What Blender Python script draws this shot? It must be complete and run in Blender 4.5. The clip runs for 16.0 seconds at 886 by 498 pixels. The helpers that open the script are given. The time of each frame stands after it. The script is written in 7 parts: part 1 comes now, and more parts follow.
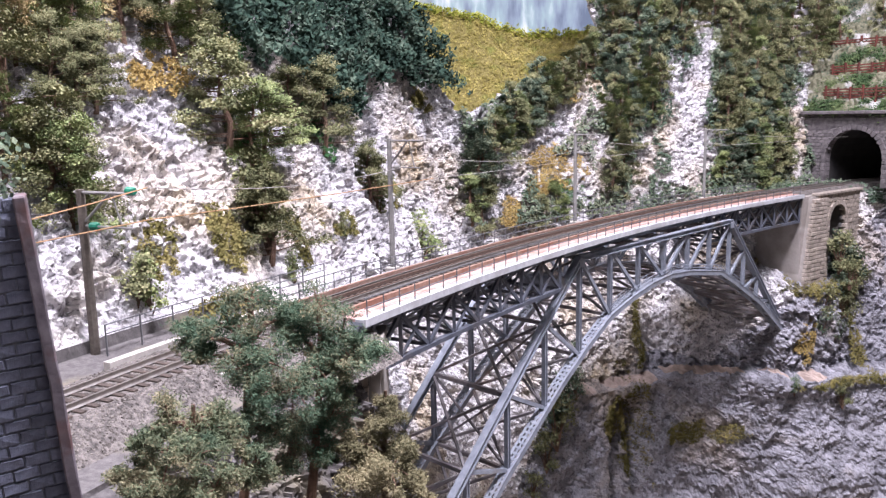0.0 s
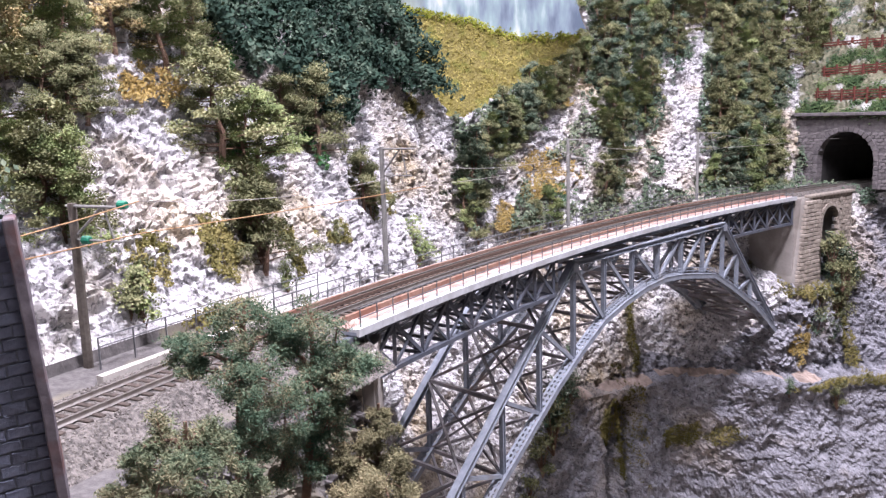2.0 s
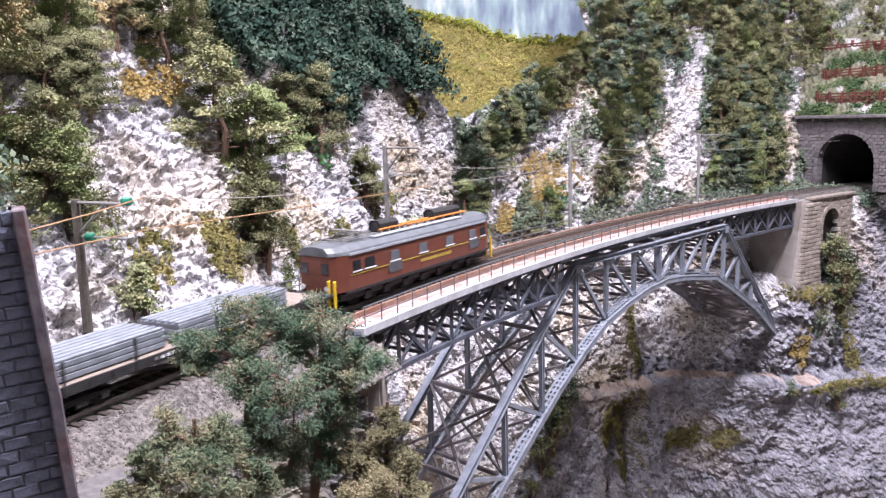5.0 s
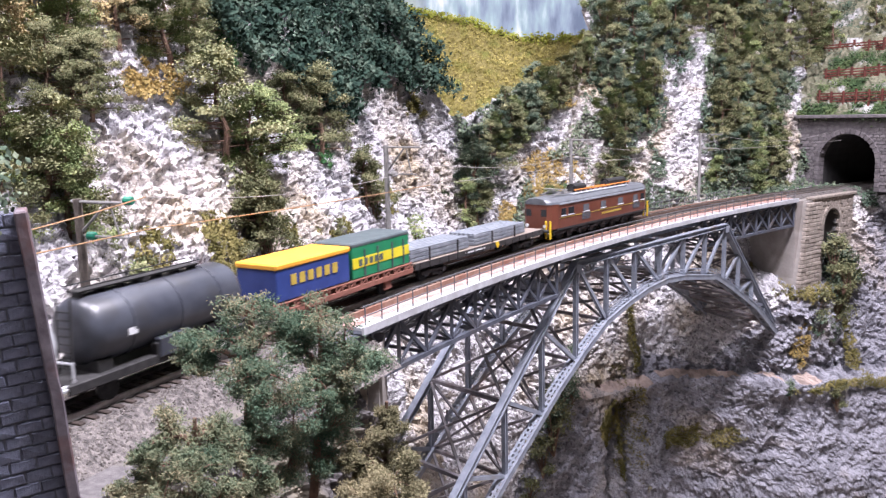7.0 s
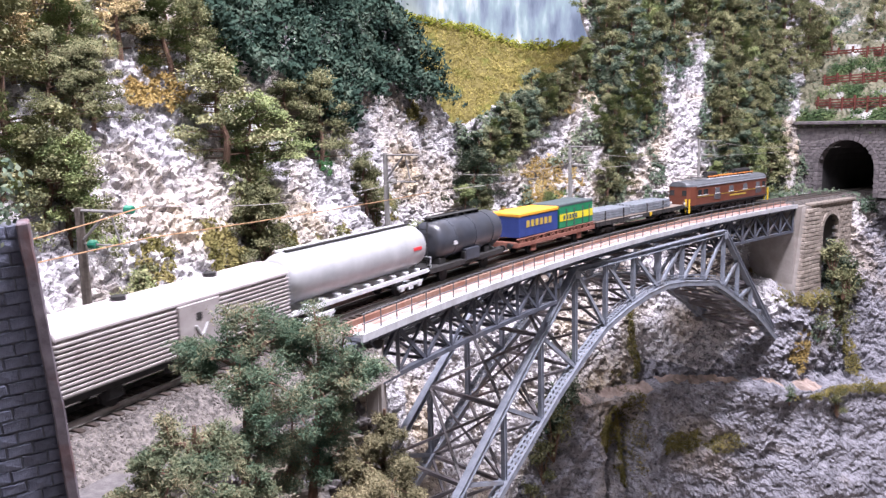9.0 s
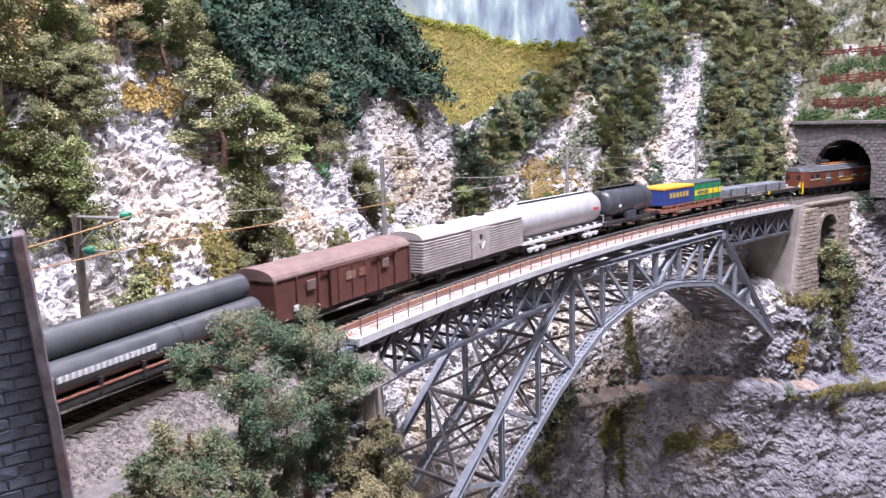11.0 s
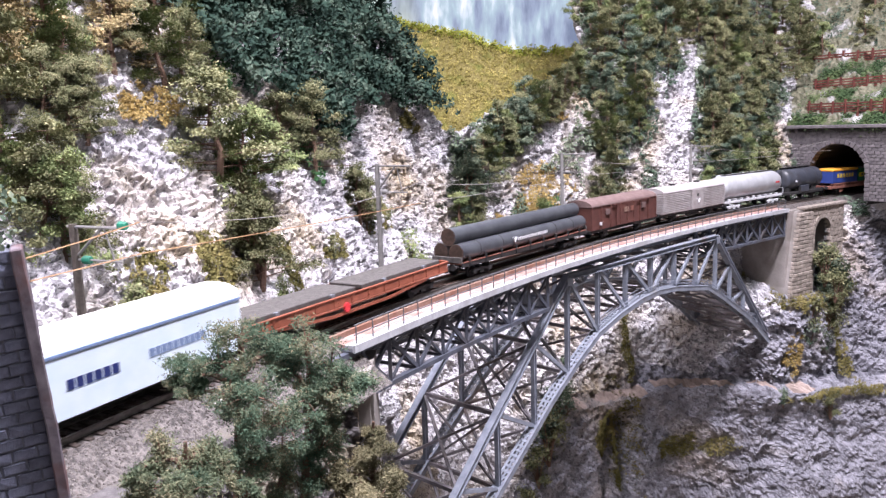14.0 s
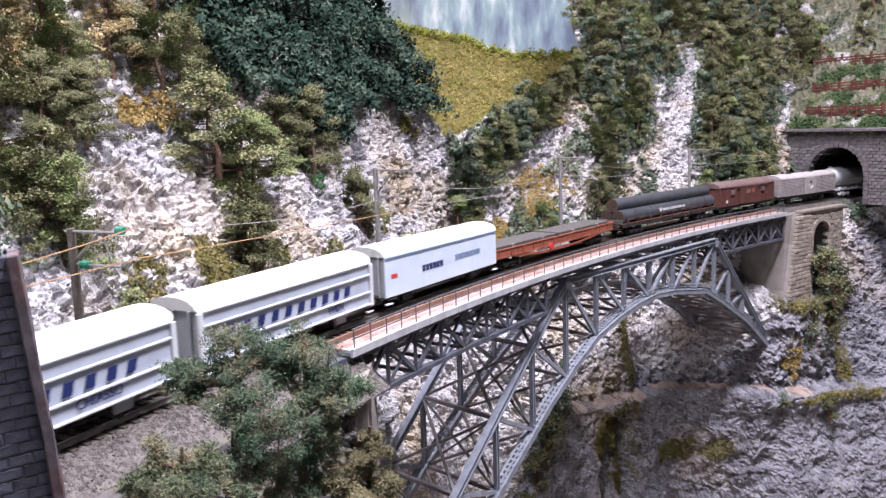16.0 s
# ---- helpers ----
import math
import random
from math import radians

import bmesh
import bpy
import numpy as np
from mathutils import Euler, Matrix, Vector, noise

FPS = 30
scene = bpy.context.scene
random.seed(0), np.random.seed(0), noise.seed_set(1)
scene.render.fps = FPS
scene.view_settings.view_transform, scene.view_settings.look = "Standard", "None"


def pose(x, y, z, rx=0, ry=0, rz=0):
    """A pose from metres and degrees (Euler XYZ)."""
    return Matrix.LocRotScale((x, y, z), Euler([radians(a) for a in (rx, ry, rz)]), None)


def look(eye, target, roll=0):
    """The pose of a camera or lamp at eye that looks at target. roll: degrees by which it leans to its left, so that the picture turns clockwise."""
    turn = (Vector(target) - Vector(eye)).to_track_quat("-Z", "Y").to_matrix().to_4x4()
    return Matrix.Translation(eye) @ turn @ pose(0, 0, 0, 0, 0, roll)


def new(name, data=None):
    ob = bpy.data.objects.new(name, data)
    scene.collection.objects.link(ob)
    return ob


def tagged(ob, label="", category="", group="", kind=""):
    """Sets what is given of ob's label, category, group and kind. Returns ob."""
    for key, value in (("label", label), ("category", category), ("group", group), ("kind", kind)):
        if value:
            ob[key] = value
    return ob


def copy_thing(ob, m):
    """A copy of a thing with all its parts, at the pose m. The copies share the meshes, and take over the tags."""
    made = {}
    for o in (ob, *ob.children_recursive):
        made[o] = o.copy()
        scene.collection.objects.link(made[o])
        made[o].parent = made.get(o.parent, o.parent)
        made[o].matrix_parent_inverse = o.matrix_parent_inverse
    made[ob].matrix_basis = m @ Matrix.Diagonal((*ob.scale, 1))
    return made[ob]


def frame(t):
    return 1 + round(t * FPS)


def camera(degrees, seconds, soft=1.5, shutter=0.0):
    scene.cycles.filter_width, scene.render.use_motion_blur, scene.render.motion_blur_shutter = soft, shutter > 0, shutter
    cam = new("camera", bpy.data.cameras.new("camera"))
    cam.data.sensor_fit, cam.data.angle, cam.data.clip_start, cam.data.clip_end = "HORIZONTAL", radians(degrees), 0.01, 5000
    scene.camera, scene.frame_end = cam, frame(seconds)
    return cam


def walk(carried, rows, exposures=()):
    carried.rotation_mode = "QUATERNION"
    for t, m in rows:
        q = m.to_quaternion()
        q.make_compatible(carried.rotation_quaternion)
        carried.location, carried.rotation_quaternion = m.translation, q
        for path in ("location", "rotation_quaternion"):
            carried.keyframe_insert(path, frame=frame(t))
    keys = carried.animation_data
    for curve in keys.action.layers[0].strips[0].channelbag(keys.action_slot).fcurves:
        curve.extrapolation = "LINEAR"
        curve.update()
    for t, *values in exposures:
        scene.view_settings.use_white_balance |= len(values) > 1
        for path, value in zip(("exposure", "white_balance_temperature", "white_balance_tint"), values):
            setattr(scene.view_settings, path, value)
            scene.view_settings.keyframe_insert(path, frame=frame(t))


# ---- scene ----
cam = camera(57.68, 16.0, soft=1.35, shutter=0.4)
PATH = [
    (0, (0.0002, -0.0001, 0.1120), (-0.0005, 1.9721, -0.2204), -1.23),
    (0.5, (0.0003, 0.0015, 0.1125), (0.0029, 1.9737, -0.2199), -1.22),
    (1, (-0.0006, 0.0023, 0.1129), (0.0063, 1.9747, -0.2177), -1.34),
    (1.5, (0.0005, 0.0006, 0.1143), (0.0101, 1.9734, -0.2140), -1.56),
    (2, (0.0019, -0.0003, 0.1161), (0.0126, 1.9727, -0.2115), -1.70),
    (2.5, (0.0006, -0.0006, 0.1154), (0.0138, 1.9731, -0.2075), -1.75),
    (3, (0.0014, -0.0002, 0.1153), (0.0148, 1.9740, -0.2043), -1.78),
    (3.5, (-0.0002, 0.0003, 0.1150), (0.0149, 1.9746, -0.2039), -1.62),
    (4, (-0.0022, 0.0024, 0.1131), (0.0158, 1.9773, -0.2028), -1.57),
    (6.5, (-0.0037, 0.0026, 0.1140), (0.0140, 1.9757, -0.2130), -1.38),
    (7, (-0.0025, 0.0010, 0.1147), (0.0131, 1.9742, -0.2111), -1.33),
    (7.5, (-0.0015, -0.0010, 0.1152), (0.0130, 1.9727, -0.2076), -1.35),
    (8, (-0.0006, -0.0010, 0.1165), (0.0130, 1.9731, -0.2041), -1.44),
    (8.5, (-0.0008, -0.0016, 0.1175), (0.0133, 1.9730, -0.2000), -1.49),
    (9, (-0.0010, -0.0019, 0.1165), (0.0122, 1.9734, -0.1963), -1.40),
    (11.5, (0.0021, -0.0042, 0.1198), (0.0151, 1.9709, -0.1950), -1.74),
    (12, (0.0018, -0.0042, 0.1189), (0.0158, 1.9711, -0.1936), -1.83),
    (12.5, (0.0016, -0.0047, 0.1188), (0.0168, 1.9708, -0.1923), -1.65),
    (13, (0.0022, -0.0057, 0.1194), (0.0175, 1.9701, -0.1908), -1.60),
    (13.5, (0.0036, -0.0074, 0.1204), (0.0200, 1.9690, -0.1856), -1.69),
    (14, (0.0036, -0.0078, 0.1223), (0.0223, 1.9686, -0.1837), -1.83),
    (14.5, (0.0048, -0.0079, 0.1236), (0.0232, 1.9687, -0.1807), -1.99),
    (15, (0.0048, -0.0088, 0.1232), (0.0244, 1.9682, -0.1782), -1.96),
    (15.5, (0.0052, -0.0082, 0.1225), (0.0239, 1.9691, -0.1775), -1.84),
    (16, (0.0050, -0.0084, 0.1232), (0.0239, 1.9691, -0.1757), -1.84),
]
EXPOSURE = [(0.0, 0.63), (8.0, 0.71), (14.0, 0.68), (15.0, 0.70), (15.5, 0.56), (16.0, 0.38)]
walk(cam, [(t, look(eye, target, roll)) for t, eye, target, roll in PATH], EXPOSURE)

# ---- light: an exhibition hall with ceiling lamps over the model ----
world = bpy.data.worlds.new("hall_air")
scene.world = world
world.use_nodes = True
world.node_tree.nodes["Background"].inputs[0].default_value = (0.80, 0.86, 1.0, 1)
world.node_tree.nodes["Background"].inputs[1].default_value = 0.07
LAMPS = [  # x, y, z, size x, size y, watts, turn
    (0.42, 0.30, 1.45, 0.45, 0.22, 46.0, 40),
    (-0.45, 0.10, 1.45, 0.45, 0.22, 21.0, 40),
    (0.42, -0.25, 1.45, 0.45, 0.22, 3.0, 40),
    (0.10, 1.75, 1.45, 1.2, 0.20, 5.0, 0),
]
for lx, ly, lz, la, lb, watts, turn in LAMPS:
    data = bpy.data.lights.new("ceiling_tube_light", "AREA")
    data.shape, data.size, data.size_y, data.energy, data.color = "RECTANGLE", la, lb, watts, (0.96, 0.91, 1.05)
    new("ceiling_tube_light", data).matrix_world = pose(lx, ly, lz - 0.03, 0, 0, turn)


# ---- materials ----
def surface(name, c1, c2, scale, rough=0.8, bump=0.3, metal=0.0, c3=None, scale3=30.0, cut=(0.35, 0.65), depth=0.001, rand=0.0, cut3=(0.5, 0.62)):
    """Two colours mixed by fine noise, a third in larger patches, and relief from the same noise; scales are per metre."""
    m = bpy.data.materials.new(name)
    m.use_nodes = True
    nt = m.node_tree
    N, L = nt.nodes, nt.links
    b = N["Principled BSDF"]
    tc = N.new("ShaderNodeTexCoord")
    n1 = N.new("ShaderNodeTexNoise")
    n1.inputs["Scale"].default_value, n1.inputs["Detail"].default_value, n1.inputs["Roughness"].default_value = scale, 6, 0.65
    L.new(tc.outputs["Object"], n1.inputs["Vector"])
    r = N.new("ShaderNodeValToRGB")
    r.color_ramp.elements[0].position, r.color_ramp.elements[1].position = cut
    r.color_ramp.elements[0].color, r.color_ramp.elements[1].color = (*c1, 1), (*c2, 1)
    L.new(n1.outputs["Fac"], r.inputs["Fac"])
    out = r.outputs["Color"]
    if c3:
        n3 = N.new("ShaderNodeTexNoise")
        n3.inputs["Scale"].default_value, n3.inputs["Detail"].default_value = scale3, 5
        L.new(tc.outputs["Object"], n3.inputs["Vector"])
        r3 = N.new("ShaderNodeValToRGB")
        r3.color_ramp.elements[0].position, r3.color_ramp.elements[1].position = cut3
        r3.color_ramp.elements[0].color, r3.color_ramp.elements[1].color = (0, 0, 0, 1), (1, 1, 1, 1)
        L.new(n3.outputs["Fac"], r3.inputs["Fac"])
        mix = N.new("ShaderNodeMix")
        mix.data_type = "RGBA"
        L.new(r3.outputs["Color"], mix.inputs[0])
        L.new(out, mix.inputs[6])
        mix.inputs[7].default_value = (*c3, 1)
        out = mix.outputs[2]
    if rand:
        info, hsv = N.new("ShaderNodeObjectInfo"), N.new("ShaderNodeHueSaturation")
        rng = N.new("ShaderNodeMapRange")
        rng.inputs[3].default_value, rng.inputs[4].default_value = 1 - rand, 1 + rand
        L.new(info.outputs["Random"], rng.inputs[0])
        L.new(rng.outputs[0], hsv.inputs["Value"])
        L.new(out, hsv.inputs["Color"])
        out = hsv.outputs["Color"]
    L.new(out, b.inputs["Base Color"])
    b.inputs["Roughness"].default_value, b.inputs["Metallic"].default_value = rough, metal
    if bump:
        bp = N.new("ShaderNodeBump")
        bp.inputs["Strength"].default_value, bp.inputs["Distance"].default_value = bump, depth
        L.new(n1.outputs["Fac"], bp.inputs["Height"])
        L.new(bp.outputs["Normal"], b.inputs["Normal"])
    return m


def leafy(name, c1, c2, c3, spread=0.25, grain=5.0):
    """Foliage flock: each flake its own shade between three greens."""
    m = bpy.data.materials.new(name)
    m.use_nodes = True
    nt = m.node_tree
    N, L = nt.nodes, nt.links
    b = N["Principled BSDF"]
    geo, ramp = N.new("ShaderNodeNewGeometry"), N.new("ShaderNodeValToRGB")
    ramp.color_ramp.elements[0].color, ramp.color_ramp.elements[1].color = (*c1, 1), (*c3, 1)
    ramp.color_ramp.elements.new(0.55).color = (*c2, 1)
    tc, n1, add = N.new("ShaderNodeTexCoord"), N.new("ShaderNodeTexNoise"), N.new("ShaderNodeMath")
    n1.inputs["Scale"].default_value = grain
    L.new(tc.outputs["Object"], n1.inputs["Vector"])
    half = N.new("ShaderNodeMath")
    half.operation = "MULTIPLY"
    half.inputs[1].default_value = 0.38
    L.new(geo.outputs["Random Per Island"], half.inputs[0])
    L.new(half.outputs[0], add.inputs[0])
    low = N.new("ShaderNodeMath")
    low.operation = "MULTIPLY_ADD"
    low.inputs[1].default_value, low.inputs[2].default_value = 1.7, -0.50
    L.new(n1.outputs["Fac"], low.inputs[0])
    L.new(low.outputs[0], add.inputs[1])
    L.new(add.outputs[0], ramp.inputs["Fac"])
    info, hsv, rng = N.new("ShaderNodeObjectInfo"), N.new("ShaderNodeHueSaturation"), N.new("ShaderNodeMapRange")
    rng.inputs[3].default_value, rng.inputs[4].default_value = 1 - spread, 1 + spread
    L.new(info.outputs["Random"], rng.inputs[0])
    L.new(rng.outputs[0], hsv.inputs["Value"])
    L.new(ramp.outputs["Color"], hsv.inputs["Color"])
    L.new(hsv.outputs["Color"], b.inputs["Base Color"])
    b.inputs["Roughness"].default_value = 0.9
    b.inputs["Specular IOR Level"].default_value = 0.15
    return m


def rock_surface(name, pale, grey, dark, ochre, ochre_cut):
    """Painted plaster rock: pale crumbly faces, grey washes, pits with painted-in shade and dusty ochre patches."""
    m = surface(name, grey, pale, 34, rough=0.95, bump=0.0, c3=ochre, scale3=11, cut=(0.34, 0.56), cut3=ochre_cut)
    N, L = m.node_tree.nodes, m.node_tree.links
    b = N["Principled BSDF"]
    src = b.inputs["Base Color"].links[0].from_socket
    tc = N.new("ShaderNodeTexCoord")
    nrm = None
    # Low spots of the relief noise are coloured dark, as shade in crevices.
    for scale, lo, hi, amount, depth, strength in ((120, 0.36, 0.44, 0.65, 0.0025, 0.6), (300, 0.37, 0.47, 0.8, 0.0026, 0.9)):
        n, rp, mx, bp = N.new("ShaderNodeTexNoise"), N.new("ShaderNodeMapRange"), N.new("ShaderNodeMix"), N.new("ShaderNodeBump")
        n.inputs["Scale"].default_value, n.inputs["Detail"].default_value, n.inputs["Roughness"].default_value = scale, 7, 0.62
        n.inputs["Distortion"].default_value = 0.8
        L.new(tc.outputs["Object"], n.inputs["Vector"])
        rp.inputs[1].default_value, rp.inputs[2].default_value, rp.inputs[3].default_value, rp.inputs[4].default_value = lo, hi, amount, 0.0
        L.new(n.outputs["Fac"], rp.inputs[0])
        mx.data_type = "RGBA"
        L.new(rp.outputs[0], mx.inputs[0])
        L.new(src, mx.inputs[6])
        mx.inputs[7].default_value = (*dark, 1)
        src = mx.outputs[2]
        bp.inputs["Strength"].default_value, bp.inputs["Distance"].default_value = strength, depth
        L.new(n.outputs["Fac"], bp.inputs["Height"])
        if nrm:
            L.new(nrm, bp.inputs["Normal"])
        nrm = bp.outputs["Normal"]
    cell, chip = N.new("ShaderNodeTexVoronoi"), N.new("ShaderNodeBump")
    cell.inputs["Scale"].default_value = 130
    L.new(tc.outputs["Object"], cell.inputs["Vector"])
    chip.inputs["Strength"].default_value, chip.inputs["Distance"].default_value = 0.4, 0.0015
    L.new(cell.outputs["Distance"], chip.inputs["Height"])
    L.new(nrm, chip.inputs["Normal"])
    L.new(src, b.inputs["Base Color"])
    L.new(chip.outputs["Normal"], b.inputs["Normal"])
    return m


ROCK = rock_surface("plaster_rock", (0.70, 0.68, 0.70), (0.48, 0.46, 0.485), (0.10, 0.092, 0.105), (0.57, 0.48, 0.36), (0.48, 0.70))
PATHDUST = surface("pink_path_dust", (0.30, 0.235, 0.205), (0.45, 0.36, 0.32), 120, rough=0.95, bump=0.6, depth=0.002)
# Lower rock: bluish-grey wash, darkened to hold the shade below the bridge.
LOWROCK = rock_surface("shaded_grey_rock", (0.335, 0.33, 0.37), (0.20, 0.198, 0.228), (0.09, 0.085, 0.10), (0.42, 0.36, 0.31), (0.52, 0.72))
HILLSOIL = surface("terrace_soil", (0.07, 0.072, 0.04), (0.20, 0.19, 0.13), 160, bump=0.8, c3=(0.40, 0.39, 0.39), scale3=28, cut3=(0.56, 0.66))
GROUND = surface("ground_dust", (0.062, 0.056, 0.057), (0.122, 0.111, 0.111), 260, bump=0.6, c3=(0.15, 0.13, 0.095), scale3=25)
BALLAST = surface("ballast", (0.04, 0.035, 0.033), (0.17, 0.15, 0.14), 330, bump=1.0, cut=(0.38, 0.6), depth=0.0015)
GRAVEL = leafy("gravel_grey", (0.06, 0.053, 0.05), (0.14, 0.125, 0.115), (0.27, 0.245, 0.225), 0.05, 60.0)
STEEL = surface("bridge_grey_paint", (0.20, 0.22, 0.265), (0.30, 0.325, 0.38), 120, rough=0.45, bump=0.15, c3=(0.20, 0.18, 0.17), scale3=40, cut3=(0.58, 0.75), depth=0.0003)
# Girder steel in a darker copy: the deck's shade put into the colour.
GIRDER = surface("shaded_girder_grey", (0.060, 0.067, 0.090), (0.115, 0.125, 0.155), 120, rough=0.5, bump=0.15, c3=(0.09, 0.08, 0.08), scale3=40, cut3=(0.56, 0.72), depth=0.0003)
# Bracing: brownish tint, darkened for the shade between the trusses.
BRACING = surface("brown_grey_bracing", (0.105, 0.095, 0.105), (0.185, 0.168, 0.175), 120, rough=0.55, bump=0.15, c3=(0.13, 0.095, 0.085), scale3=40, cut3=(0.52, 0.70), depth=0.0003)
RAILTOP = surface("rail_steel", (0.30, 0.27, 0.25), (0.45, 0.42, 0.40), 300, rough=0.35, bump=0.1, metal=0.8)
RUST = surface("rusty_rail", (0.07, 0.045, 0.035), (0.13, 0.08, 0.06), 500, rough=0.8)
SLEEPER = surface("sleeper_brown", (0.035, 0.025, 0.022), (0.075, 0.055, 0.045), 500, rand=0.25)
TIMBER = surface("walkway_boards", (0.38, 0.225, 0.20), (0.52, 0.345, 0.31), 300, rough=0.8, c3=(0.32, 0.19, 0.16), scale3=60, rand=0.12)
KERB = surface("brown_timber", (0.18, 0.108, 0.080), (0.27, 0.175, 0.135), 300, c3=(0.2, 0.1, 0.07), scale3=50)
EDGE = surface("deck_edge_paint", (0.43, 0.44, 0.47), (0.57, 0.58, 0.61), 150, rough=0.6, bump=0.1, c3=(0.42, 0.42, 0.44), scale3=45)
RAILING = surface("railing_paint", (0.10, 0.10, 0.11), (0.17, 0.17, 0.18), 300, rough=0.6, bump=0.0)
MASTGREY = surface("mast_grey", (0.17, 0.165, 0.16), (0.26, 0.25, 0.24), 200, rough=0.7, bump=0.2)
WOODMAST = surface("mast_wood", (0.075, 0.062, 0.054), (0.14, 0.118, 0.10), 300, rough=0.85, bump=0.4)
GREENGLASS = surface("green_insulator", (0.02, 0.16, 0.10), (0.03, 0.22, 0.14), 300, rough=0.25, bump=0.0)
COPPER = surface("copper_wire", (0.32, 0.185, 0.09), (0.43, 0.265, 0.14), 200, rough=0.5, bump=0.0, metal=0.3)
THINWIRE = surface("grey_wire", (0.25, 0.23, 0.22), (0.32, 0.30, 0.29), 200, rough=0.6, bump=0.0)
STONE = surface("grey_masonry", (0.085, 0.074, 0.080), (0.165, 0.148, 0.152), 160, bump=0.7, rand=0.22, depth=0.0012)
MORTAR = surface("mortar", (0.10, 0.092, 0.095), (0.16, 0.15, 0.15), 300, bump=0.5)
DARKMORTAR = surface("dark_mortar", (0.13, 0.137, 0.17), (0.20, 0.21, 0.25), 300, bump=0.5)
TANSTONE = surface("tan_masonry", (0.21, 0.175, 0.15), (0.38, 0.33, 0.285), 200, bump=0.7, rand=0.2)
PLAINPIER = surface("pier_render", (0.24, 0.215, 0.20), (0.33, 0.30, 0.28), 60, bump=0.4, c3=(0.19, 0.17, 0.15), scale3=14)
EDGEWOOD = surface("worn_edge_wood", (0.080, 0.066, 0.080), (0.175, 0.152, 0.172), 140, rough=0.85, bump=0.5, c3=(0.13, 0.055, 0.045), scale3=45, cut3=(0.56, 0.66))
DARKSTONE = surface("blue_grey_blocks", (0.10, 0.112, 0.165), (0.20, 0.215, 0.295), 180, bump=0.8, rand=0.25, depth=0.0015)
# Near-black base colour carries the darkness inside tunnel and small arch.
TUNNEL = surface("tunnel_dark", (0.012, 0.011, 0.012), (0.03, 0.028, 0.028), 60, bump=0.3)
CONCRETE = surface("kerb_stone", (0.36, 0.335, 0.315), (0.50, 0.47, 0.44), 200, bump=0.4)
REDFENCE = surface("red_brown_fence", (0.075, 0.019, 0.014), (0.14, 0.036, 0.025), 300, rough=0.8, rand=0.15)
BARK = surface("pine_bark", (0.09, 0.05, 0.035), (0.20, 0.115, 0.075), 250, bump=0.8)
PINE = leafy("pine_needles", (0.046, 0.058, 0.031), (0.163, 0.169, 0.086), (0.377, 0.358, 0.202))
PINEBLUE = leafy("bluish_needles", (0.03, 0.057, 0.044), (0.105, 0.143, 0.099), (0.275, 0.286, 0.193))
PINELIGHT = leafy("light_needles", (0.048, 0.075, 0.033), (0.169, 0.206, 0.088), (0.375, 0.388, 0.188))
FRONTPINE = leafy("foreground_needles", (0.034, 0.072, 0.048), (0.130, 0.148, 0.088), (0.36, 0.30, 0.19), 0.1, 50.0)
YELLOWPINE = leafy("yellow_olive_needles", (0.06, 0.062, 0.035), (0.20, 0.18, 0.105), (0.40, 0.34, 0.21), 0.1, 50.0)
BROWNLEAF = leafy("autumn_brown", (0.10, 0.06, 0.02), (0.26, 0.17, 0.06), (0.42, 0.31, 0.14))
FRONTGREEN = leafy("foreground_green_needles", (0.028, 0.074, 0.050), (0.105, 0.150, 0.096), (0.36, 0.29, 0.18), 0.1, 55.0)
PINEBROWN = leafy("brownish_needles", (0.081, 0.067, 0.032), (0.299, 0.236, 0.121), (0.552, 0.437, 0.241))
IVY = leafy("dark_ivy", (0.011, 0.024, 0.019), (0.03, 0.057, 0.041), (0.115, 0.155, 0.115), 0.1, 45.0)
MOSS = leafy("moss_green", (0.07, 0.068, 0.022), (0.17, 0.15, 0.055), (0.31, 0.26, 0.11), 0.1, 45.0)
OCHRE = leafy("ochre_grass", (0.22, 0.15, 0.05), (0.36, 0.26, 0.10), (0.50, 0.39, 0.17), 0.1, 45.0)
GREENFLOCK = leafy("fresh_green", (0.02, 0.07, 0.03), (0.05, 0.13, 0.05), (0.13, 0.20, 0.08), 0.1, 45.0)
MEADOW = surface("yellow_meadow", (0.17, 0.14, 0.045), (0.28, 0.235, 0.08), 220, rough=0.95, bump=1.0, c3=(0.18, 0.18, 0.04), scale3=30, depth=0.004)
MEADOWTUFT = leafy("meadow_tufts", (0.14, 0.122, 0.034), (0.30, 0.255, 0.078), (0.50, 0.42, 0.15), 0.05, 40.0)
HEDGE = leafy("yellow_hedge", (0.14, 0.16, 0.02), (0.28, 0.30, 0.05), (0.46, 0.45, 0.10), 0.05, 40.0)
TABLE = surface("layout_board", (0.20, 0.17, 0.14), (0.27, 0.23, 0.19), 40)
HALLWALL = surface("hall_wall_paint", (0.12, 0.125, 0.14), (0.16, 0.165, 0.18), 8, bump=0.1)
HALLFLOOR = surface("hall_carpet", (0.10, 0.10, 0.11), (0.15, 0.15, 0.16), 150, bump=0.3)
LAMPWHITE = bpy.data.materials.new("lamp_diffuser")
LAMPWHITE.use_nodes = True
LAMPWHITE.node_tree.nodes["Principled BSDF"].inputs["Emission Color"].default_value = (1, 0.98, 0.96, 1)
LAMPWHITE.node_tree.nodes["Principled BSDF"].inputs["Emission Strength"].default_value = 3.0


# ---- mesh helpers ----
def part(name, bm, material, parent=None, label=""):
    me = bpy.data.meshes.new(name)
    bm.to_mesh(me)
    bm.free()
    me.materials.append(material)
    ob = new(name, me)
    ob.parent = parent
    if label:
        ob["label"] = label
    return ob


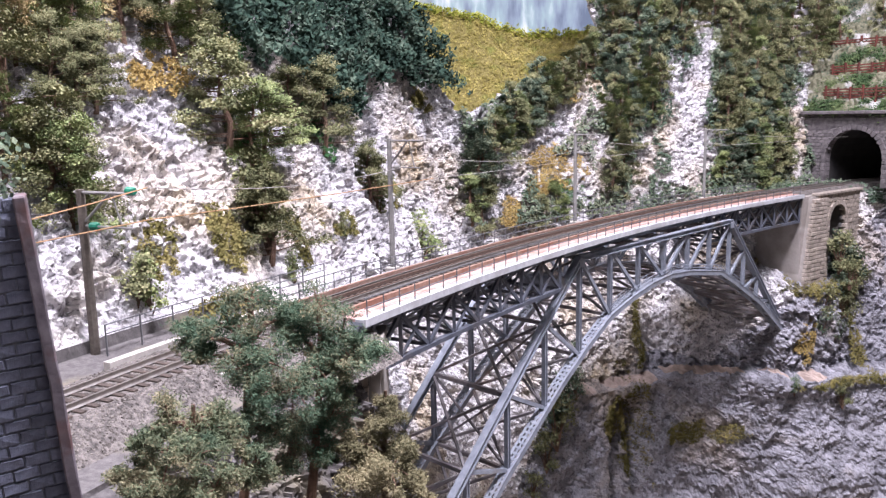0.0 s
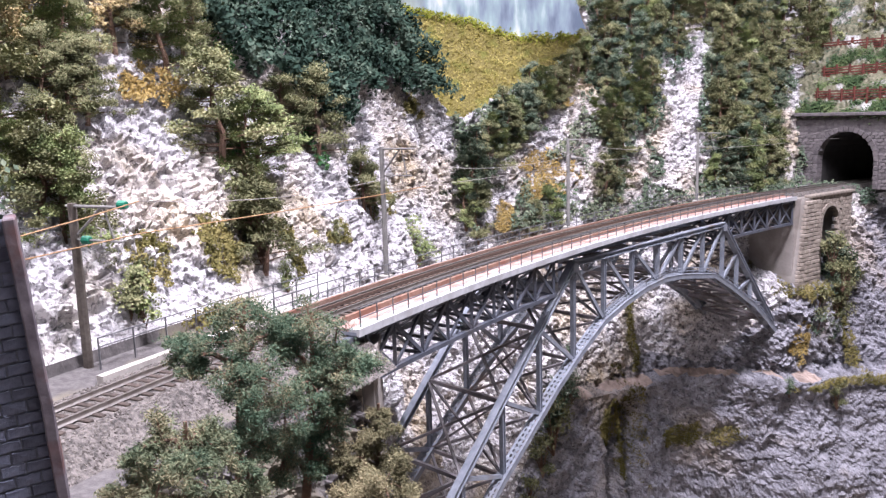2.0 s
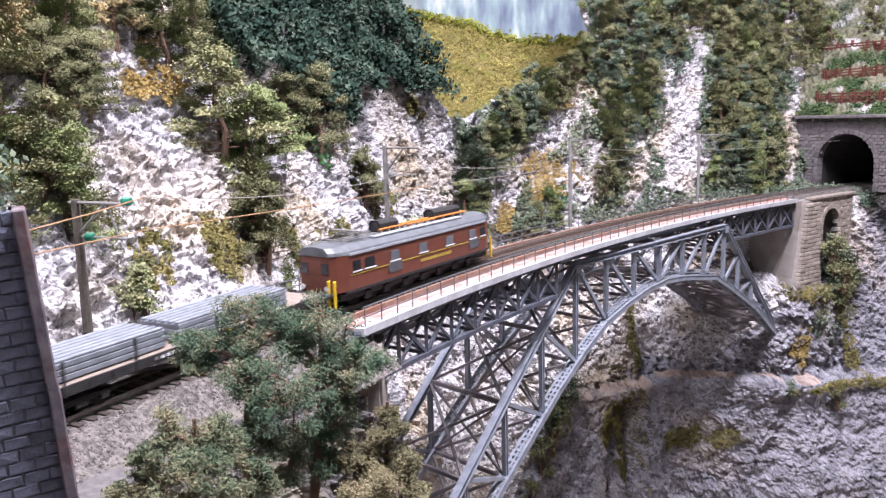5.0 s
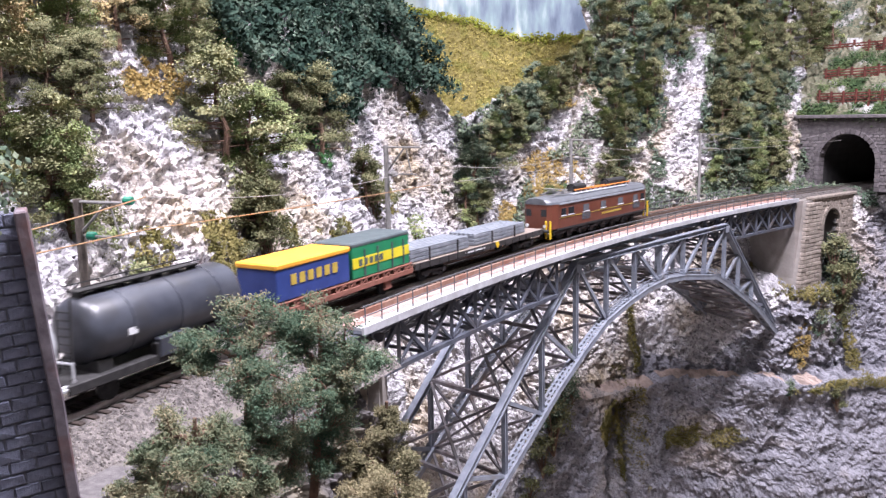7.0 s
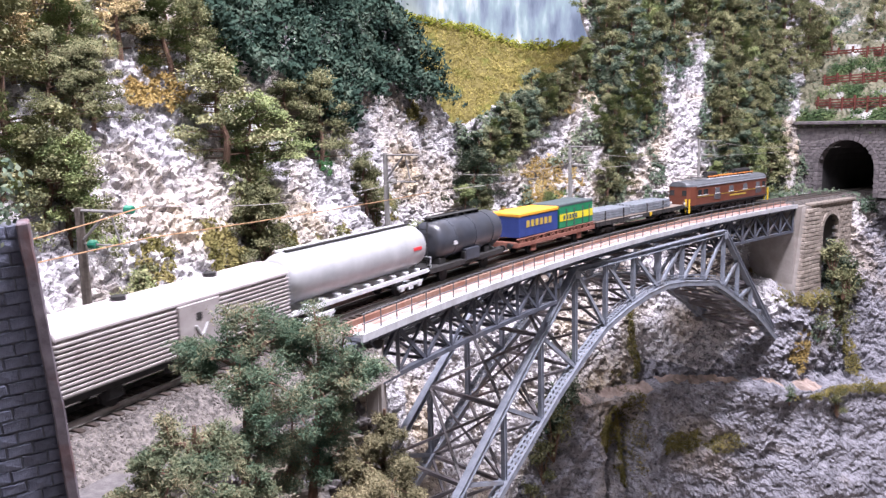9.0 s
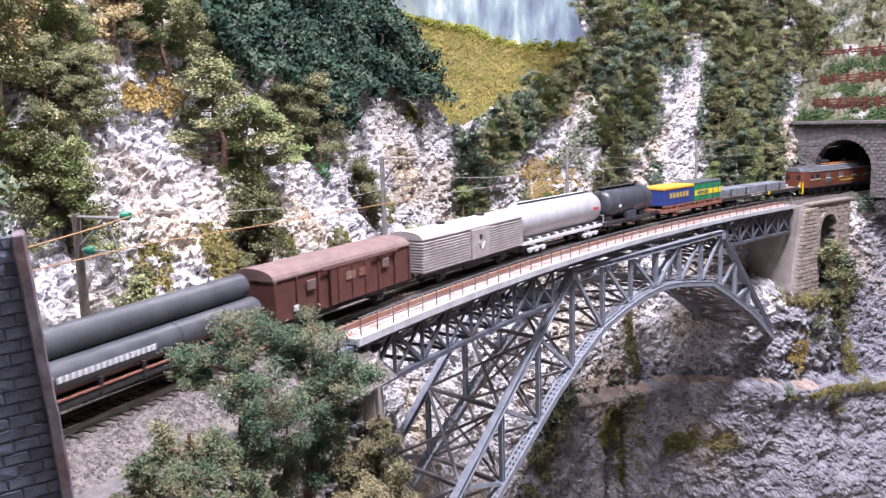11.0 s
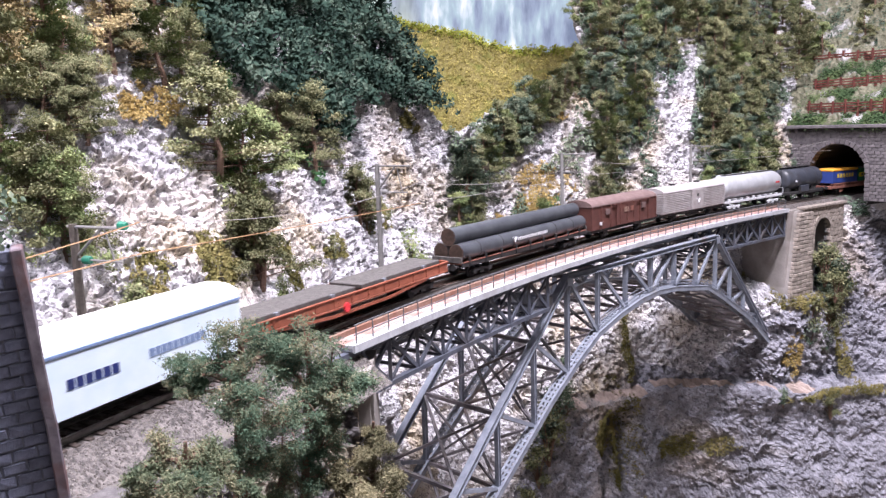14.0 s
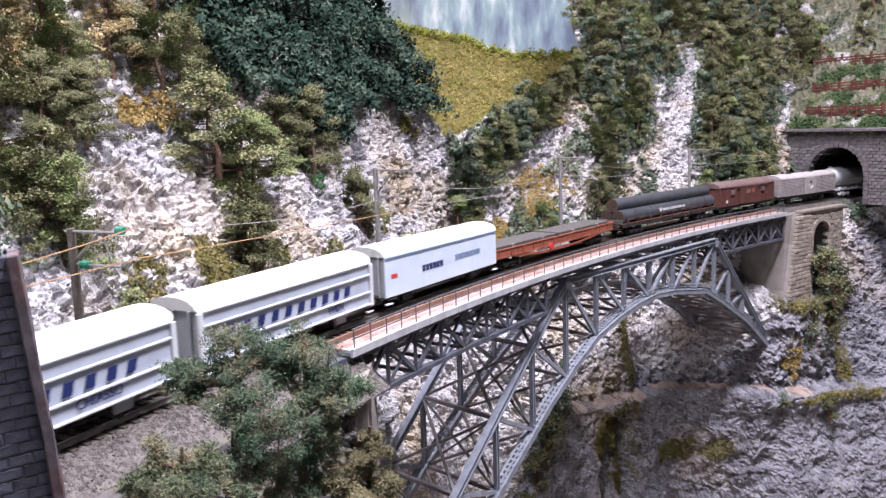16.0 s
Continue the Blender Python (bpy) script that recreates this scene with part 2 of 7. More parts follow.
def empty(name, m=None):
    ob = new(name)
    ob.empty_display_size = 0.01
    if m is not None:
        ob.matrix_world = m
    return ob


def box(bm, c, d, bevel=0.0, m=None):
    """A box round c with the sizes d, its edges broken by bevel."""
    r = bmesh.ops.create_cube(bm, size=1.0)["verts"]
    t = Matrix.Translation(c) @ Matrix.Diagonal((*d, 1))
    bmesh.ops.transform(bm, matrix=(m @ t) if m is not None else t, verts=r)
    if bevel:
        es = list({e for v in r for e in v.link_edges})
        bmesh.ops.bevel(bm, geom=es, offset=bevel, segments=1, affect="EDGES")
    return bm


def boxed(c, d, bevel=0.0, m=None):
    return box(bmesh.new(), c, d, bevel, m)


def bar(bm, p, q, w, h, up=(0, 0, 1)):
    """A straight bar from p to q, w wide and h high."""
    p, q = Vector(p), Vector(q)
    e = (q - p).normalized()
    side = e.cross(Vector(up))
    if side.length < 1e-4:
        side = e.cross(Vector((1, 0, 0)))
    side.normalize()
    top = side.cross(e)
    vs = []
    for a in (p, q):
        for i, j in ((-1, -1), (1, -1), (1, 1), (-1, 1)):
            vs.append(bm.verts.new(a + side * (i * w / 2) + top * (j * h / 2)))
    for f in ((3, 2, 1, 0), (4, 5, 6, 7), (0, 1, 5, 4), (1, 2, 6, 5), (2, 3, 7, 6), (3, 0, 4, 7)):
        bm.faces.new([vs[i] for i in f])
    return bm


def beam(p, q, w, h, up=(0, 0, 1)):
    """An I-section: two flanges and a web."""
    bm = bmesh.new()
    p, q = Vector(p), Vector(q)
    e = (q - p).normalized()
    side = e.cross(Vector(up)).normalized()
    top = side.cross(e)
    bar(bm, p + top * h * 0.42, q + top * h * 0.42, w, h * 0.16, up)
    bar(bm, p - top * h * 0.42, q - top * h * 0.42, w, h * 0.16, up)
    bar(bm, p, q, w * 0.35, h * 0.7, up)
    return bm


def tube(bm, pts, radii, n=8, cap=True):
    """A round tube through pts with a radius at each."""
    pts = [Vector(p) for p in pts]
    if not hasattr(radii, "__len__"):
        radii = [radii] * len(pts)
    rings = []
    ref = Vector((0, 0, 1))
    for i, p in enumerate(pts):
        e = (pts[min(i + 1, len(pts) - 1)] - pts[max(i - 1, 0)]).normalized()
        a = e.cross(ref if abs(e.z) < 0.95 else Vector((1, 0, 0))).normalized()
        b = e.cross(a)
        rings.append([bm.verts.new(p + (a * math.cos(k * math.tau / n) + b * math.sin(k * math.tau / n)) * radii[i]) for k in range(n)])
    for r0, r1 in zip(rings, rings[1:]):
        for k in range(n):
            bm.faces.new((r0[k], r0[(k + 1) % n], r1[(k + 1) % n], r1[k]))
    if cap:
        bm.faces.new(rings[0][::-1])
        bm.faces.new(rings[-1])
    return bm


def smooth(ob):
    ob.data.shade_smooth()
    return ob


def grid_mesh(pts, flip=False):
    """A bmesh-free sheet from an array of points, rows by columns."""
    nr, nc = pts.shape[:2]
    i = np.arange(nr * nc).reshape(nr, nc)
    q = np.stack([i[:-1, :-1], i[:-1, 1:], i[1:, 1:], i[1:, :-1]], -1).reshape(-1, 4)
    if flip:
        q = q[:, ::-1]
    me = bpy.data.meshes.new("sheet")
    me.from_pydata(pts.reshape(-1, 3).tolist(), [], q.tolist())
    return me


# ---- the track's line: an arc; s runs along it in metres, off to its outer side ----
ARC_X, ARC_Y, ARC_R, ARC_A = 1.7792, -0.5888, 2.1377, radians(153.2)


def along(s, off=0.0, z=0.0):
    a = ARC_A - s / ARC_R
    return Vector((ARC_X + (ARC_R + off) * math.cos(a), ARC_Y + (ARC_R + off) * math.sin(a), z))


def heading(s):
    return math.degrees(ARC_A - s / ARC_R) - 90


def sweep(profile, s0, s1, step=0.02, closed=True):
    """A profile of (off, z) pairs drawn along the track."""
    n = max(2, round((s1 - s0) / step))
    bm = bmesh.new()
    rows = [[bm.verts.new(along(s0 + (s1 - s0) * i / n, o, z)) for o, z in profile] for i in range(n + 1)]
    k = len(profile)
    for r0, r1 in zip(rows, rows[1:]):
        for j in range(k if closed else k - 1):
            bm.faces.new((r0[j], r1[j], r1[(j + 1) % k], r0[(j + 1) % k]))
    if closed:
        bm.faces.new(rows[0])
        bm.faces.new(rows[-1][::-1])
    bmesh.ops.recalc_face_normals(bm, faces=bm.faces)
    return bm


def rect(o0, o1, z0, z1):
    return [(o0, z0), (o1, z0), (o1, z1), (o0, z1)]


# ---- the rock: how far the cliff stands off the track, by stretch and by height ----
LEVELS = (-0.60, -0.25, -0.10, -0.012, 0.0, 0.12, 0.30, 0.60)
STRETCH = (-0.40, -0.10, 0.09, 0.17, 0.27, 0.38, 0.47, 0.55, 0.64, 0.80, 0.95, 1.12)
CLIFF = np.array((
    (-0.20, -0.15, -0.10, -0.055, 0.054, 0.13, 0.24, 0.40),
    (-0.20, -0.15, -0.10, -0.055, 0.054, 0.13, 0.25, 0.40),
    (-0.14, -0.10, -0.06, -0.045, 0.054, 0.14, 0.26, 0.40),
    (-0.04, -0.01, 0.03, 0.055, 0.075, 0.15, 0.26, 0.40),
    (0.03, 0.05, 0.08, 0.095, 0.105, 0.17, 0.27, 0.40),
    (0.09, 0.11, 0.13, 0.145, 0.15, 0.20, 0.28, 0.40),
    (0.14, 0.16, 0.18, 0.195, 0.20, 0.225, 0.29, 0.40),
    (0.16, 0.18, 0.20, 0.22, 0.225, 0.24, 0.30, 0.40),
    (0.13, 0.15, 0.165, 0.18, 0.185, 0.22, 0.31, 0.48),
    (0.08, 0.10, 0.12, 0.13, 0.135, 0.18, 0.29, 0.50),
    (-0.07, -0.05, 0.025, 0.040, 0.055, 0.10, 0.21, 0.42),
    (-0.15, -0.12, -0.065, -0.035, 0.050, 0.075, 0.17, 0.40),
))
CREST_S = (0.30, 0.42, 0.505, 0.535, 0.55, 0.565, 0.58, 0.64, 0.70, 0.755, 0.80, 0.835, 0.85, 0.95)
CREST_Z = (0.60, 0.40, 0.25, 0.20, 0.165, 0.128, 0.110, 0.132, 0.158, 0.178, 0.198, 0.215, 0.30, 0.60)


def cliff_off(s, z):
    """How far off the track the bare cliff lies, arrays in and out."""
    s, z = np.broadcast_arrays(np.asarray(s, float), np.asarray(z, float))
    S, Z = np.array(STRETCH), np.array(LEVELS)
    i = np.clip(np.searchsorted(S, s) - 1, 0, len(S) - 2)
    j = np.clip(np.searchsorted(Z, z) - 1, 0, len(Z) - 2)
    u = np.clip((s - S[i]) / (S[i + 1] - S[i]), 0, 1)
    v = np.clip((z - Z[j]) / (Z[j + 1] - Z[j]), 0, 1)
    u = u * u * (3 - 2 * u)
    off = (CLIFF[i, j] * (1 - u) + CLIFF[i + 1, j] * u) * (1 - v) + (CLIFF[i, j + 1] * (1 - u) + CLIFF[i + 1, j + 1] * u) * v
    ledge = np.clip((-0.247 - z) / 0.006, 0, 1) * np.clip((s - 0.60) / 0.06, 0, 1)
    rift = np.clip((-0.262 - z) / 0.02, 0, 1) * (0.030 * np.exp(-(((s - 0.748) / 0.010) ** 2)) + 0.022 * np.exp(-(((s - 0.722 - 0.10 * (z + 0.35)) / 0.012) ** 2)) + 0.015 * np.exp(-(((s - 0.905 - 0.25 * (z + 0.35)) / 0.014) ** 2)))
    foot = np.clip((-0.108 - z) / 0.02, 0, 1) * np.clip((z + 0.245) / 0.11, 0, 1) * np.clip((s - 0.87) / 0.04, 0, 1) * np.clip((1.04 - s) / 0.05, 0, 1)
    return off - 0.026 * ledge - 0.062 * foot + rift


def cliff_point(s, z):
    """The cliff in the world; over its crest it bends back into a flat top."""
    s, z = np.broadcast_arrays(np.asarray(s, float), np.asarray(z, float))
    top = np.interp(s, CREST_S, CREST_Z)
    over = np.maximum(z - top, 0)
    z = np.minimum(z, top)
    a = ARC_A - s / ARC_R
    r = ARC_R + cliff_off(s, z)
    lean = np.where(s > 0.575, 0.35, -0.45)
    return np.stack([ARC_X + r * np.cos(a) + lean * over, ARC_Y + r * np.sin(a) + 0.9 * over, z - 0.25 * over], -1)


def rough_rock(pts, amp, seed, keep=None):
    """Breaks a sheet of points into craggy rock: blocks, ledges and grain along its own normals."""
    du = np.gradient(pts, axis=0)
    dv = np.gradient(pts, axis=1)
    n = np.cross(du, dv)
    n /= np.linalg.norm(n, axis=-1, keepdims=True) + 1e-12
    flat, out = pts.reshape(-1, 3), np.zeros(pts.shape[0] * pts.shape[1])
    for k, p in enumerate(flat):
        v = Vector(p) + Vector((seed, 0, 0))
        d, _ = noise.voronoi(Vector((v.x * 30, v.y * 30, v.z * 26)))
        w = v + noise.noise_vector(v * 60) * 0.005
        ridge = noise.ridged_multi_fractal(v * 26, 0.9, 2.2, 4, 1.0, 1.6)
        e, near = noise.voronoi(Vector((w.x * 135, w.y * 135, w.z * 120)))
        f, small = noise.voronoi(Vector((w.x * 270, w.y * 270, w.z * 240)))
        chip = noise.cell(near[0] * 7.3) + 0.55 * noise.cell(small[0] * 5.1) + 0.5 * min(e[1] - e[0], 0.35)
        chip *= 0.5 if p[2] < -0.25 else 1.0
        out[k] = 1.7 * noise.fractal(v * 10, 0.9, 2.1, 3) + 0.45 * (d[1] - d[0]) + 0.55 * ridge + 0.62 * chip - 1.0 + 0.25 * noise.fractal(v * 190, 0.6, 2.2, 2)
    out = out.reshape(pts.shape[:2]) * amp
    if keep is not None:
        out *= keep
    return pts + n * out[..., None]


# ---- the cliff behind and below the bridge ----
us = np.concatenate([np.linspace(-0.40, -0.06, 60), np.linspace(-0.059, 0.62, 560), np.linspace(0.622, 1.12, 310), np.linspace(1.125, 1.42, 50)])
vs = np.concatenate([np.linspace(-0.60, -0.40, 50), np.linspace(-0.398, -0.10, 150), np.linspace(-0.098, -0.013, 48), np.linspace(-0.012, 0.0, 26), np.linspace(0.002, 0.27, 215), np.linspace(0.273, 0.60, 80)])
SS, ZZ = np.meshgrid(us, vs, indexing="ij")
base = cliff_point(SS, ZZ)
offs = cliff_off(SS, ZZ)
shelf = np.clip((np.abs(ZZ + 0.006) - 0.007) / 0.02, 0, 1)
shelf = np.where((offs > 0.075), np.maximum(shelf, np.clip((offs - 0.075) / 0.03, 0, 1)), shelf)
base[..., 2] -= np.where((ZZ <= 0) & (ZZ > -0.013) & (offs < 0.06), 0.004, 0.0)
cliff = new("ground_cliff", grid_mesh(rough_rock(base, 0.0070, 0.0, shelf), flip=True))
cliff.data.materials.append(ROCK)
cliff.data.materials.append(GROUND)
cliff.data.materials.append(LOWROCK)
cliff.data.materials.append(PATHDUST)
# Faces below this line get the darker rock with shade in its colour.
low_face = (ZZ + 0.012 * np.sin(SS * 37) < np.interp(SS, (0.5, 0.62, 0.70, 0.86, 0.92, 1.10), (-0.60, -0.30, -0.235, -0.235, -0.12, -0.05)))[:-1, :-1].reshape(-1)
near_ground = ((SS < 0.125) & (ZZ <= 0.001))[:-1, :-1].reshape(-1)
path_face = ((SS > 0.655) & (SS < 0.955) & (ZZ < -0.2465) & (ZZ > -0.2535) & (np.sin(SS * 61) + np.sin(SS * 147 + 1) > -0.55))[:-1, :-1].reshape(-1)
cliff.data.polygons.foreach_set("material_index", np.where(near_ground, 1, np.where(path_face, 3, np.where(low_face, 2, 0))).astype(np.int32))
tagged(cliff, "pale grey craggy plaster rock cliff of the gorge", "rock cliff", kind="structure")

# ---- the hillside over the far tunnel ----
ww = np.linspace(-0.45, 0.50, 240)
dd = np.linspace(0.0, 0.75, 160)
WW, DD = np.meshgrid(ww, dd, indexing="ij")
e1, e2 = along(1.10), along(1.1001)
tang = (e2 - e1).normalized()
outw = Vector((-tang.y, tang.x, 0))
hill = np.stack([e1.x + tang.x * DD + outw.x * WW, e1.y + tang.y * DD + outw.y * WW, 0.096 + 0.85 * DD + 0.05 * np.sin(WW * 9) * DD], -1)
hillside = new("ground_hillside", grid_mesh(rough_rock(hill, 0.006, 3.0, np.clip(DD / 0.04, 0, 1)), flip=False))
hillside.data.materials.append(HILLSOIL)
tagged(hillside, "pale rocky hillside above the stone tunnel portal", "hillside", kind="structure")

# ---- the yellow-green meadow slope that closes the valley ----
def crest_z(x):
    return np.interp(x, (-0.34, -0.063, 0.0, 0.078, 0.11, 0.163, 0.25, 0.40), (0.365, 0.323, 0.305, 0.288, 0.272, 0.252, 0.252, 0.27))


mu, mv = np.meshgrid(np.linspace(0, 1, 120), np.linspace(0, 1, 90), indexing="ij")
crest = crest_z(-0.34 + 0.74 * mu)
meadow = np.stack([-0.34 + 0.74 * mu, 1.26 + 0.30 * mv + 0.05 * np.sin(mu * 5), 0.02 + (crest - 0.02) * mv], -1)
meadow_ob = new("ground_meadow", grid_mesh(meadow + np.array([[[0, 0, 0.004 * noise.fractal(Vector(p) * 30, 1, 2, 4)] for p in row] for row in meadow]), flip=True))
meadow_ob.data.materials.append(MEADOW)
tagged(meadow_ob, "yellow-green grassy meadow slope closing the valley", "meadow", kind="structure")


# ---- painted backdrop of mountains ----
def painted_backdrop():
    m = bpy.data.materials.new("glowing_mountain_painting")
    m.use_nodes = True
    N, L = m.node_tree.nodes, m.node_tree.links
    b = N["Principled BSDF"]
    tc, mp, n1, r1 = N.new("ShaderNodeTexCoord"), N.new("ShaderNodeMapping"), N.new("ShaderNodeTexNoise"), N.new("ShaderNodeValToRGB")
    mp.inputs["Scale"].default_value = (26, 1, 7)
    mp.inputs["Rotation"].default_value = (0, 0.25, 0)
    n1.inputs["Scale"].default_value, n1.inputs["Detail"].default_value = 1.0, 8
    L.new(tc.outputs["Object"], mp.inputs["Vector"])
    L.new(mp.outputs[0], n1.inputs["Vector"])
    L.new(n1.outputs["Fac"], r1.inputs["Fac"])
    cr = r1.color_ramp
    cr.elements[0].position, cr.elements[0].color = 0.33, (0.15, 0.19, 0.27, 1)
    cr.elements[1].position, cr.elements[1].color = 0.68, (0.76, 0.80, 0.84, 1)
    cr.elements.new(0.45).color = (0.27, 0.33, 0.43, 1)
    cr.elements.new(0.55).color = (0.36, 0.48, 0.52, 1)
    sep, rng, mx, n2 = N.new("ShaderNodeSeparateXYZ"), N.new("ShaderNodeMapRange"), N.new("ShaderNodeMix"), N.new("ShaderNodeTexNoise")
    n2.inputs["Scale"].default_value = 5.0
    L.new(tc.outputs["Object"], n2.inputs["Vector"])
    L.new(tc.outputs["Object"], sep.inputs[0])
    wob = N.new("ShaderNodeMath")
    wob.operation = "MULTIPLY_ADD"
    wob.inputs[1].default_value = 0.35
    L.new(n2.outputs["Fac"], wob.inputs[0])
    L.new(sep.outputs["X"], wob.inputs[2])
    rng.inputs[1].default_value, rng.inputs[2].default_value = 0.02, 0.14
    L.new(wob.outputs[0], rng.inputs[0])
    mx.data_type = "RGBA"
    L.new(rng.outputs[0], mx.inputs[0])
    mx.inputs[6].default_value = (0.72, 0.80, 0.55, 1)
    L.new(r1.outputs["Color"], mx.inputs[7])
    L.new(mx.outputs[2], b.inputs["Base Color"])
    b.inputs["Roughness"].default_value = 0.9
    # The painting glows faintly, standing in for light falling on it.
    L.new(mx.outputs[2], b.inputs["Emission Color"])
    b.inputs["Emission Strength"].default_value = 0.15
    bm = bmesh.new()
    cols = [(bm.verts.new((x, 2.30 - 0.12 * x * x, -0.7)), bm.verts.new((x, 2.30 - 0.12 * x * x, 1.4))) for x in np.linspace(-2.2, 2.2, 24)]
    for (a, c), (d, f) in zip(cols, cols[1:]):
        bm.faces.new((a, d, f, c))
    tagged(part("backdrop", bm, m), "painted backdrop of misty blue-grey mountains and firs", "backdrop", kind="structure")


painted_backdrop()


# ---- hall, board ----
def hall():
    for name, c, d, mat, lab in (
        ("floor", (0.3, 0, -1.15), (6.4, 6.4, 0.1), HALLFLOOR, "dark grey carpeted hall floor"),
        ("ceiling", (0.3, 0, 1.6), (6.4, 6.4, 0.1), HALLWALL, "plain light hall ceiling"),
        ("wall_north", (0.3, 3.15, 0.2), (6.4, 0.1, 2.6), HALLWALL, "plain light hall wall"),
        ("wall_south", (0.3, -3.15, 0.2), (6.4, 0.1, 2.6), HALLWALL, "plain light hall wall"),
        ("wall_west", (-2.85, 0, 0.2), (0.1, 6.2, 2.6), HALLWALL, "plain light hall wall"),
        ("wall_east", (3.45, 0, 0.2), (0.1, 6.2, 2.6), HALLWALL, "plain light hall wall"),
        ("layout_table", (0.3, 0.6, -0.85), (3.6, 3.4, 0.5), TABLE, "brown wooden board carrying the model landscape"),
    ):
        tagged(part(name, boxed(c, d, 0.01), mat), lab, name.split("_")[0], kind="structure")
    for lx, ly, lz, la, lb, watts, turn in LAMPS:
        lamp = empty("ceiling_lamp", pose(lx, ly, lz, 0, 0, turn))
        part("housing", boxed((0, 0, 0.05), (la + 0.06, lb + 0.06, 0.1), 0.01), HALLWALL, lamp)
        part("diffuser", boxed((0, 0, 0.004), (la, lb, 0.02), 0.004), LAMPWHITE, lamp)
        tagged(lamp, "long white ceiling lamp over the model", "ceiling lamp", "ceiling lamps")


hall()

# ---- trackbed and rails ----
bed = sweep([(-0.056, -0.028), (-0.022, -0.0034), (0.021, -0.0032), (0.034, -0.016)], -2.75, 0.118, 0.012)
tagged(part("trackbed", bed, BALLAST), "brown-grey ballast bed under the single track", "trackbed", kind="structure")
bed = sweep([(-0.03, -0.012), (-0.021, -0.0032), (0.021, -0.0032), (0.03, -0.012)], 0.925, 2.45, 0.02)
tagged(part("trackbed", bed, BALLAST), "brown-grey ballast bed leading into the tunnel", "trackbed", kind="structure")
shoulder = sweep([(-0.20, -0.62), (-0.12, -0.055), (-0.032, -0.014), (0.045, -0.008), (0.12, -0.008), (0.16, -0.62)], -2.75, -0.36, 0.04)
tagged(part("ground_shelf", shoulder, GROUND), "dusty grey shelf of ground beside the track", "ground", kind="structure")

track = empty("railway_track")
tagged(track, "single railway track with dark sleepers and worn rails", "railway track")
for o in (-0.0083, 0.0083):
    rail = part("rail", sweep([(o - 0.0011, -0.0026), (o + 0.0011, -0.0026), (o + 0.0004, -0.0018), (o + 0.0004, -0.0008), (o + 0.0007, 0.0), (o - 0.0007, 0.0), (o - 0.0004, -0.0008), (o - 0.0004, -0.0018)], -2.75, 2.45, 0.02), RAILTOP, track)
for o in (-0.0045, 0.0045):
    part("guard_rail", sweep(rect(o - 0.0005, o + 0.0005, -0.0026, -0.0003), 0.10, 1.0, 0.02), RUST, track, "rusty inner guard rail")
sleeper_mesh = bpy.data.meshes.new("sleeper")
bm = boxed((0, 0, -0.0042), (0.0030, 0.0300, 0.0034), 0.0003)
bm.to_mesh(sleeper_mesh)
bm.free()
sleeper_mesh.materials.append(SLEEPER)


def sleepers():
    for i in range(185):
        s = -0.17 + i * 0.0068
        ob = new("sleeper", sleeper_mesh)
        p = along(s)
        ob.parent = track
        ob.matrix_basis = pose(p.x, p.y, 0, 0, 0, heading(s) + random.uniform(-0.8, 0.8))


# ---- loose ballast by the track ----
def ballast_stones():
    rnd = random.Random(3)
    verts, faces = [], []
    for _ in range(9000):
        s = rnd.uniform(-0.15, 0.118)
        o = rnd.choice((rnd.uniform(-0.058, -0.0155), rnd.uniform(-0.046, -0.0155), rnd.uniform(0.0155, 0.033), rnd.uniform(-0.006, 0.006)))
        if abs(o) < 0.0155:
            z = -0.0034
        elif o < 0:
            z = np.interp(o, (-0.056, -0.022), (-0.028, -0.0034))
        else:
            z = np.interp(o, (0.021, 0.034), (-0.0032, -0.016))
        p, r = along(s, o, float(z)), rnd.uniform(0.0005, 0.0010)
        i = len(verts)
        m = Euler((rnd.uniform(0, 6), rnd.uniform(0, 6), rnd.uniform(0, 6))).to_matrix()
        verts += [tuple(p + m @ Vector(d) * r * rnd.uniform(0.7, 1.2)) for d in ((1, 0, 0), (-1, 0, 0), (0, 0.8, 0), (0, -0.8, 0), (0, 0, 0.7), (0, 0, -0.7))]
        faces += [(i + a, i + b, i + c) for a, b, c in ((0, 2, 4), (2, 1, 4), (1, 3, 4), (3, 0, 4), (2, 0, 5), (1, 2, 5), (3, 1, 5), (0, 3, 5))]
    me = bpy.data.meshes.new("ballast_stones")
    me.from_pydata(verts, [], faces)
    me.materials.append(GRAVEL)
    tagged(new("ballast_stones", me), "loose brown-grey ballast stones beside the rails", "ballast", kind="stuff")


ballast_stones()


# ---- the bridge: deck on the curve, straight arch below ----
KNEE_A, KNEE_B = Vector((0.124, 0.721, -0.018)), Vector((0.339, 0.940, -0.018))
AXIS = Vector((KNEE_B.x - KNEE_A.x, KNEE_B.y - KNEE_A.y, 0)).normalized()
ACROSS = Vector((-AXIS.y, AXIS.x, 0))
WIDE, TOPZ = 0.088, -0.0205
DECK0, DECK1 = 0.105, 0.930


def arch_at(u, z, w=0.0):
    p = KNEE_A + AXIS * u + ACROSS * w
    return Vector((p.x, p.y, z))


def lower_z(u):
    us_ = (-0.30, -0.2, -0.126, -0.030, 0.037, 0.103, 0.150, 0.184, 0.286, 0.40, 0.512)
    zs_ = (-0.375, -0.277, -0.207, -0.132, -0.088, -0.069, -0.063, -0.063, -0.079, -0.138, -0.216)
    return float(np.interp(u, us_, zs_))


def upper_z(u):
    if u < 0:
        return TOPZ + u * 0.985
    if u > 0.3064:
        return TOPZ - (u - 0.3064) * 0.955
    return TOPZ


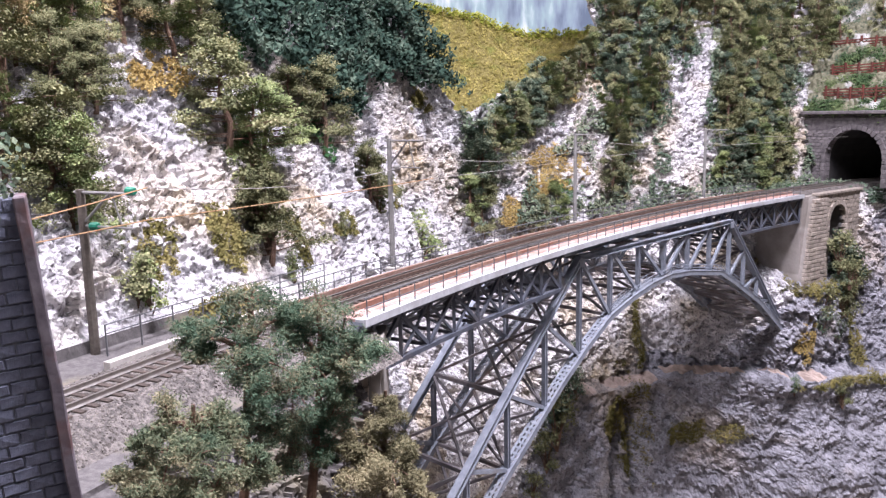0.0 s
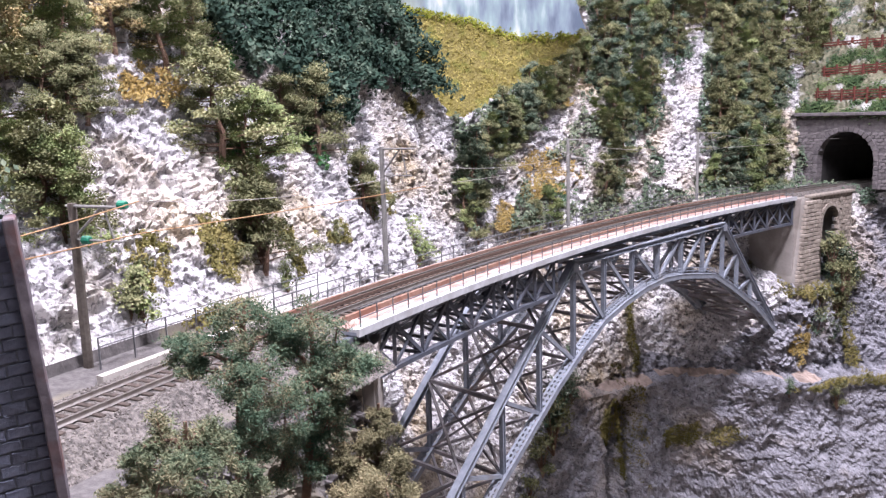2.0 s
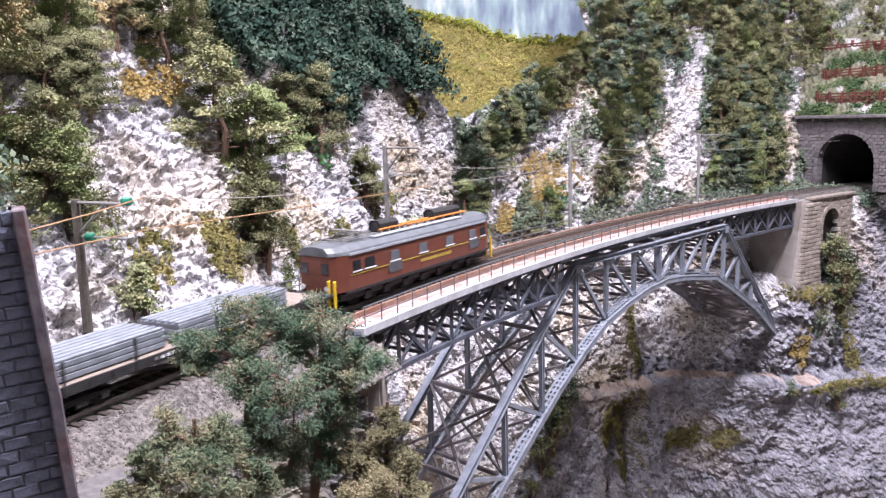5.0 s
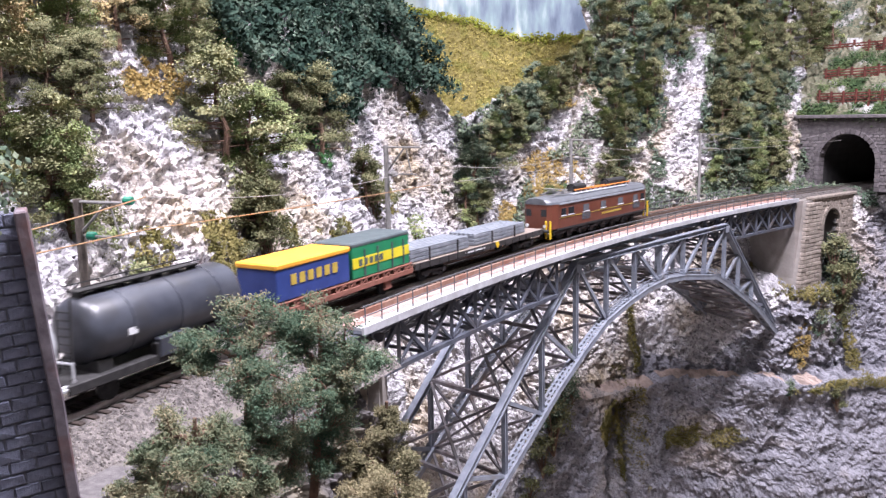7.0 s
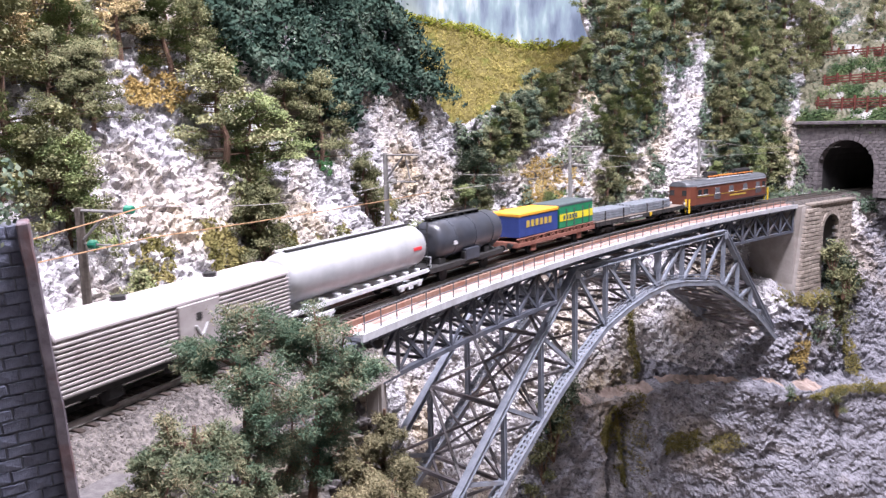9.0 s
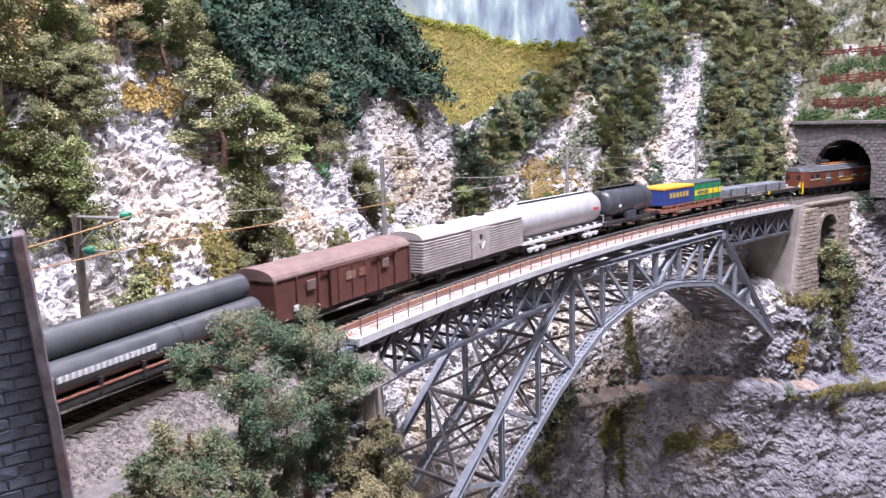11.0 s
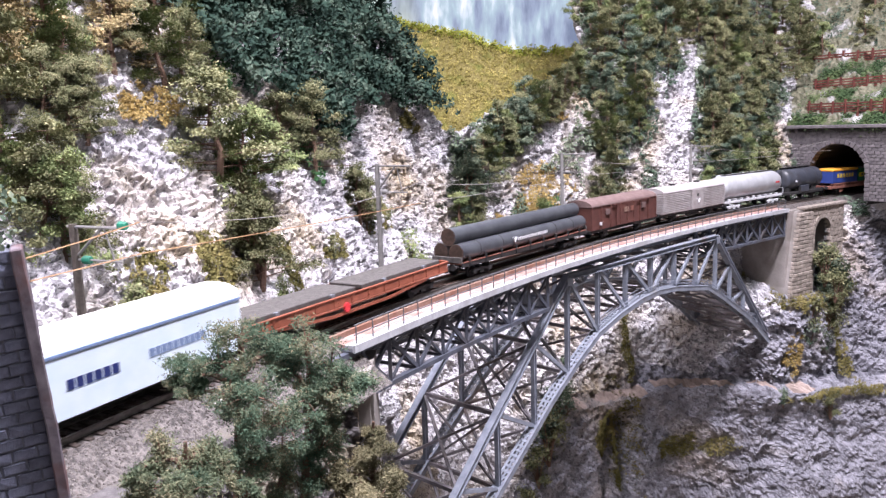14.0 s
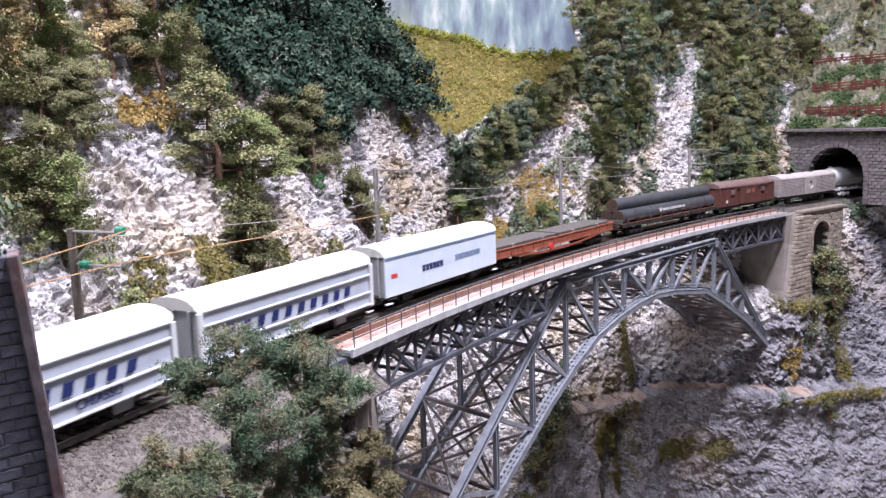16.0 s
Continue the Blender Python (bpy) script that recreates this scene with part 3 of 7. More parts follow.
def bridge():
    b = empty("arch_bridge")
    tagged(b, "grey riveted steel lattice arch railway bridge", "arch bridge")
    # deck
    part("deck_plate", sweep(rect(-0.0372, 0.030, -0.0080, -0.0060), DECK0, DECK1, 0.02), STEEL, b)
    part("deck_edge", sweep(rect(-0.0392, -0.0374, -0.0085, -0.0038), DECK0, DECK1, 0.02), EDGE, b, "pale grey painted deck edge girder")
    part("walkway_plate", sweep(rect(-0.0373, -0.0318, -0.0059, -0.0042), DECK0, DECK1, 0.02), EDGE, b, "pale walkway plate")
    for k in range(4):
        o = -0.0316 + k * 0.0025
        part("walkway_board", sweep(rect(o, o + 0.0023, -0.0059, -0.0041 + 0.00015 * (k % 2)), DECK0, DECK1, 0.02), TIMBER, b, "pinkish-brown walkway board")
    part("kerb", sweep(rect(-0.0215, -0.0190, -0.0059, -0.0008), DECK0, DECK1, 0.02), KERB, b, "brown timber kerb along the sleepers")
    part("kerb", sweep(rect(0.0190, 0.0215, -0.0059, -0.0008), DECK0, DECK1, 0.02), KERB, b, "brown timber kerb along the sleepers")
    part("outer_edge", sweep(rect(0.0295, 0.0312, -0.0100, -0.0035), DECK0, DECK1, 0.02), EDGE, b, "pale grey painted deck edge girder")
    # handrails
    for off, n in ((-0.0362, 46), (0.0290, 46)):
        for i in range(n + 1):
            s = DECK0 + 0.006 + (DECK1 - DECK0 - 0.012) * i / n
            part("railing_post", bar(bmesh.new(), along(s, off, -0.0045), along(s, off, 0.0074), 0.00075, 0.00075), RAILING, b)
        for z in (0.0072, 0.0014):
            part("railing_bar", sweep(rect(off - 0.00035, off + 0.00035, z - 0.00035, z + 0.00035), DECK0 + 0.004, DECK1 - 0.004, 0.02), RAILING, b)
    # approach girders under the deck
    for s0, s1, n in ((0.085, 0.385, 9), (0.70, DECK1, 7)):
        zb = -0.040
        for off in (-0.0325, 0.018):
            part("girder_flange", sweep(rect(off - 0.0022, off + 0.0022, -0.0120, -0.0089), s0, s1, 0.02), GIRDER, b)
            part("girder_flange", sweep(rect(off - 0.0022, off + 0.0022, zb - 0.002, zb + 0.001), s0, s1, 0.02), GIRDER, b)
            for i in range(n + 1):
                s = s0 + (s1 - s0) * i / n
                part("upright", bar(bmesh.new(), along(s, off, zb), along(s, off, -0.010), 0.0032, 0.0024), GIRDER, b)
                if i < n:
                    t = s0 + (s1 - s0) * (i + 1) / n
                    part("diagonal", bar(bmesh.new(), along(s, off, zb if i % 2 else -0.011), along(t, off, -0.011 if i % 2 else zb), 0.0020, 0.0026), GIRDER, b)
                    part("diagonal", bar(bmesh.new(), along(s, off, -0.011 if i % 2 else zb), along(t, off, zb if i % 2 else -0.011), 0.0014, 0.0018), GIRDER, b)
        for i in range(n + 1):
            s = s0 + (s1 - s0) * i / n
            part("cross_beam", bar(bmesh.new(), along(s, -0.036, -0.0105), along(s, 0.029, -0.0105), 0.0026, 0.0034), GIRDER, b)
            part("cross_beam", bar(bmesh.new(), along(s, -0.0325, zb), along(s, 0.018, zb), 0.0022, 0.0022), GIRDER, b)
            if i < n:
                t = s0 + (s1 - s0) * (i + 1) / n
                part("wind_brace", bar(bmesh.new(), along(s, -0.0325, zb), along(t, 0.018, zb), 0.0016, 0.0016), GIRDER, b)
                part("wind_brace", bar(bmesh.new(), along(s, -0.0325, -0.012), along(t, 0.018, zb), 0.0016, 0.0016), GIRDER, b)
    # stringers under the middle
    for off in (-0.024, 0.012):
        part("stringer", sweep(rect(off - 0.0015, off + 0.0015, -0.0165, -0.0089), 0.37, 0.72, 0.02), STEEL, b)
    # the arch
    top_nodes = [0.3064 * i / 6 for i in range(7)]
    left = [-0.052 * i for i in range(5, 0, -1)]
    right = [0.3064 + 0.0412 * i for i in range(1, 6)]
    nodes = left + top_nodes + right
    for w in (0.0, WIDE):
        for u0, u1 in ((-0.30, 0.0), (0.0, 0.3064), (0.3064, 0.512)):
            part("upper_chord", beam(arch_at(u0, upper_z(u0), w), arch_at(u1, upper_z(u1), w), 0.0072, 0.0052), STEEL, b)
        fine = np.linspace(-0.30, 0.512, 22)
        for u0, u1 in zip(fine, fine[1:]):
            p, q = arch_at(u0, lower_z(u0), w), arch_at(u1, lower_z(u1), w)
            e = (q - p).normalized()
            up = ACROSS.cross(e)
            if up.z < 0:
                up = -up
            bm = bmesh.new()
            for side in (-1, 1):
                bar(bm, p + ACROSS * side * 0.0042, q + ACROSS * side * 0.0042, 0.0016, 0.0050, up)
                bar(bm, p + ACROSS * side * 0.0042 + up * 0.0027, q + ACROSS * side * 0.0042 + up * 0.0027, 0.0026, 0.0006, up)
            steep = u0 < 0.05
            k = 9 if steep else 2
            for i in range(k):
                c = p.lerp(q, (i + 0.5) / k) + up * (0.0024 if steep else 0.0)
                bar(bm, c - ACROSS * 0.0040, c + ACROSS * 0.0040, 0.0024 if steep else 0.012, 0.0007, up)
            if steep:
                bar(bm, p + up * 0.0023, q + up * 0.0023, 0.0022, 0.0007, up)
            if not steep:
                bar(bm, p + up * 0.0026, q + up * 0.0026, 0.0070, 0.0008, up)
            part("lower_chord", bm, STEEL, b, "laced box chord" if steep else "")
            if 0.03 < u0 < 0.5:
                for side in (-0.0034, 0.0034):
                    a0, a1 = p + ACROSS * side, q + ACROSS * side
                    part("catwalk_rail", bar(bmesh.new(), a0 + Vector((0, 0, 0.0095)), a1 + Vector((0, 0, 0.0095)), 0.0006, 0.0006), STEEL, b)
                    part("catwalk_rail", bar(bmesh.new(), a0 + Vector((0, 0, 0.0060)), a1 + Vector((0, 0, 0.0060)), 0.0005, 0.0005), STEEL, b)
                    part("catwalk_post", bar(bmesh.new(), a0, a0 + Vector((0, 0, 0.0097)), 0.0006, 0.0006), STEEL, b)
        for i, u in enumerate(nodes):
            zu, zl = upper_z(u), lower_z(u)
            if zu - zl > 0.006:
                part("upright", beam(arch_at(u, zl, w), arch_at(u, zu, w), 0.0042, 0.0036, tuple(AXIS)), STEEL, b)
            if i + 1 < len(nodes):
                v = nodes[i + 1]
                mid = 0.155
                a, c = (arch_at(u, zu, w), arch_at(v, lower_z(v), w)) if u < mid - 0.03 else (arch_at(u, zl, w), arch_at(v, upper_z(v), w))
                part("diagonal", beam(a, c, 0.0034, 0.0030, tuple(ACROSS)), STEEL, b)
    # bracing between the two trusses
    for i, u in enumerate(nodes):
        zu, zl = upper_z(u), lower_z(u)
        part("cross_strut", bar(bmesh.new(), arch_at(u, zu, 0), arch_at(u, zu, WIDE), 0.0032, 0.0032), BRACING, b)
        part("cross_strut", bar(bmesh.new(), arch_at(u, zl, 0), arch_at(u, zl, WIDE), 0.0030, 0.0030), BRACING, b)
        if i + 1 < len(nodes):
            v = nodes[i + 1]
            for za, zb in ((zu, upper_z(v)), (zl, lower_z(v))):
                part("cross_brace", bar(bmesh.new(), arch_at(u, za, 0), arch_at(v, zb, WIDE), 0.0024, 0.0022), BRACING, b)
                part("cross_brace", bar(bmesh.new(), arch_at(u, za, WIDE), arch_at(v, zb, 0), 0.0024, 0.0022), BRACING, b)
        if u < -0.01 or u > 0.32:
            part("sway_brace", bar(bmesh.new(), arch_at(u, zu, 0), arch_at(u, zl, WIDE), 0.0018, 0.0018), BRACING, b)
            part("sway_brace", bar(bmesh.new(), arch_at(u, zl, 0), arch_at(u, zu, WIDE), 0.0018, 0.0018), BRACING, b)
    # bearing block where the approach girder meets the arch
    c = arch_at(-0.030, -0.040, 0.018)
    part("bearing_beam", boxed((0, 0, 0), (0.011, 0.040, 0.013), 0.0008, Matrix.Translation(c) @ pose(0, 0, 0, 0, 0, math.degrees(math.atan2(AXIS.y, AXIS.x)))), STEEL, b)
    for w in (0.030, WIDE - 0.012):
        part("bearing_post", beam(arch_at(-0.035, upper_z(-0.035), w), arch_at(-0.035, -0.038, w), 0.007, 0.006, tuple(AXIS)), STEEL, b)
    # gusset plates at the knees
    for u in (0.0, 0.3064):
        for w in (-0.0034, WIDE + 0.0034):
            part("gusset", boxed((0, 0, 0), (0.0085, 0.0008, 0.0075), 0.0, Matrix.Translation(arch_at(u, TOPZ - 0.004, w)) @ pose(0, 0, 0, 0, 0, math.degrees(math.atan2(AXIS.y, AXIS.x)))), STEEL, b)


bridge()


# ---- masonry ----
def masonry(name, m, w, h, mat, joint, bw, bh, depth, parent=None, hole=None, label="", category="", kind="structure", limit=300):
    """A wall in the local x-z plane facing -y, of single stones proud of their joints; hole(x, z) is left open."""
    wall = empty(name, m)
    bm = bmesh.new()
    nx, nz = max(1, round(w / bw)), max(1, round(h / bh))
    bw, bh = w / nx, h / nz
    meshes = []
    for k in range(4):
        me = bpy.data.meshes.new("stone")
        sb = boxed((0, 0, 0), (bw * (0.965 - 0.012 * k), depth * (1 + 0.12 * k), bh * (0.94 - 0.015 * k)), bw * 0.05)
        for v in sb.verts:
            v.co += Vector((random.uniform(-1, 1), random.uniform(-1, 1), random.uniform(-1, 1))) * bh * 0.05
        sb.to_mesh(me)
        sb.free()
        me.materials.append(mat)
        meshes.append(me)
    count = 0
    backing, courses = bmesh.new(), bmesh.new()
    for j in range(nz):
        z = (j + 0.5) * bh
        for i in range(-1, nx + 1):
            x = (i + 0.5 + (0.5 if j % 2 else 0.0)) * bw - w / 2
            if abs(x) > w / 2 - bw * 0.3:
                continue
            if hole and any(hole(x + dx * bw * 0.5, z + dz * bh * 0.5) for dx in (-1, 1) for dz in (-1, 1)):
                if not all(hole(x + dx * bw * 0.5, z + dz * bh * 0.5) for dx in (-1, 1) for dz in (-1, 1)):
                    pass
                else:
                    continue
                if hole(x, z):
                    continue
            box(backing, (x, depth * 0.7, z), (bw * 1.002, depth, bh * 1.002))
            if count < limit:
                ob = new("stone", random.choice(meshes))
                ob.parent = wall
                ob.matrix_basis = pose(x, random.uniform(-0.1, 0.1) * depth, z, 0, random.uniform(-1, 1), 0)
                count += 1
            else:
                box(courses, (x, random.uniform(-0.1, 0.1) * depth, z), (bw * 0.955, depth * random.uniform(1.0, 1.3), bh * 0.92))
    if courses.verts:
        part("stone_courses", courses, mat, wall)["kind"] = "stuff"
    else:
        courses.free()
    for j in range(1, nz, 2):
        z = (j + 0.5) * bh
        for sx in (-1, 1):
            x = sx * (w / 2 - bw * 0.25)
            if not (hole and hole(x, z)):
                part("half_stone", boxed((x, 0, z), (bw * 0.46, depth * 1.1, bh * 0.93), bw * 0.03), mat, wall)
                box(backing, (x, depth * 0.7, z), (bw * 0.5, depth, bh * 1.002))
    part("mortar_bed", backing, joint, wall)
    tagged(wall, label, category, kind=kind)
    return wall


def ring_wall(name, r0, r1, d0, d1, mat, zc, leg, n=17, parent=None):
    """The stones of an arch ring with straight legs, in the local x-z plane."""
    for i in range(n):
        a0, a1 = math.pi * (i + 0.06) / n, math.pi * (i + 0.94) / n
        bm = bmesh.new()
        vs_ = [bm.verts.new((r * math.cos(a), y, zc + r * math.sin(a))) for y in (d0, d1) for r, a in ((r0, a0), (r1, a0), (r1, a1), (r0, a1))]
        for f in ((0, 1, 2, 3), (7, 6, 5, 4), (0, 4, 5, 1), (1, 5, 6, 2), (2, 6, 7, 3), (3, 7, 4, 0)):
            bm.faces.new([vs_[k] for k in f])
        bmesh.ops.recalc_face_normals(bm, faces=bm.faces)
        part("ring_stone", bm, mat, parent)
    for side in (-1, 1):
        k = max(1, round(leg / 0.007))
        for i in range(k):
            part("jamb_stone", boxed((side * (r0 + r1) / 2, (d0 + d1) / 2, leg * (i + 0.5) / k), (r1 - r0, d1 - d0, leg / k * 0.92), 0.0005), mat, parent)


PORTAL = along(1.10)
PORTAL_TURN = heading(1.10) - 90


def portal():
    m = pose(PORTAL.x, PORTAL.y, -0.006, 0, 0, PORTAL_TURN)
    r, leg = 0.043, 0.040
    cx = 0.016

    def hole(x, z):
        x -= cx
        return (abs(x) < r and z < leg) or (z >= leg and x * x + (z - leg) ** 2 < r * r)

    wall = masonry("tunnel_portal", m @ pose(0.03, 0, 0), 0.235, 0.105, STONE, MORTAR, 0.0088, 0.0048, 0.003, hole=lambda x, z: hole(x + 0.03, z), label="grey masonry tunnel portal with a dark arched mouth", category="tunnel portal")
    ring = empty("portal_ring", m @ pose(cx, -0.0015, 0))
    ring.parent = wall
    ring.matrix_parent_inverse = (m @ pose(0.03, 0, 0)).inverted()
    ring_wall("ring", r - 0.0005, r + 0.006, -0.003, 0.012, STONE, leg, leg, 19, ring)
    cap = part("coping", boxed((0.03, -0.002, 0.107), (0.24, 0.014, 0.005), 0.0008), STONE, wall, "projecting stone coping")
    cap.matrix_parent_inverse = (m @ pose(0.03, 0, 0)).inverted()
    cap.matrix_basis = m
    # side pilaster
    pil = part("pilaster", boxed((-0.082, 0.002, 0.049), (0.020, 0.018, 0.112), 0.001), STONE, wall, "stone corner pilaster")
    pil.matrix_parent_inverse = (m @ pose(0.03, 0, 0)).inverted()
    pil.matrix_basis = m
    # the tube behind the mouth
    prof = [(-cx + (r + 0.001) * math.cos(a), leg - 0.006 + (r + 0.001) * math.sin(a)) for a in np.linspace(0, math.pi, 15)]
    prof = [(-cx + r + 0.001, -0.012)] + prof + [(-cx - r - 0.001, -0.012)]
    tagged(part("tunnel_lining", sweep(prof, 1.104, 2.5, 0.04, closed=False), TUNNEL), "black lining of the railway tunnel", "tunnel", kind="structure")
    end = bmesh.new()
    end.faces.new([end.verts.new(along(2.5, o, z)) for o, z in prof])
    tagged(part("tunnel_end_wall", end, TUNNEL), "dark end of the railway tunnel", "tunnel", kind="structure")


portal()


def viaduct():
    """Masonry abutment with a small arch that joins the bridge to the portal."""
    s0, s1 = 0.925, 1.085
    mid = along((s0 + s1) / 2, -0.040)
    turn = heading((s0 + s1) / 2)
    drop = 0.122
    m = pose(mid.x, mid.y, -0.008 - drop, 0, 0, turn)
    w, h = 0.110, drop
    cx, r, spring = 0.0105, 0.0225, drop - 0.037

    def hole(x, z):
        x -= cx - 0.015
        return abs(x) < r and z < spring or (z >= spring and x * x + (z - spring) ** 2 < r * r)

    wall = masonry("bridge_abutment", m @ pose(0.015, 0, 0), w, h, TANSTONE, MORTAR, 0.0095, 0.0056, 0.004, hole=hole, label="tan stone abutment with a small arch beside the tunnel", category="abutment")
    shift = pose(-0.015, 0, 0)
    part("coping", boxed((0.0, 0.001, h + 0.0015), (w + 0.006, 0.012, 0.0035), 0.0006), TANSTONE, wall, "projecting coping stone")
    ring = empty("arch_ring")
    ring.parent = wall
    ring.matrix_basis = pose(cx - 0.015, -0.001, 0)
    ring_wall("ring", r - 0.0008, r + 0.0045, -0.003, 0.006, TANSTONE, spring, spring, 13, ring)
    # Black plate closing the arch, in place of the shade inside it.
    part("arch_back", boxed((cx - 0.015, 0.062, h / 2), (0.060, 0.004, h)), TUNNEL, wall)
    core = bmesh.new()
    box(core, (-0.050, 0.056, h / 2), (0.045, 0.106, h), 0.0, shift)
    box(core, (0.052, 0.036, h / 2), (0.036, 0.066, h), 0.0, shift)
    box(core, (0.010, 0.036, h - 0.0065), (0.09, 0.066, 0.012), 0.0, shift)
    part("core", core, PLAINPIER, wall)
    # battered pier with rough corner courses
    pier = bmesh.new()
    foot = [pier.verts.new(shift @ Vector(v)) for v in ((-0.080, -0.005, -0.03), (-0.022, -0.005, -0.03), (-0.022, 0.112, -0.03), (-0.080, 0.112, -0.03), (-0.056, -0.002, h - 0.001), (-0.024, -0.002, h - 0.001), (-0.024, 0.110, h - 0.001), (-0.056, 0.110, h - 0.001))]
    for f in ((3, 2, 1, 0), (4, 5, 6, 7), (0, 1, 5, 4), (1, 2, 6, 5), (2, 3, 7, 6), (3, 0, 4, 7)):
        pier.faces.new([foot[i] for i in f])
    part("pier", pier, PLAINPIER, wall, "plain grey-brown rendered pier with a sloping face")
    rnd = random.Random(8)
    for k in range(26):
        t = k / 25
        z = -0.020 + (h + 0.014) * t
        x0, x1 = -0.0790 + 0.0235 * t, -0.0225
        xs = [x0 - 0.0015, x0 + (x1 - x0) * (0.34 if k % 2 else 0.22), x0 + (x1 - x0) * (0.70 if k % 2 else 0.55), x1]
        for a, c in zip(xs, xs[1:]):
            part("pier_stone", boxed(((a + c) / 2, -0.0055 + 0.003 * t - rnd.uniform(0, 0.0012), z), (c - a - 0.0007, 0.006, 0.0046), 0.0005, shift), TANSTONE, wall)


viaduct()


def near_wall():
    """The dark block wall beside which the train comes out."""
    m = pose(-0.1165, 0.1990, -0.13, 0, 0, 27) @ pose(0, 0, 0, 0, -4.0, 0)
    wall = masonry("retaining_wall", m @ pose(0, 0, 0.100), 0.050, 0.122, DARKSTONE, DARKMORTAR, 0.0064, 0.0034, 0.0005, label="dark blue-grey block wall at the tunnel mouth", category="stone wall")
    part("core", boxed((0, 0.009, 0.011), (0.0495, 0.0145, 0.221)), DARKMORTAR, wall)
    strip = boxed((0.0262, 0.002, 0.011), (0.0030, 0.012, 0.223), 0.0004)
    bmesh.ops.subdivide_edges(strip, edges=[e for e in strip.edges if e.calc_length() > 0.1], cuts=40)
    for v in strip.verts:
        v.co.x += 0.0005 * noise.noise(Vector((v.co.z * 90, v.co.y * 200, 3)))
    part("corner_strip", strip, EDGEWOOD, wall, "worn purplish-brown edge of the wall")


near_wall()


# ---- near abutment, kerb wall and fence by the track ----
def near_side():
    kerb = part("kerb_wall", sweep(rect(0.0260, 0.0305, -0.014, -0.0022), -0.018, 0.12, 0.01), CONCRETE)
    tagged(kerb, "pale stone kerb beside the track", "kerb", kind="structure")
    ab = masonry("bridge_abutment", pose(*along(0.078, -0.028).xy, -0.15, 0, 0, heading(0.078) - 62), 0.05, 0.13, TANSTONE, MORTAR, 0.0085, 0.0056, 0.004, label="tan stone abutment under the near bridge end", category="abutment")
    part("core", boxed((0.004, 0.032, 0.066), (0.054, 0.055, 0.132)), PLAINPIER, ab)
    fence = empty("track_fence")
    for i in range(9):
        s = -0.004 + i * 0.022
        part("fence_post", bar(bmesh.new(), along(s, 0.044, -0.006), along(s, 0.044, 0.0115), 0.0008, 0.0008), RAILING, fence)
    for z in (0.0112, 0.0065):
        part("fence_rail", sweep(rect(0.0437, 0.0443, z - 0.0003, z + 0.0003), -0.004, 0.172, 0.02), RAILING, fence)
    tagged(fence, "thin dark metal fence beside the track", "fence")


near_side()
block = part("coping_stone", sweep(rect(-0.0275, -0.0205, -0.016, -0.0062), -0.001, 0.019, 0.004), CONCRETE)
tagged(block, "pale broken coping stone at the near bridge end", "stone")


# ---- overhead line ----
def mast(s, off, zb, h, arm, wood=False):
    p = along(s, off, zb)
    m = empty("catenary_mast", pose(p.x, p.y, zb, 0, 0, heading(s)))
    r = 0.0025 if wood else 0.0021
    post = bmesh.new()
    tube(post, [(0, 0, -0.01), (0, 0, h)], [r, r * 0.85], 8)
    if wood:
        part("post", post, WOODMAST, m, "thick brown post")
    else:
        part("post", post, MASTGREY, m)
        part("base_block", boxed((0, 0, 0.001), (0.009, 0.009, 0.006), 0.0008), CONCRETE, m)
    y = -arm
    part("cantilever", tube(bmesh.new(), [(0, 0.004, h * 0.985), (0, y, h * 0.985)], 0.0008, 6), MASTGREY, m)
    part("brace", tube(bmesh.new(), [(0, 0, h * 0.80), (0, y * 0.55, h * 0.98)], 0.0007, 6), MASTGREY, m)
    part("steady_arm", tube(bmesh.new(), [(0, 0, h * 0.79), (0, y * 0.9, h * 0.79)], 0.0006, 6), MASTGREY, m)
    part("dropper", tube(bmesh.new(), [(0, y * 0.6, h * 0.98), (0, y * 0.75, h * 0.79)], 0.0005, 6), MASTGREY, m)
    for yy, zz in ((-0.006, h * 0.79), (y * 0.9, h * 1.0)) if wood else ((-0.005, h * 0.79),):
        ins = bmesh.new()
        for k in range(4):
            tube(ins, [(0, yy - 0.0012 * k, zz), (0, yy - 0.0012 * k - 0.0008, zz)], [0.0022, 0.0016], 10)
        part("insulator", ins, GREENGLASS if wood else MASTGREY, m, "green glass insulator" if wood else "")
    tagged(m, "brown wooden catenary mast with green insulators" if wood else "slim grey catenary mast with a bracket arm", "catenary mast", "catenary masts")


mast(-0.005, 0.0513, -0.006, 0.085, 0.036, True)
mast(0.239, 0.0345, -0.006, 0.1005, 0.030)
mast(0.528, 0.0345, -0.006, 0.095, 0.030)
mast(0.808, 0.0345, -0.006, 0.0915, 0.030)
MASTS_S = (-0.35, -0.005, 0.239, 0.528, 0.808, 1.10)


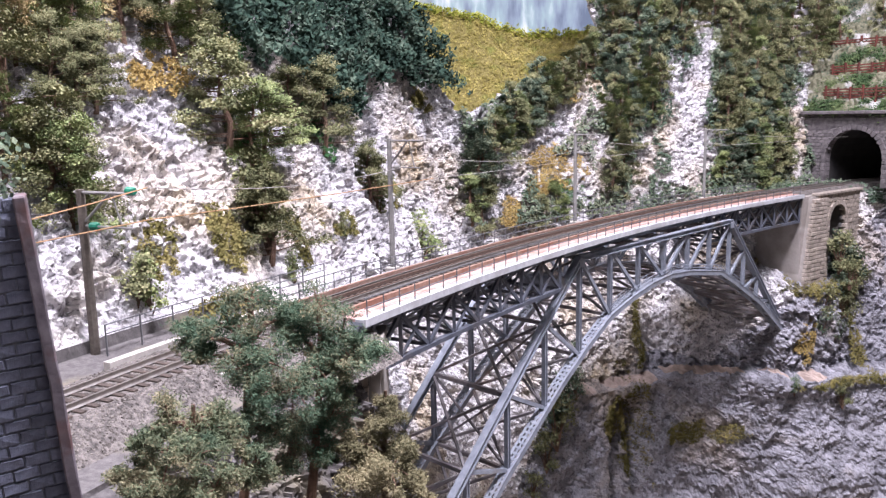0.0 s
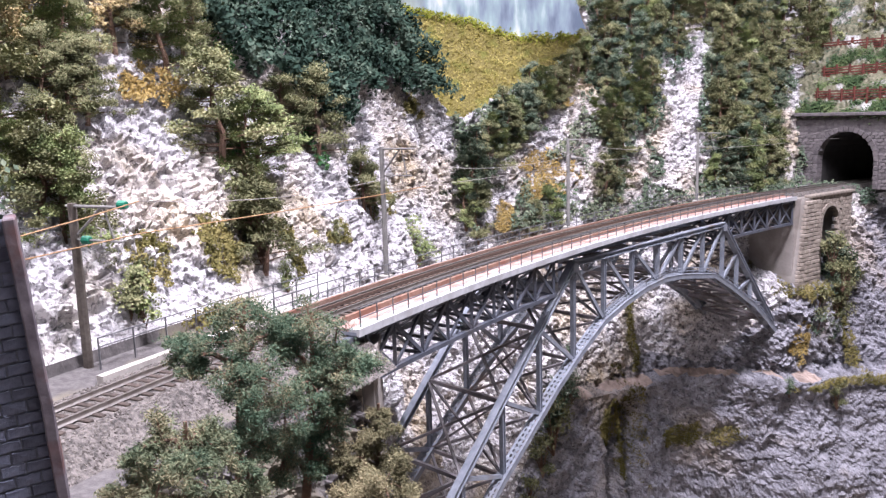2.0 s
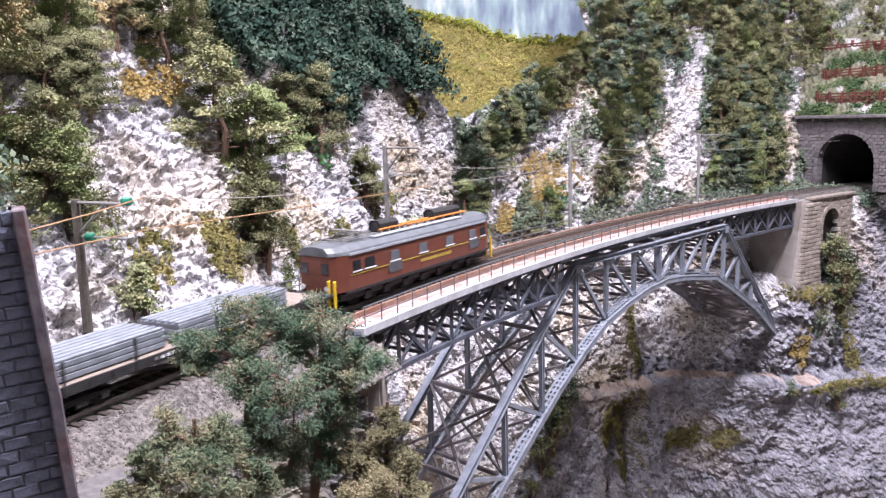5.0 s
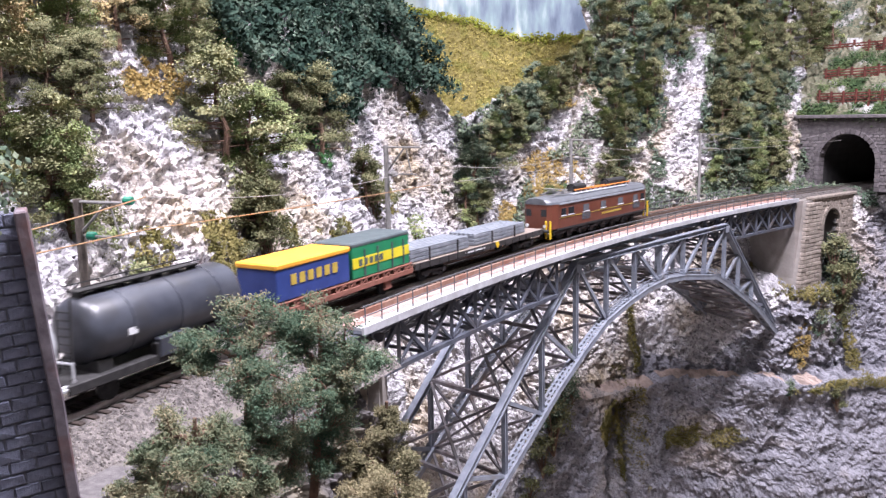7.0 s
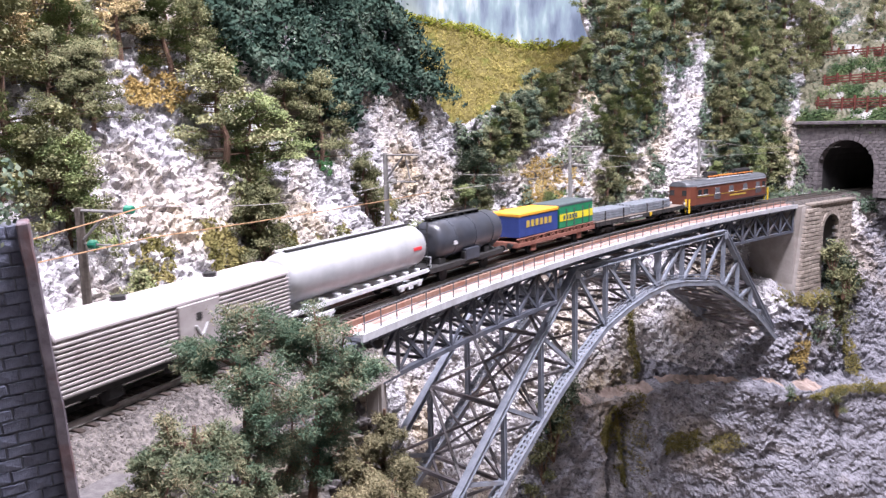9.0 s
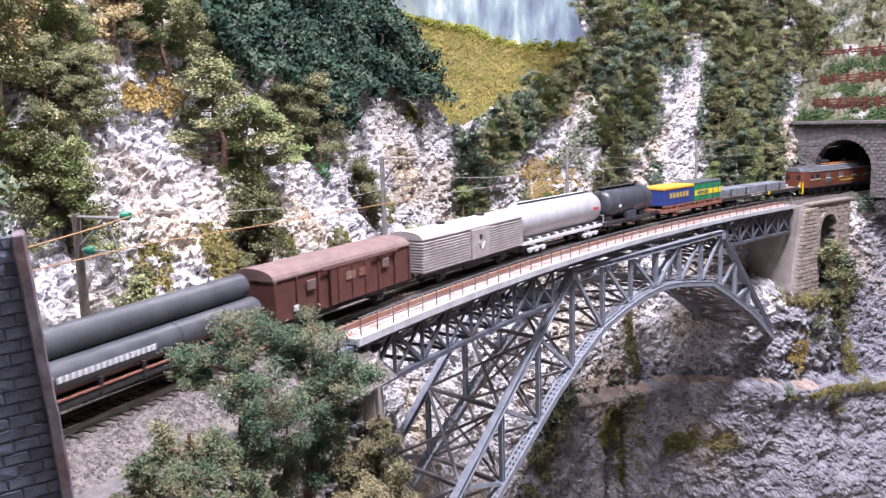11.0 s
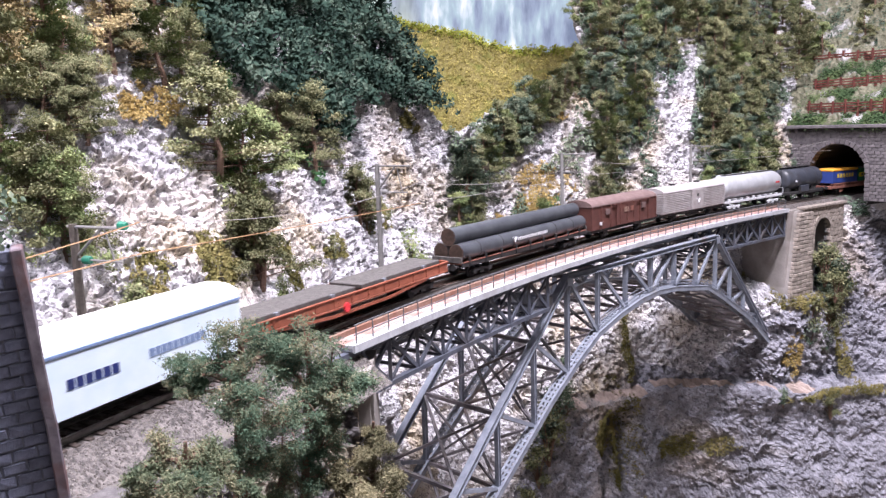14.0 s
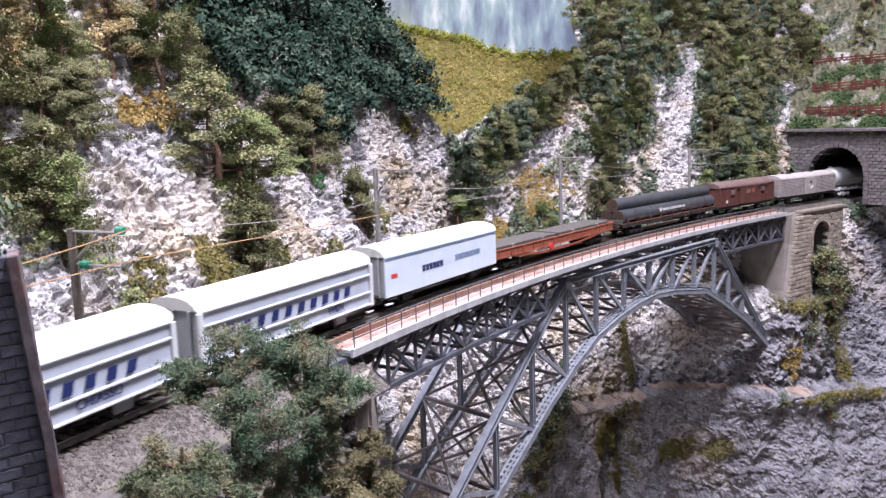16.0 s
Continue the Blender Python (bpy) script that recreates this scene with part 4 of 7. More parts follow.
def wires():
    for name, z, mat, lab in (("contact_wire", 0.066, COPPER, "thin copper contact wire over the track"), ("catenary_wire", 0.081, COPPER, "thin sagging copper catenary wire over the track")):
        pts = []
        for a, b in zip(MASTS_S, MASTS_S[1:]):
            n = 10
            for i in range(n):
                t = i / n
                s = a + (b - a) * t
                oa, ob = (0.006 if MASTS_S.index(a) % 2 else -0.004), (0.006 if MASTS_S.index(b) % 2 else -0.004)
                sag = (-0.010 if name == "catenary_wire" else -0.001) * 4 * t * (1 - t) * min(1, (b - a) / 0.3)
                pts.append(along(a, oa, z).lerp(along(b, ob, z), t) + Vector((0, 0, sag)))
        pts.append(along(1.10, -0.004, z))
        knot = 11 if name == "catenary_wire" else 21
        first, rest = pts[:knot], pts[knot - 1:]
        tagged(part(name, tube(bmesh.new(), first, 0.00032, 5), mat), lab, "overhead wire")
        tagged(part(name, tube(bmesh.new(), rest, 0.00022, 5), THINWIRE), "thin grey overhead wire above the bridge", "overhead wire")


wires()


# ---- red-brown snow fences on the terraces over the tunnel ----
def snow_fence(x0, x1, d, rise, n):
    z0 = 0.096 + 0.85 * d
    f = empty("snow_fence")
    P = lambda w, dz=0.0: Vector((e1.x + tang.x * d + outw.x * w, e1.y + tang.y * d + outw.y * w, z0 + dz))
    for i in range(n):
        w = x0 + (x1 - x0) * i / (n - 1)
        part("post", bar(bmesh.new(), P(w, -0.008), P(w, 0.019 + random.uniform(-0.001, 0.002)), 0.0028, 0.0028), REDFENCE, f)
    for dz in (0.003, 0.007, 0.011, 0.015):
        part("rail", bar(bmesh.new(), P(x0 + 0.004, dz), P(x1 - 0.004, dz + rise), 0.0012, 0.0022), REDFENCE, f)
    tagged(f, "red-brown wooden avalanche fence on a terrace", "fence", "avalanche fences")


snow_fence(0.050, -0.16, 0.028, 0.0, 12)
snow_fence(0.066, -0.16, 0.070, 0.004, 12)
snow_fence(0.098, -0.16, 0.120, 0.0, 12)


# ---- foliage ----
def flakes(verts, faces, c, r, n, size, rnd, squash=1.0, slim=0.55):
    """A clump of n small leaf flakes round c."""
    for _ in range(n):
        d = Vector((rnd.gauss(0, 1), rnd.gauss(0, 1), rnd.gauss(0, 1))).normalized()
        p = Vector(c) + Vector((d.x, d.y, d.z * squash)) * r * (rnd.random() ** 0.4) * (0.9 + 0.9 * noise.noise(d * 1.7 + Vector(c) * 37))
        a = Vector((rnd.gauss(0, 1), rnd.gauss(0, 1), rnd.gauss(0, 1))).normalized()
        b = a.orthogonal().normalized()
        k = size * rnd.uniform(0.6, 1.4)
        i = len(verts)
        cc = a.cross(b)
        verts += [tuple(p + a * k), tuple(p + b * k * slim), tuple(p - a * k * 0.8 + cc * k * 0.25), tuple(p - b * k * slim + cc * k * 0.15)]
        faces.append((i, i + 1, i + 2, i + 3))


def mesh_of(name, verts, faces, mat):
    me = bpy.data.meshes.new(name)
    me.from_pydata(verts, [], faces)
    me.materials.append(mat)
    return me


def pine_kind(seed, mat, tall=1.0, clumps=30, dense=70, bare=0.3, wide=0.30, size=0.016, slim=0.5, puff=1.0):
    """A pine of unit height: bent trunk, limbs and a crown of ragged clumps."""
    rnd = random.Random(seed)
    t = empty("pine_tree")
    bend = [Vector((rnd.uniform(-1, 1) * 0.03, rnd.uniform(-1, 1) * 0.03, z)) for z in (-0.06, 0.25, 0.5, 0.75, 0.95)]
    bend[0].x = bend[0].y = 0
    bm = bmesh.new()
    tube(bm, bend, [0.030, 0.024, 0.018, 0.012, 0.004], 7)
    verts, faces = [], []
    for i in range(clumps):
        z = bare + (1.0 - bare) * (i + 0.5) / clumps
        k = min(3, int(z * 4))
        core = bend[k].lerp(bend[k + 1], (z - bend[k].z) / (bend[k + 1].z - bend[k].z)) if z < 0.95 else bend[4]
        reach = wide * (1.12 - 0.85 * ((z - bare) / (1 - bare)) ** 1.4) * rnd.uniform(0.35, 1.0)
        a = rnd.uniform(0, math.tau)
        tip = core + Vector((math.cos(a) * reach, math.sin(a) * reach, rnd.uniform(-0.02, 0.06)))
        tube(bm, [core, core.lerp(tip, 0.6) + Vector((0, 0, 0.012)), tip], [0.008, 0.005, 0.002], 5)
        flakes(verts, faces, tip, puff * rnd.uniform(0.085, 0.145), dense, size, rnd, 0.75, slim)
        flakes(verts, faces, core.lerp(tip, 0.6), puff * rnd.uniform(0.07, 0.11), dense // 2, size, rnd, 0.8, slim)
    part("trunk", bm, BARK, t, "reddish-brown bark")
    me = mesh_of("crown", verts, faces, mat)
    new("crown", me).parent = t
    return t


def bush_kind(seed, mat, clumps=12, dense=90, size=0.03, wide=0.34):
    """A shrub of unit height: short stems and a ragged crown."""
    rnd = random.Random(seed)
    t = empty("bush")
    bm = bmesh.new()
    verts, faces = [], []
    for i in range(clumps):
        a, z = rnd.uniform(0, math.tau), rnd.uniform(0.15, 0.85)
        r = wide * rnd.uniform(0.1, 1.0) * (1.1 - 0.6 * z)
        tip = Vector((math.cos(a) * r, math.sin(a) * r, z))
        tube(bm, [(0, 0, -0.08), (tip.x * 0.4, tip.y * 0.4, z * 0.5), tip], [0.018, 0.012, 0.004], 5)
        flakes(verts, faces, tip, rnd.uniform(0.13, 0.24), dense, size, rnd, 0.8)
    part("stem", bm, BARK, t)
    new("crown", mesh_of("crown", verts, faces, mat)).parent = t
    return t


def plant(kinds, rows, label, category, group, rnd, lean=4, wide=(0.9, 1.2), sink=0.0):
    """Copies of the kinds on the cliff; rows of stretch, height on the cliff, own height."""
    for k, (s, z, h) in enumerate(rows):
        p = cliff_point(s, z)
        kind = kinds[k % len(kinds)]
        w = h * rnd.uniform(*wide)
        m = Matrix.Translation(Vector((float(p[0]), float(p[1]), float(p[2]) - sink))) @ pose(0, 0, 0, rnd.uniform(-lean, lean), rnd.uniform(-lean, lean), rnd.uniform(0, 360)) @ Matrix.Diagonal((w, w, h, 1))
        tagged(copy_thing(kind, m), label, category, group)


PINES_LEFT = [(0.019, 0.112, 0.079), (0.052, 0.124, 0.051), (0.016, 0.049, 0.064), (0.014, 0.078, 0.046), (0.077, 0.119, 0.050), (0.163, 0.148, 0.064), (0.143, 0.173, 0.050), (0.173, 0.088, 0.079), (0.206, 0.073, 0.066), (0.267, 0.099, 0.054), (0.298, 0.080, 0.081), (0.039, 0.143, 0.051), (0.090, 0.154, 0.049), (0.161, 0.012, 0.062), (0.186, 0.070, 0.062), (0.348, 0.020, 0.064), (0.012, 0.056, 0.060), (-0.004, 0.080, 0.055), (0.030, 0.084, 0.05), (0.066, 0.118, 0.048), (0.209, 0.178, 0.051)]
BUSHES_LEFT = [(0.163, 0.020, 0.059), (0.194, 0.061, 0.026), (0.031, 0.009, 0.034), (0.034, 0.032, 0.019), (0.458, -0.051, 0.065), (0.359, 0.011, 0.070), (0.272, 0.011, 0.024), (0.168, -0.004, 0.027), (0.052, 0.045, 0.013), (0.165, 0.034, 0.050), (0.038, 0.006, 0.036), (0.045, 0.018, 0.026), (0.176, 0.052, 0.045)]
TREES_EDGE = [(0.582, -0.040, 0.076), (0.585, 0.011, 0.084), (0.572, -0.023, 0.062), (0.607, 0.040, 0.068), (0.640, 0.066, 0.062), (0.676, 0.092, 0.062), (0.711, 0.115, 0.062), (0.744, 0.136, 0.056), (0.765, 0.150, 0.050), (0.635, 0.080, 0.054), (0.681, -0.033, 0.055), (0.757, -0.013, 0.072), (0.653, -0.037, 0.043), (0.592, 0.040, 0.062), (0.620, 0.058, 0.060), (0.709, 0.110, 0.055), (0.735, 0.128, 0.050), (0.595, 0.025, 0.060), (0.655, 0.084, 0.055), (0.690, 0.105, 0.052), (0.728, 0.122, 0.050), (0.625, 0.070, 0.050), (0.665, 0.078, 0.046), (0.785, 0.165, 0.045), (0.805, 0.178, 0.048)]
BUSHES_LOW = [(1.034, -0.136, 0.086), (1.049, -0.159, 0.070), (0.970, -0.209, 0.061), (0.978, -0.296, 0.044), (0.912, -0.274, 0.033), (0.635, -0.315, 0.090), (0.648, -0.265, 0.056), (0.607, -0.380, 0.041), (0.681, -0.246, 0.043), (1.006, -0.181, 0.046), (0.689, -0.217, 0.036), (0.968, -0.170, 0.048), (1.000, -0.155, 0.050), (1.024, -0.178, 0.050), (0.990, -0.208, 0.040), (1.046, -0.128, 0.055), (0.640, -0.290, 0.060), (0.622, -0.345, 0.060), (0.660, -0.255, 0.045)]
rnd = random.Random(11)
pines = [pine_kind(1, PINE, clumps=34, dense=280, puff=0.85, wide=0.44, bare=0.10, size=0.012), pine_kind(2, PINE, clumps=34, dense=280, puff=0.85, wide=0.46, bare=0.06, size=0.012), pine_kind(3, PINELIGHT, clumps=32, dense=280, puff=0.85, wide=0.42, bare=0.12, size=0.012)]
brownpines = [pine_kind(41, PINEBROWN, clumps=32, dense=280, puff=0.85, wide=0.46, bare=0.08, size=0.012), pine_kind(42, PINEBROWN, clumps=30, dense=280, puff=0.85, wide=0.42, bare=0.14, size=0.012)]
tall = [pine_kind(4, PINE, clumps=24, dense=220, puff=0.8, wide=0.36, bare=0.04, size=0.0145), pine_kind(5, PINEBLUE, clumps=24, dense=220, puff=0.8, wide=0.36, bare=0.02, size=0.0145), pine_kind(6, PINELIGHT, clumps=24, dense=220, puff=0.8, wide=0.36, bare=0.06, size=0.0145), pine_kind(14, PINE, clumps=24, dense=220, puff=0.8, wide=0.42, bare=0.12, size=0.0145)]
shrubs = [bush_kind(7, PINE), bush_kind(8, PINELIGHT), bush_kind(9, PINE, clumps=14)]
brownshrubs = [bush_kind(31, BROWNLEAF)]
plant(brownshrubs, [(0.022, 0.158, 0.035), (0.040, 0.172, 0.035), (0.012, 0.175, 0.030), (0.065, 0.185, 0.03)], "orange-brown autumn bush on the cliff top", "bush", "bushes on the cliff", rnd)
darkshrubs = [bush_kind(10, PINEBLUE), bush_kind(12, PINE)]
plant(pines, PINES_LEFT, "olive-green model pine growing on the rock", "tree", "pines on the cliff", rnd, wide=(1.0, 1.35))
plant(shrubs, BUSHES_LEFT, "olive-green bush growing in the rock", "bush", "bushes on the cliff", rnd, wide=(0.8, 1.1))
plant(tall, TREES_EDGE, "dark green tree on the rock edge", "tree", "trees on the cliff", rnd, wide=(1.0, 1.4))
plant(darkshrubs, BUSHES_LOW, "dark green bush below the bridge", "bush", "bushes on the cliff", rnd, wide=(0.9, 1.2))

for x, y, z, h in ((0.540, 1.078, -0.112, 0.062), (0.572, 1.096, -0.132, 0.060), (0.553, 1.072, -0.135, 0.045)):
    m = Matrix.Translation((x, y, z)) @ pose(0, 0, 0, 0, 0, rnd.uniform(0, 360)) @ Matrix.Diagonal((h, h, h, 1))
    tagged(copy_thing(rnd.choice(darkshrubs), m), "dark green bush growing before the small arch", "bush", "bushes on the cliff")

# bare streaks of rock between the trees of the far slope, as stretch, height and half-width
STREAKS = [
    [(0.784, 0.180, 0.018), (0.752, 0.138, 0.020), (0.718, 0.097, 0.024), (0.660, 0.055, 0.030), (0.620, 0.028, 0.026), (0.598, -0.03, 0.014)],
    [(0.768, 0.076, 0.013), (0.745, 0.0, 0.013)],
    [(0.842, 0.085, 0.005), (0.832, 0.055, 0.012), (0.818, 0.029, 0.017), (0.795, -0.01, 0.02)],
    [(0.994, 0.257, 0.012), (0.972, 0.214, 0.016), (0.955, 0.192, 0.006), (0.924, 0.161, 0.018), (0.894, 0.105, 0.016), (0.880, 0.074, 0.034), (0.876, 0.040, 0.016), (0.866, 0.0, 0.016)],
    [(0.903, 0.179, 0.006), (0.882, 0.125, 0.007)],
    [(1.197, 0.18, 0.014), (1.090, 0.112, 0.020), (1.068, 0.016, 0.016), (1.055, 0.0, 0.012)],
]


def on_streak(s, z, extra=0.0):
    for line in STREAKS:
        for (s0, z0, w0), (s1, z1, w1) in zip(line, line[1:]):
            if min(z0, z1) <= z <= max(z0, z1):
                t = (z - z0) / (z1 - z0)
                if abs(s - (s0 + (s1 - s0) * t)) < w0 + (w1 - w0) * t + extra:
                    return True
    return False


def forest(s0, s1, z0, z1, gap, heights, want, allowed, label, kinds):
    """Trees scattered at least gap apart over a stretch of the cliff, between its bare streaks."""
    spots, rows = [], []
    for _ in range(want * 60):
        if len(rows) >= want:
            break
        s, z = rnd.uniform(s0, s1), rnd.uniform(z0, z1)
        h = rnd.uniform(*heights)
        if not allowed(s, z) or on_streak(s, z + h * 0.4, h * 0.16) or on_streak(s, z + h * 0.8, h * 0.06) or on_streak(s, z, 0.004):
            continue
        if any((s - a) ** 2 + (z - b) ** 2 < gap * gap for a, b in spots):
            continue
        spots.append((s, z))
        rows.append((s, z, h))
    plant(kinds, rows, label, "tree", "trees on the cliff", rnd, wide=(0.85, 1.25), sink=0.006)


def below_crest(s, z):
    return z < np.interp(s, CREST_S, CREST_Z) - 0.034 and not (0.60 < s < 0.78 and 0.0 < z < 0.06 and s > 0.64)


forest(0.64, 1.09, 0.0, 0.30, 0.018, (0.045, 0.080), 120, below_crest, "dense green model conifer on the steep slope", tall)
forest(1.05, 1.24, 0.11, 0.36, 0.022, (0.05, 0.085), 28, lambda s, z: z > 0.175, "dense green model conifer on the steep slope", tall)
forest(-0.02, 0.20, 0.135, 0.30, 0.034, (0.05, 0.085), 24, lambda s, z: z > 0.150 - 0.02 * math.sin(s * 30), "olive-green model pine on the cliff top", [brownpines[0], pines[2], brownpines[1], pines[0]])



def hill_point(w, d):
    return Vector((e1.x + tang.x * d + outw.x * w, e1.y + tang.y * d + outw.y * w, 0.096 + 0.85 * d + 0.05 * math.sin(w * 9) * d))


TERRACE = leafy("terrace_greens", (0.022, 0.045, 0.022), (0.065, 0.105, 0.045), (0.17, 0.20, 0.09), 0.1, 30.0)


def hill_forest():
    spots = []
    for _ in range(1500):
        w, d = rnd.uniform(-0.25, 0.42), rnd.uniform(0.0, 0.42)
        fenced = -0.20 < w < 0.06 and d < 0.145
        if fenced or (0.06 < w < 0.10 and d < 0.08) or any((w - a) ** 2 + (d - b) ** 2 < 0.030**2 for a, b in spots):
            continue
        if len(spots) >= 62:
            break
        spots.append((w, d))
        h = rnd.uniform(0.055, 0.095)
        p = hill_point(w, d)
        tagged(copy_thing(rnd.choice(tall), Matrix.Translation((p.x, p.y, p.z - 0.006)) @ pose(0, 0, 0, 0, 0, rnd.uniform(0, 360)) @ Matrix.Diagonal((h * 1.05, h * 1.05, h, 1))), "dark green conifer on the hill over the tunnel", "tree", "trees on the hill")
    verts, faces = [], []
    for _ in range(8000):
        w, d = rnd.uniform(-0.26, 0.07), rnd.choice((rnd.uniform(0.0, 0.022), rnd.uniform(0.035, 0.066), rnd.uniform(0.078, 0.116)))
        if noise.noise(Vector((w * 34, d * 40, 2))) > -0.12:
            flakes(verts, faces, hill_point(w, d) + Vector((0, 0, 0.002)), 0.007 * rnd.uniform(0.5, 1.8), 11, 0.0017, rnd)
    tagged(new("terrace_bushes", mesh_of("terrace_bushes", verts, faces, TERRACE)), "low green bushes on the terraces over the tunnel", "bushes", kind="stuff")
    verts, faces = [], []
    for _ in range(7000):
        w, d = rnd.uniform(-0.30, 0.45), rnd.uniform(0.0, 0.45)
        if w < 0.06 and d < 0.12:
            continue
        if noise.noise(Vector((w * 22, d * 22, 6))) > -0.18:
            flakes(verts, faces, hill_point(w, d) + Vector((0, 0, 0.003)), 0.007, 8, 0.0022, rnd)
    tagged(new("hill_bushes", mesh_of("hill_bushes", verts, faces, PINEBLUE)), "dark green low growth covering the hill", "bushes", kind="stuff")
    verts, faces = [], []
    for _ in range(160):
        q = Vector((-0.1360, 0.199, 0.0)) + Matrix.Rotation(radians(27), 3, "Z") @ Vector((rnd.uniform(-0.03, 0.026), rnd.uniform(-0.004, 0.016), 0))
        flakes(verts, faces, (q.x, q.y, 0.088 + rnd.uniform(0, 0.022)), 0.006, 22, 0.0011, rnd)
    tagged(new("wall_top_greenery", mesh_of("wall_top_greenery", verts, faces, PINEBLUE)), "dark green plants on top of the block wall", "greenery", kind="stuff")


hill_forest()

# the big pines in front of the track: foot, crown top and the clumps of the crown
def front_pine(mat, foot, top, clumps, label, seed):
    rnd = random.Random(seed)
    foot, top = Vector(foot), Vector(top)
    t = empty("pine_tree", Matrix.Translation(foot))
    axis = top - foot
    bm, verts, faces = bmesh.new(), [], []
    spine = [axis * k + Vector((rnd.uniform(-1, 1), rnd.uniform(-1, 1), 0)) * 0.0018 * (0 < k < 1) for k in (-0.03, 0.2, 0.4, 0.6, 0.8, 1.0)]
    tube(bm, spine, [0.0030, 0.0024, 0.0021, 0.0018, 0.0013, 0.0006], 9)
    for x, y, z, r in clumps:
        c = Vector((x, y, z)) - foot
        k = max(0.25, min(0.94, (c.z - 0.006) / axis.z))
        root = axis * k
        tube(bm, [root, root.lerp(c, 0.5) + Vector((0, 0, 0.0025)), c], [0.0012, 0.0009, 0.0004], 6)
        for _ in range(10):
            d = Vector((rnd.gauss(0, 1), rnd.gauss(0, 1), rnd.gauss(0, 0.8))).normalized() * r * rnd.uniform(0.35, 0.95)
            tube(bm, [c, c + d * 0.6 + Vector((0, 0, 0.001)), c + d], [0.0004, 0.0003, 0.00015], 4)
            flakes(verts, faces, c + d, r * rnd.uniform(0.34, 0.55), 360, 0.00072, rnd, 0.8, 0.22)
        flakes(verts, faces, c, r * 0.6, 420, 0.00072, rnd, 0.85, 0.22)
    part("trunk", bm, BARK, t, "reddish-brown bark")
    new("crown", mesh_of("crown", verts, faces, mat)).parent = t
    tagged(t, label, "tree", "pines before the track")


front_pine(FRONTGREEN, (-0.082, 0.258, -0.118), (-0.069, 0.284, 0.050), [
    (-0.070, 0.283, 0.047, 0.012), (-0.077, 0.277, 0.039, 0.010), (-0.060, 0.292, 0.038, 0.0095), (-0.062, 0.270, 0.028, 0.013), (-0.072, 0.270, 0.030, 0.010),
    (-0.054, 0.273, 0.017, 0.012), (-0.063, 0.263, 0.018, 0.010), (-0.090, 0.281, 0.034, 0.008), (-0.086, 0.274, 0.029, 0.007), (-0.057, 0.272, 0.005, 0.010), (-0.066, 0.268, 0.004, 0.009)], "blue-green model pine with red-brown trunk before the track", 21)
front_pine(FRONTGREEN, (-0.058, 0.272, -0.118), (-0.046, 0.292, 0.045), [
    (-0.047, 0.292, 0.042, 0.0105), (-0.038, 0.291, 0.032, 0.0105), (-0.053, 0.295, 0.028, 0.0095), (-0.034, 0.289, 0.022, 0.0095), (-0.029, 0.299, 0.021, 0.0085),
    (-0.047, 0.284, 0.021, 0.0095), (-0.040, 0.287, 0.012, 0.008), (-0.043, 0.285, 0.001, 0.010), (-0.046, 0.290, -0.012, 0.011), (-0.058, 0.284, -0.008, 0.011)], "blue-green model pine with a long bare dark trunk", 22)
front_pine(FRONTPINE, (-0.080, 0.236, -0.118), (-0.079, 0.240, 0.024), [
    (-0.086, 0.238, 0.019, 0.0105), (-0.076, 0.243, 0.019, 0.010), (-0.091, 0.236, 0.011, 0.008), (-0.078, 0.228, 0.011, 0.012), (-0.069, 0.242, 0.012, 0.009),
    (-0.086, 0.227, 0.003, 0.009), (-0.070, 0.227, 0.002, 0.010), (-0.062, 0.245, 0.0, 0.007), (-0.097, 0.235, 0.002, 0.007), (-0.078, 0.235, -0.010, 0.011)], "olive-green lower model pine before the track", 23)
front_pine(YELLOWPINE, (-0.024, 0.288, -0.150), (-0.023, 0.294, 0.008), [
    (-0.023, 0.295, 0.003, 0.0055), (-0.024, 0.290, -0.003, 0.008), (-0.029, 0.286, -0.010, 0.0095), (-0.016, 0.288, -0.013, 0.009), (-0.021, 0.280, -0.018, 0.0115),
    (-0.033, 0.279, -0.022, 0.0105), (-0.012, 0.283, -0.026, 0.0095), (-0.036, 0.285, -0.012, 0.0065), (-0.024, 0.280, -0.034, 0.012), (-0.010, 0.286, -0.040, 0.009)], "yellow-olive bushy model conifer before the bridge", 24)
for kind in pines + brownpines + tall + shrubs + darkshrubs + brownshrubs:
    for o in (*kind.children_recursive, kind):
        bpy.data.objects.remove(o)


def cover(name, region, n, size, mat, label, category, seed, clump=0.006, lift=0.004, per=7):
    """Flock on the cliff inside region(s, z), in small clumps."""
    rnd = random.Random(seed)
    verts, faces = [], []
    s0, s1, z0, z1, inside = region
    tries = 0
    got = 0
    while got < n and tries < n * 30:
        tries += 1
        s, z = rnd.uniform(s0, s1), rnd.uniform(z0, z1)
        if not inside(s, z):
            continue
        got += 1
        p = cliff_point(s, z)
        a = ARC_A - s / ARC_R
        bulge = rnd.uniform(0.3, 1.0) + 1.4 * max(0.0, noise.noise(Vector((s * 34, z * 34, seed))) + 0.25)
        q = Vector((float(p[0]) - math.cos(a) * lift * bulge, float(p[1]) - math.sin(a) * lift * bulge, float(p[2]) + lift * 0.5))
        flakes(verts, faces, q, clump * rnd.uniform(0.5, 1.3), per, size, rnd)
    ob = new(name, mesh_of(name, verts, faces, mat))
    return tagged(ob, label, category, kind="stuff")


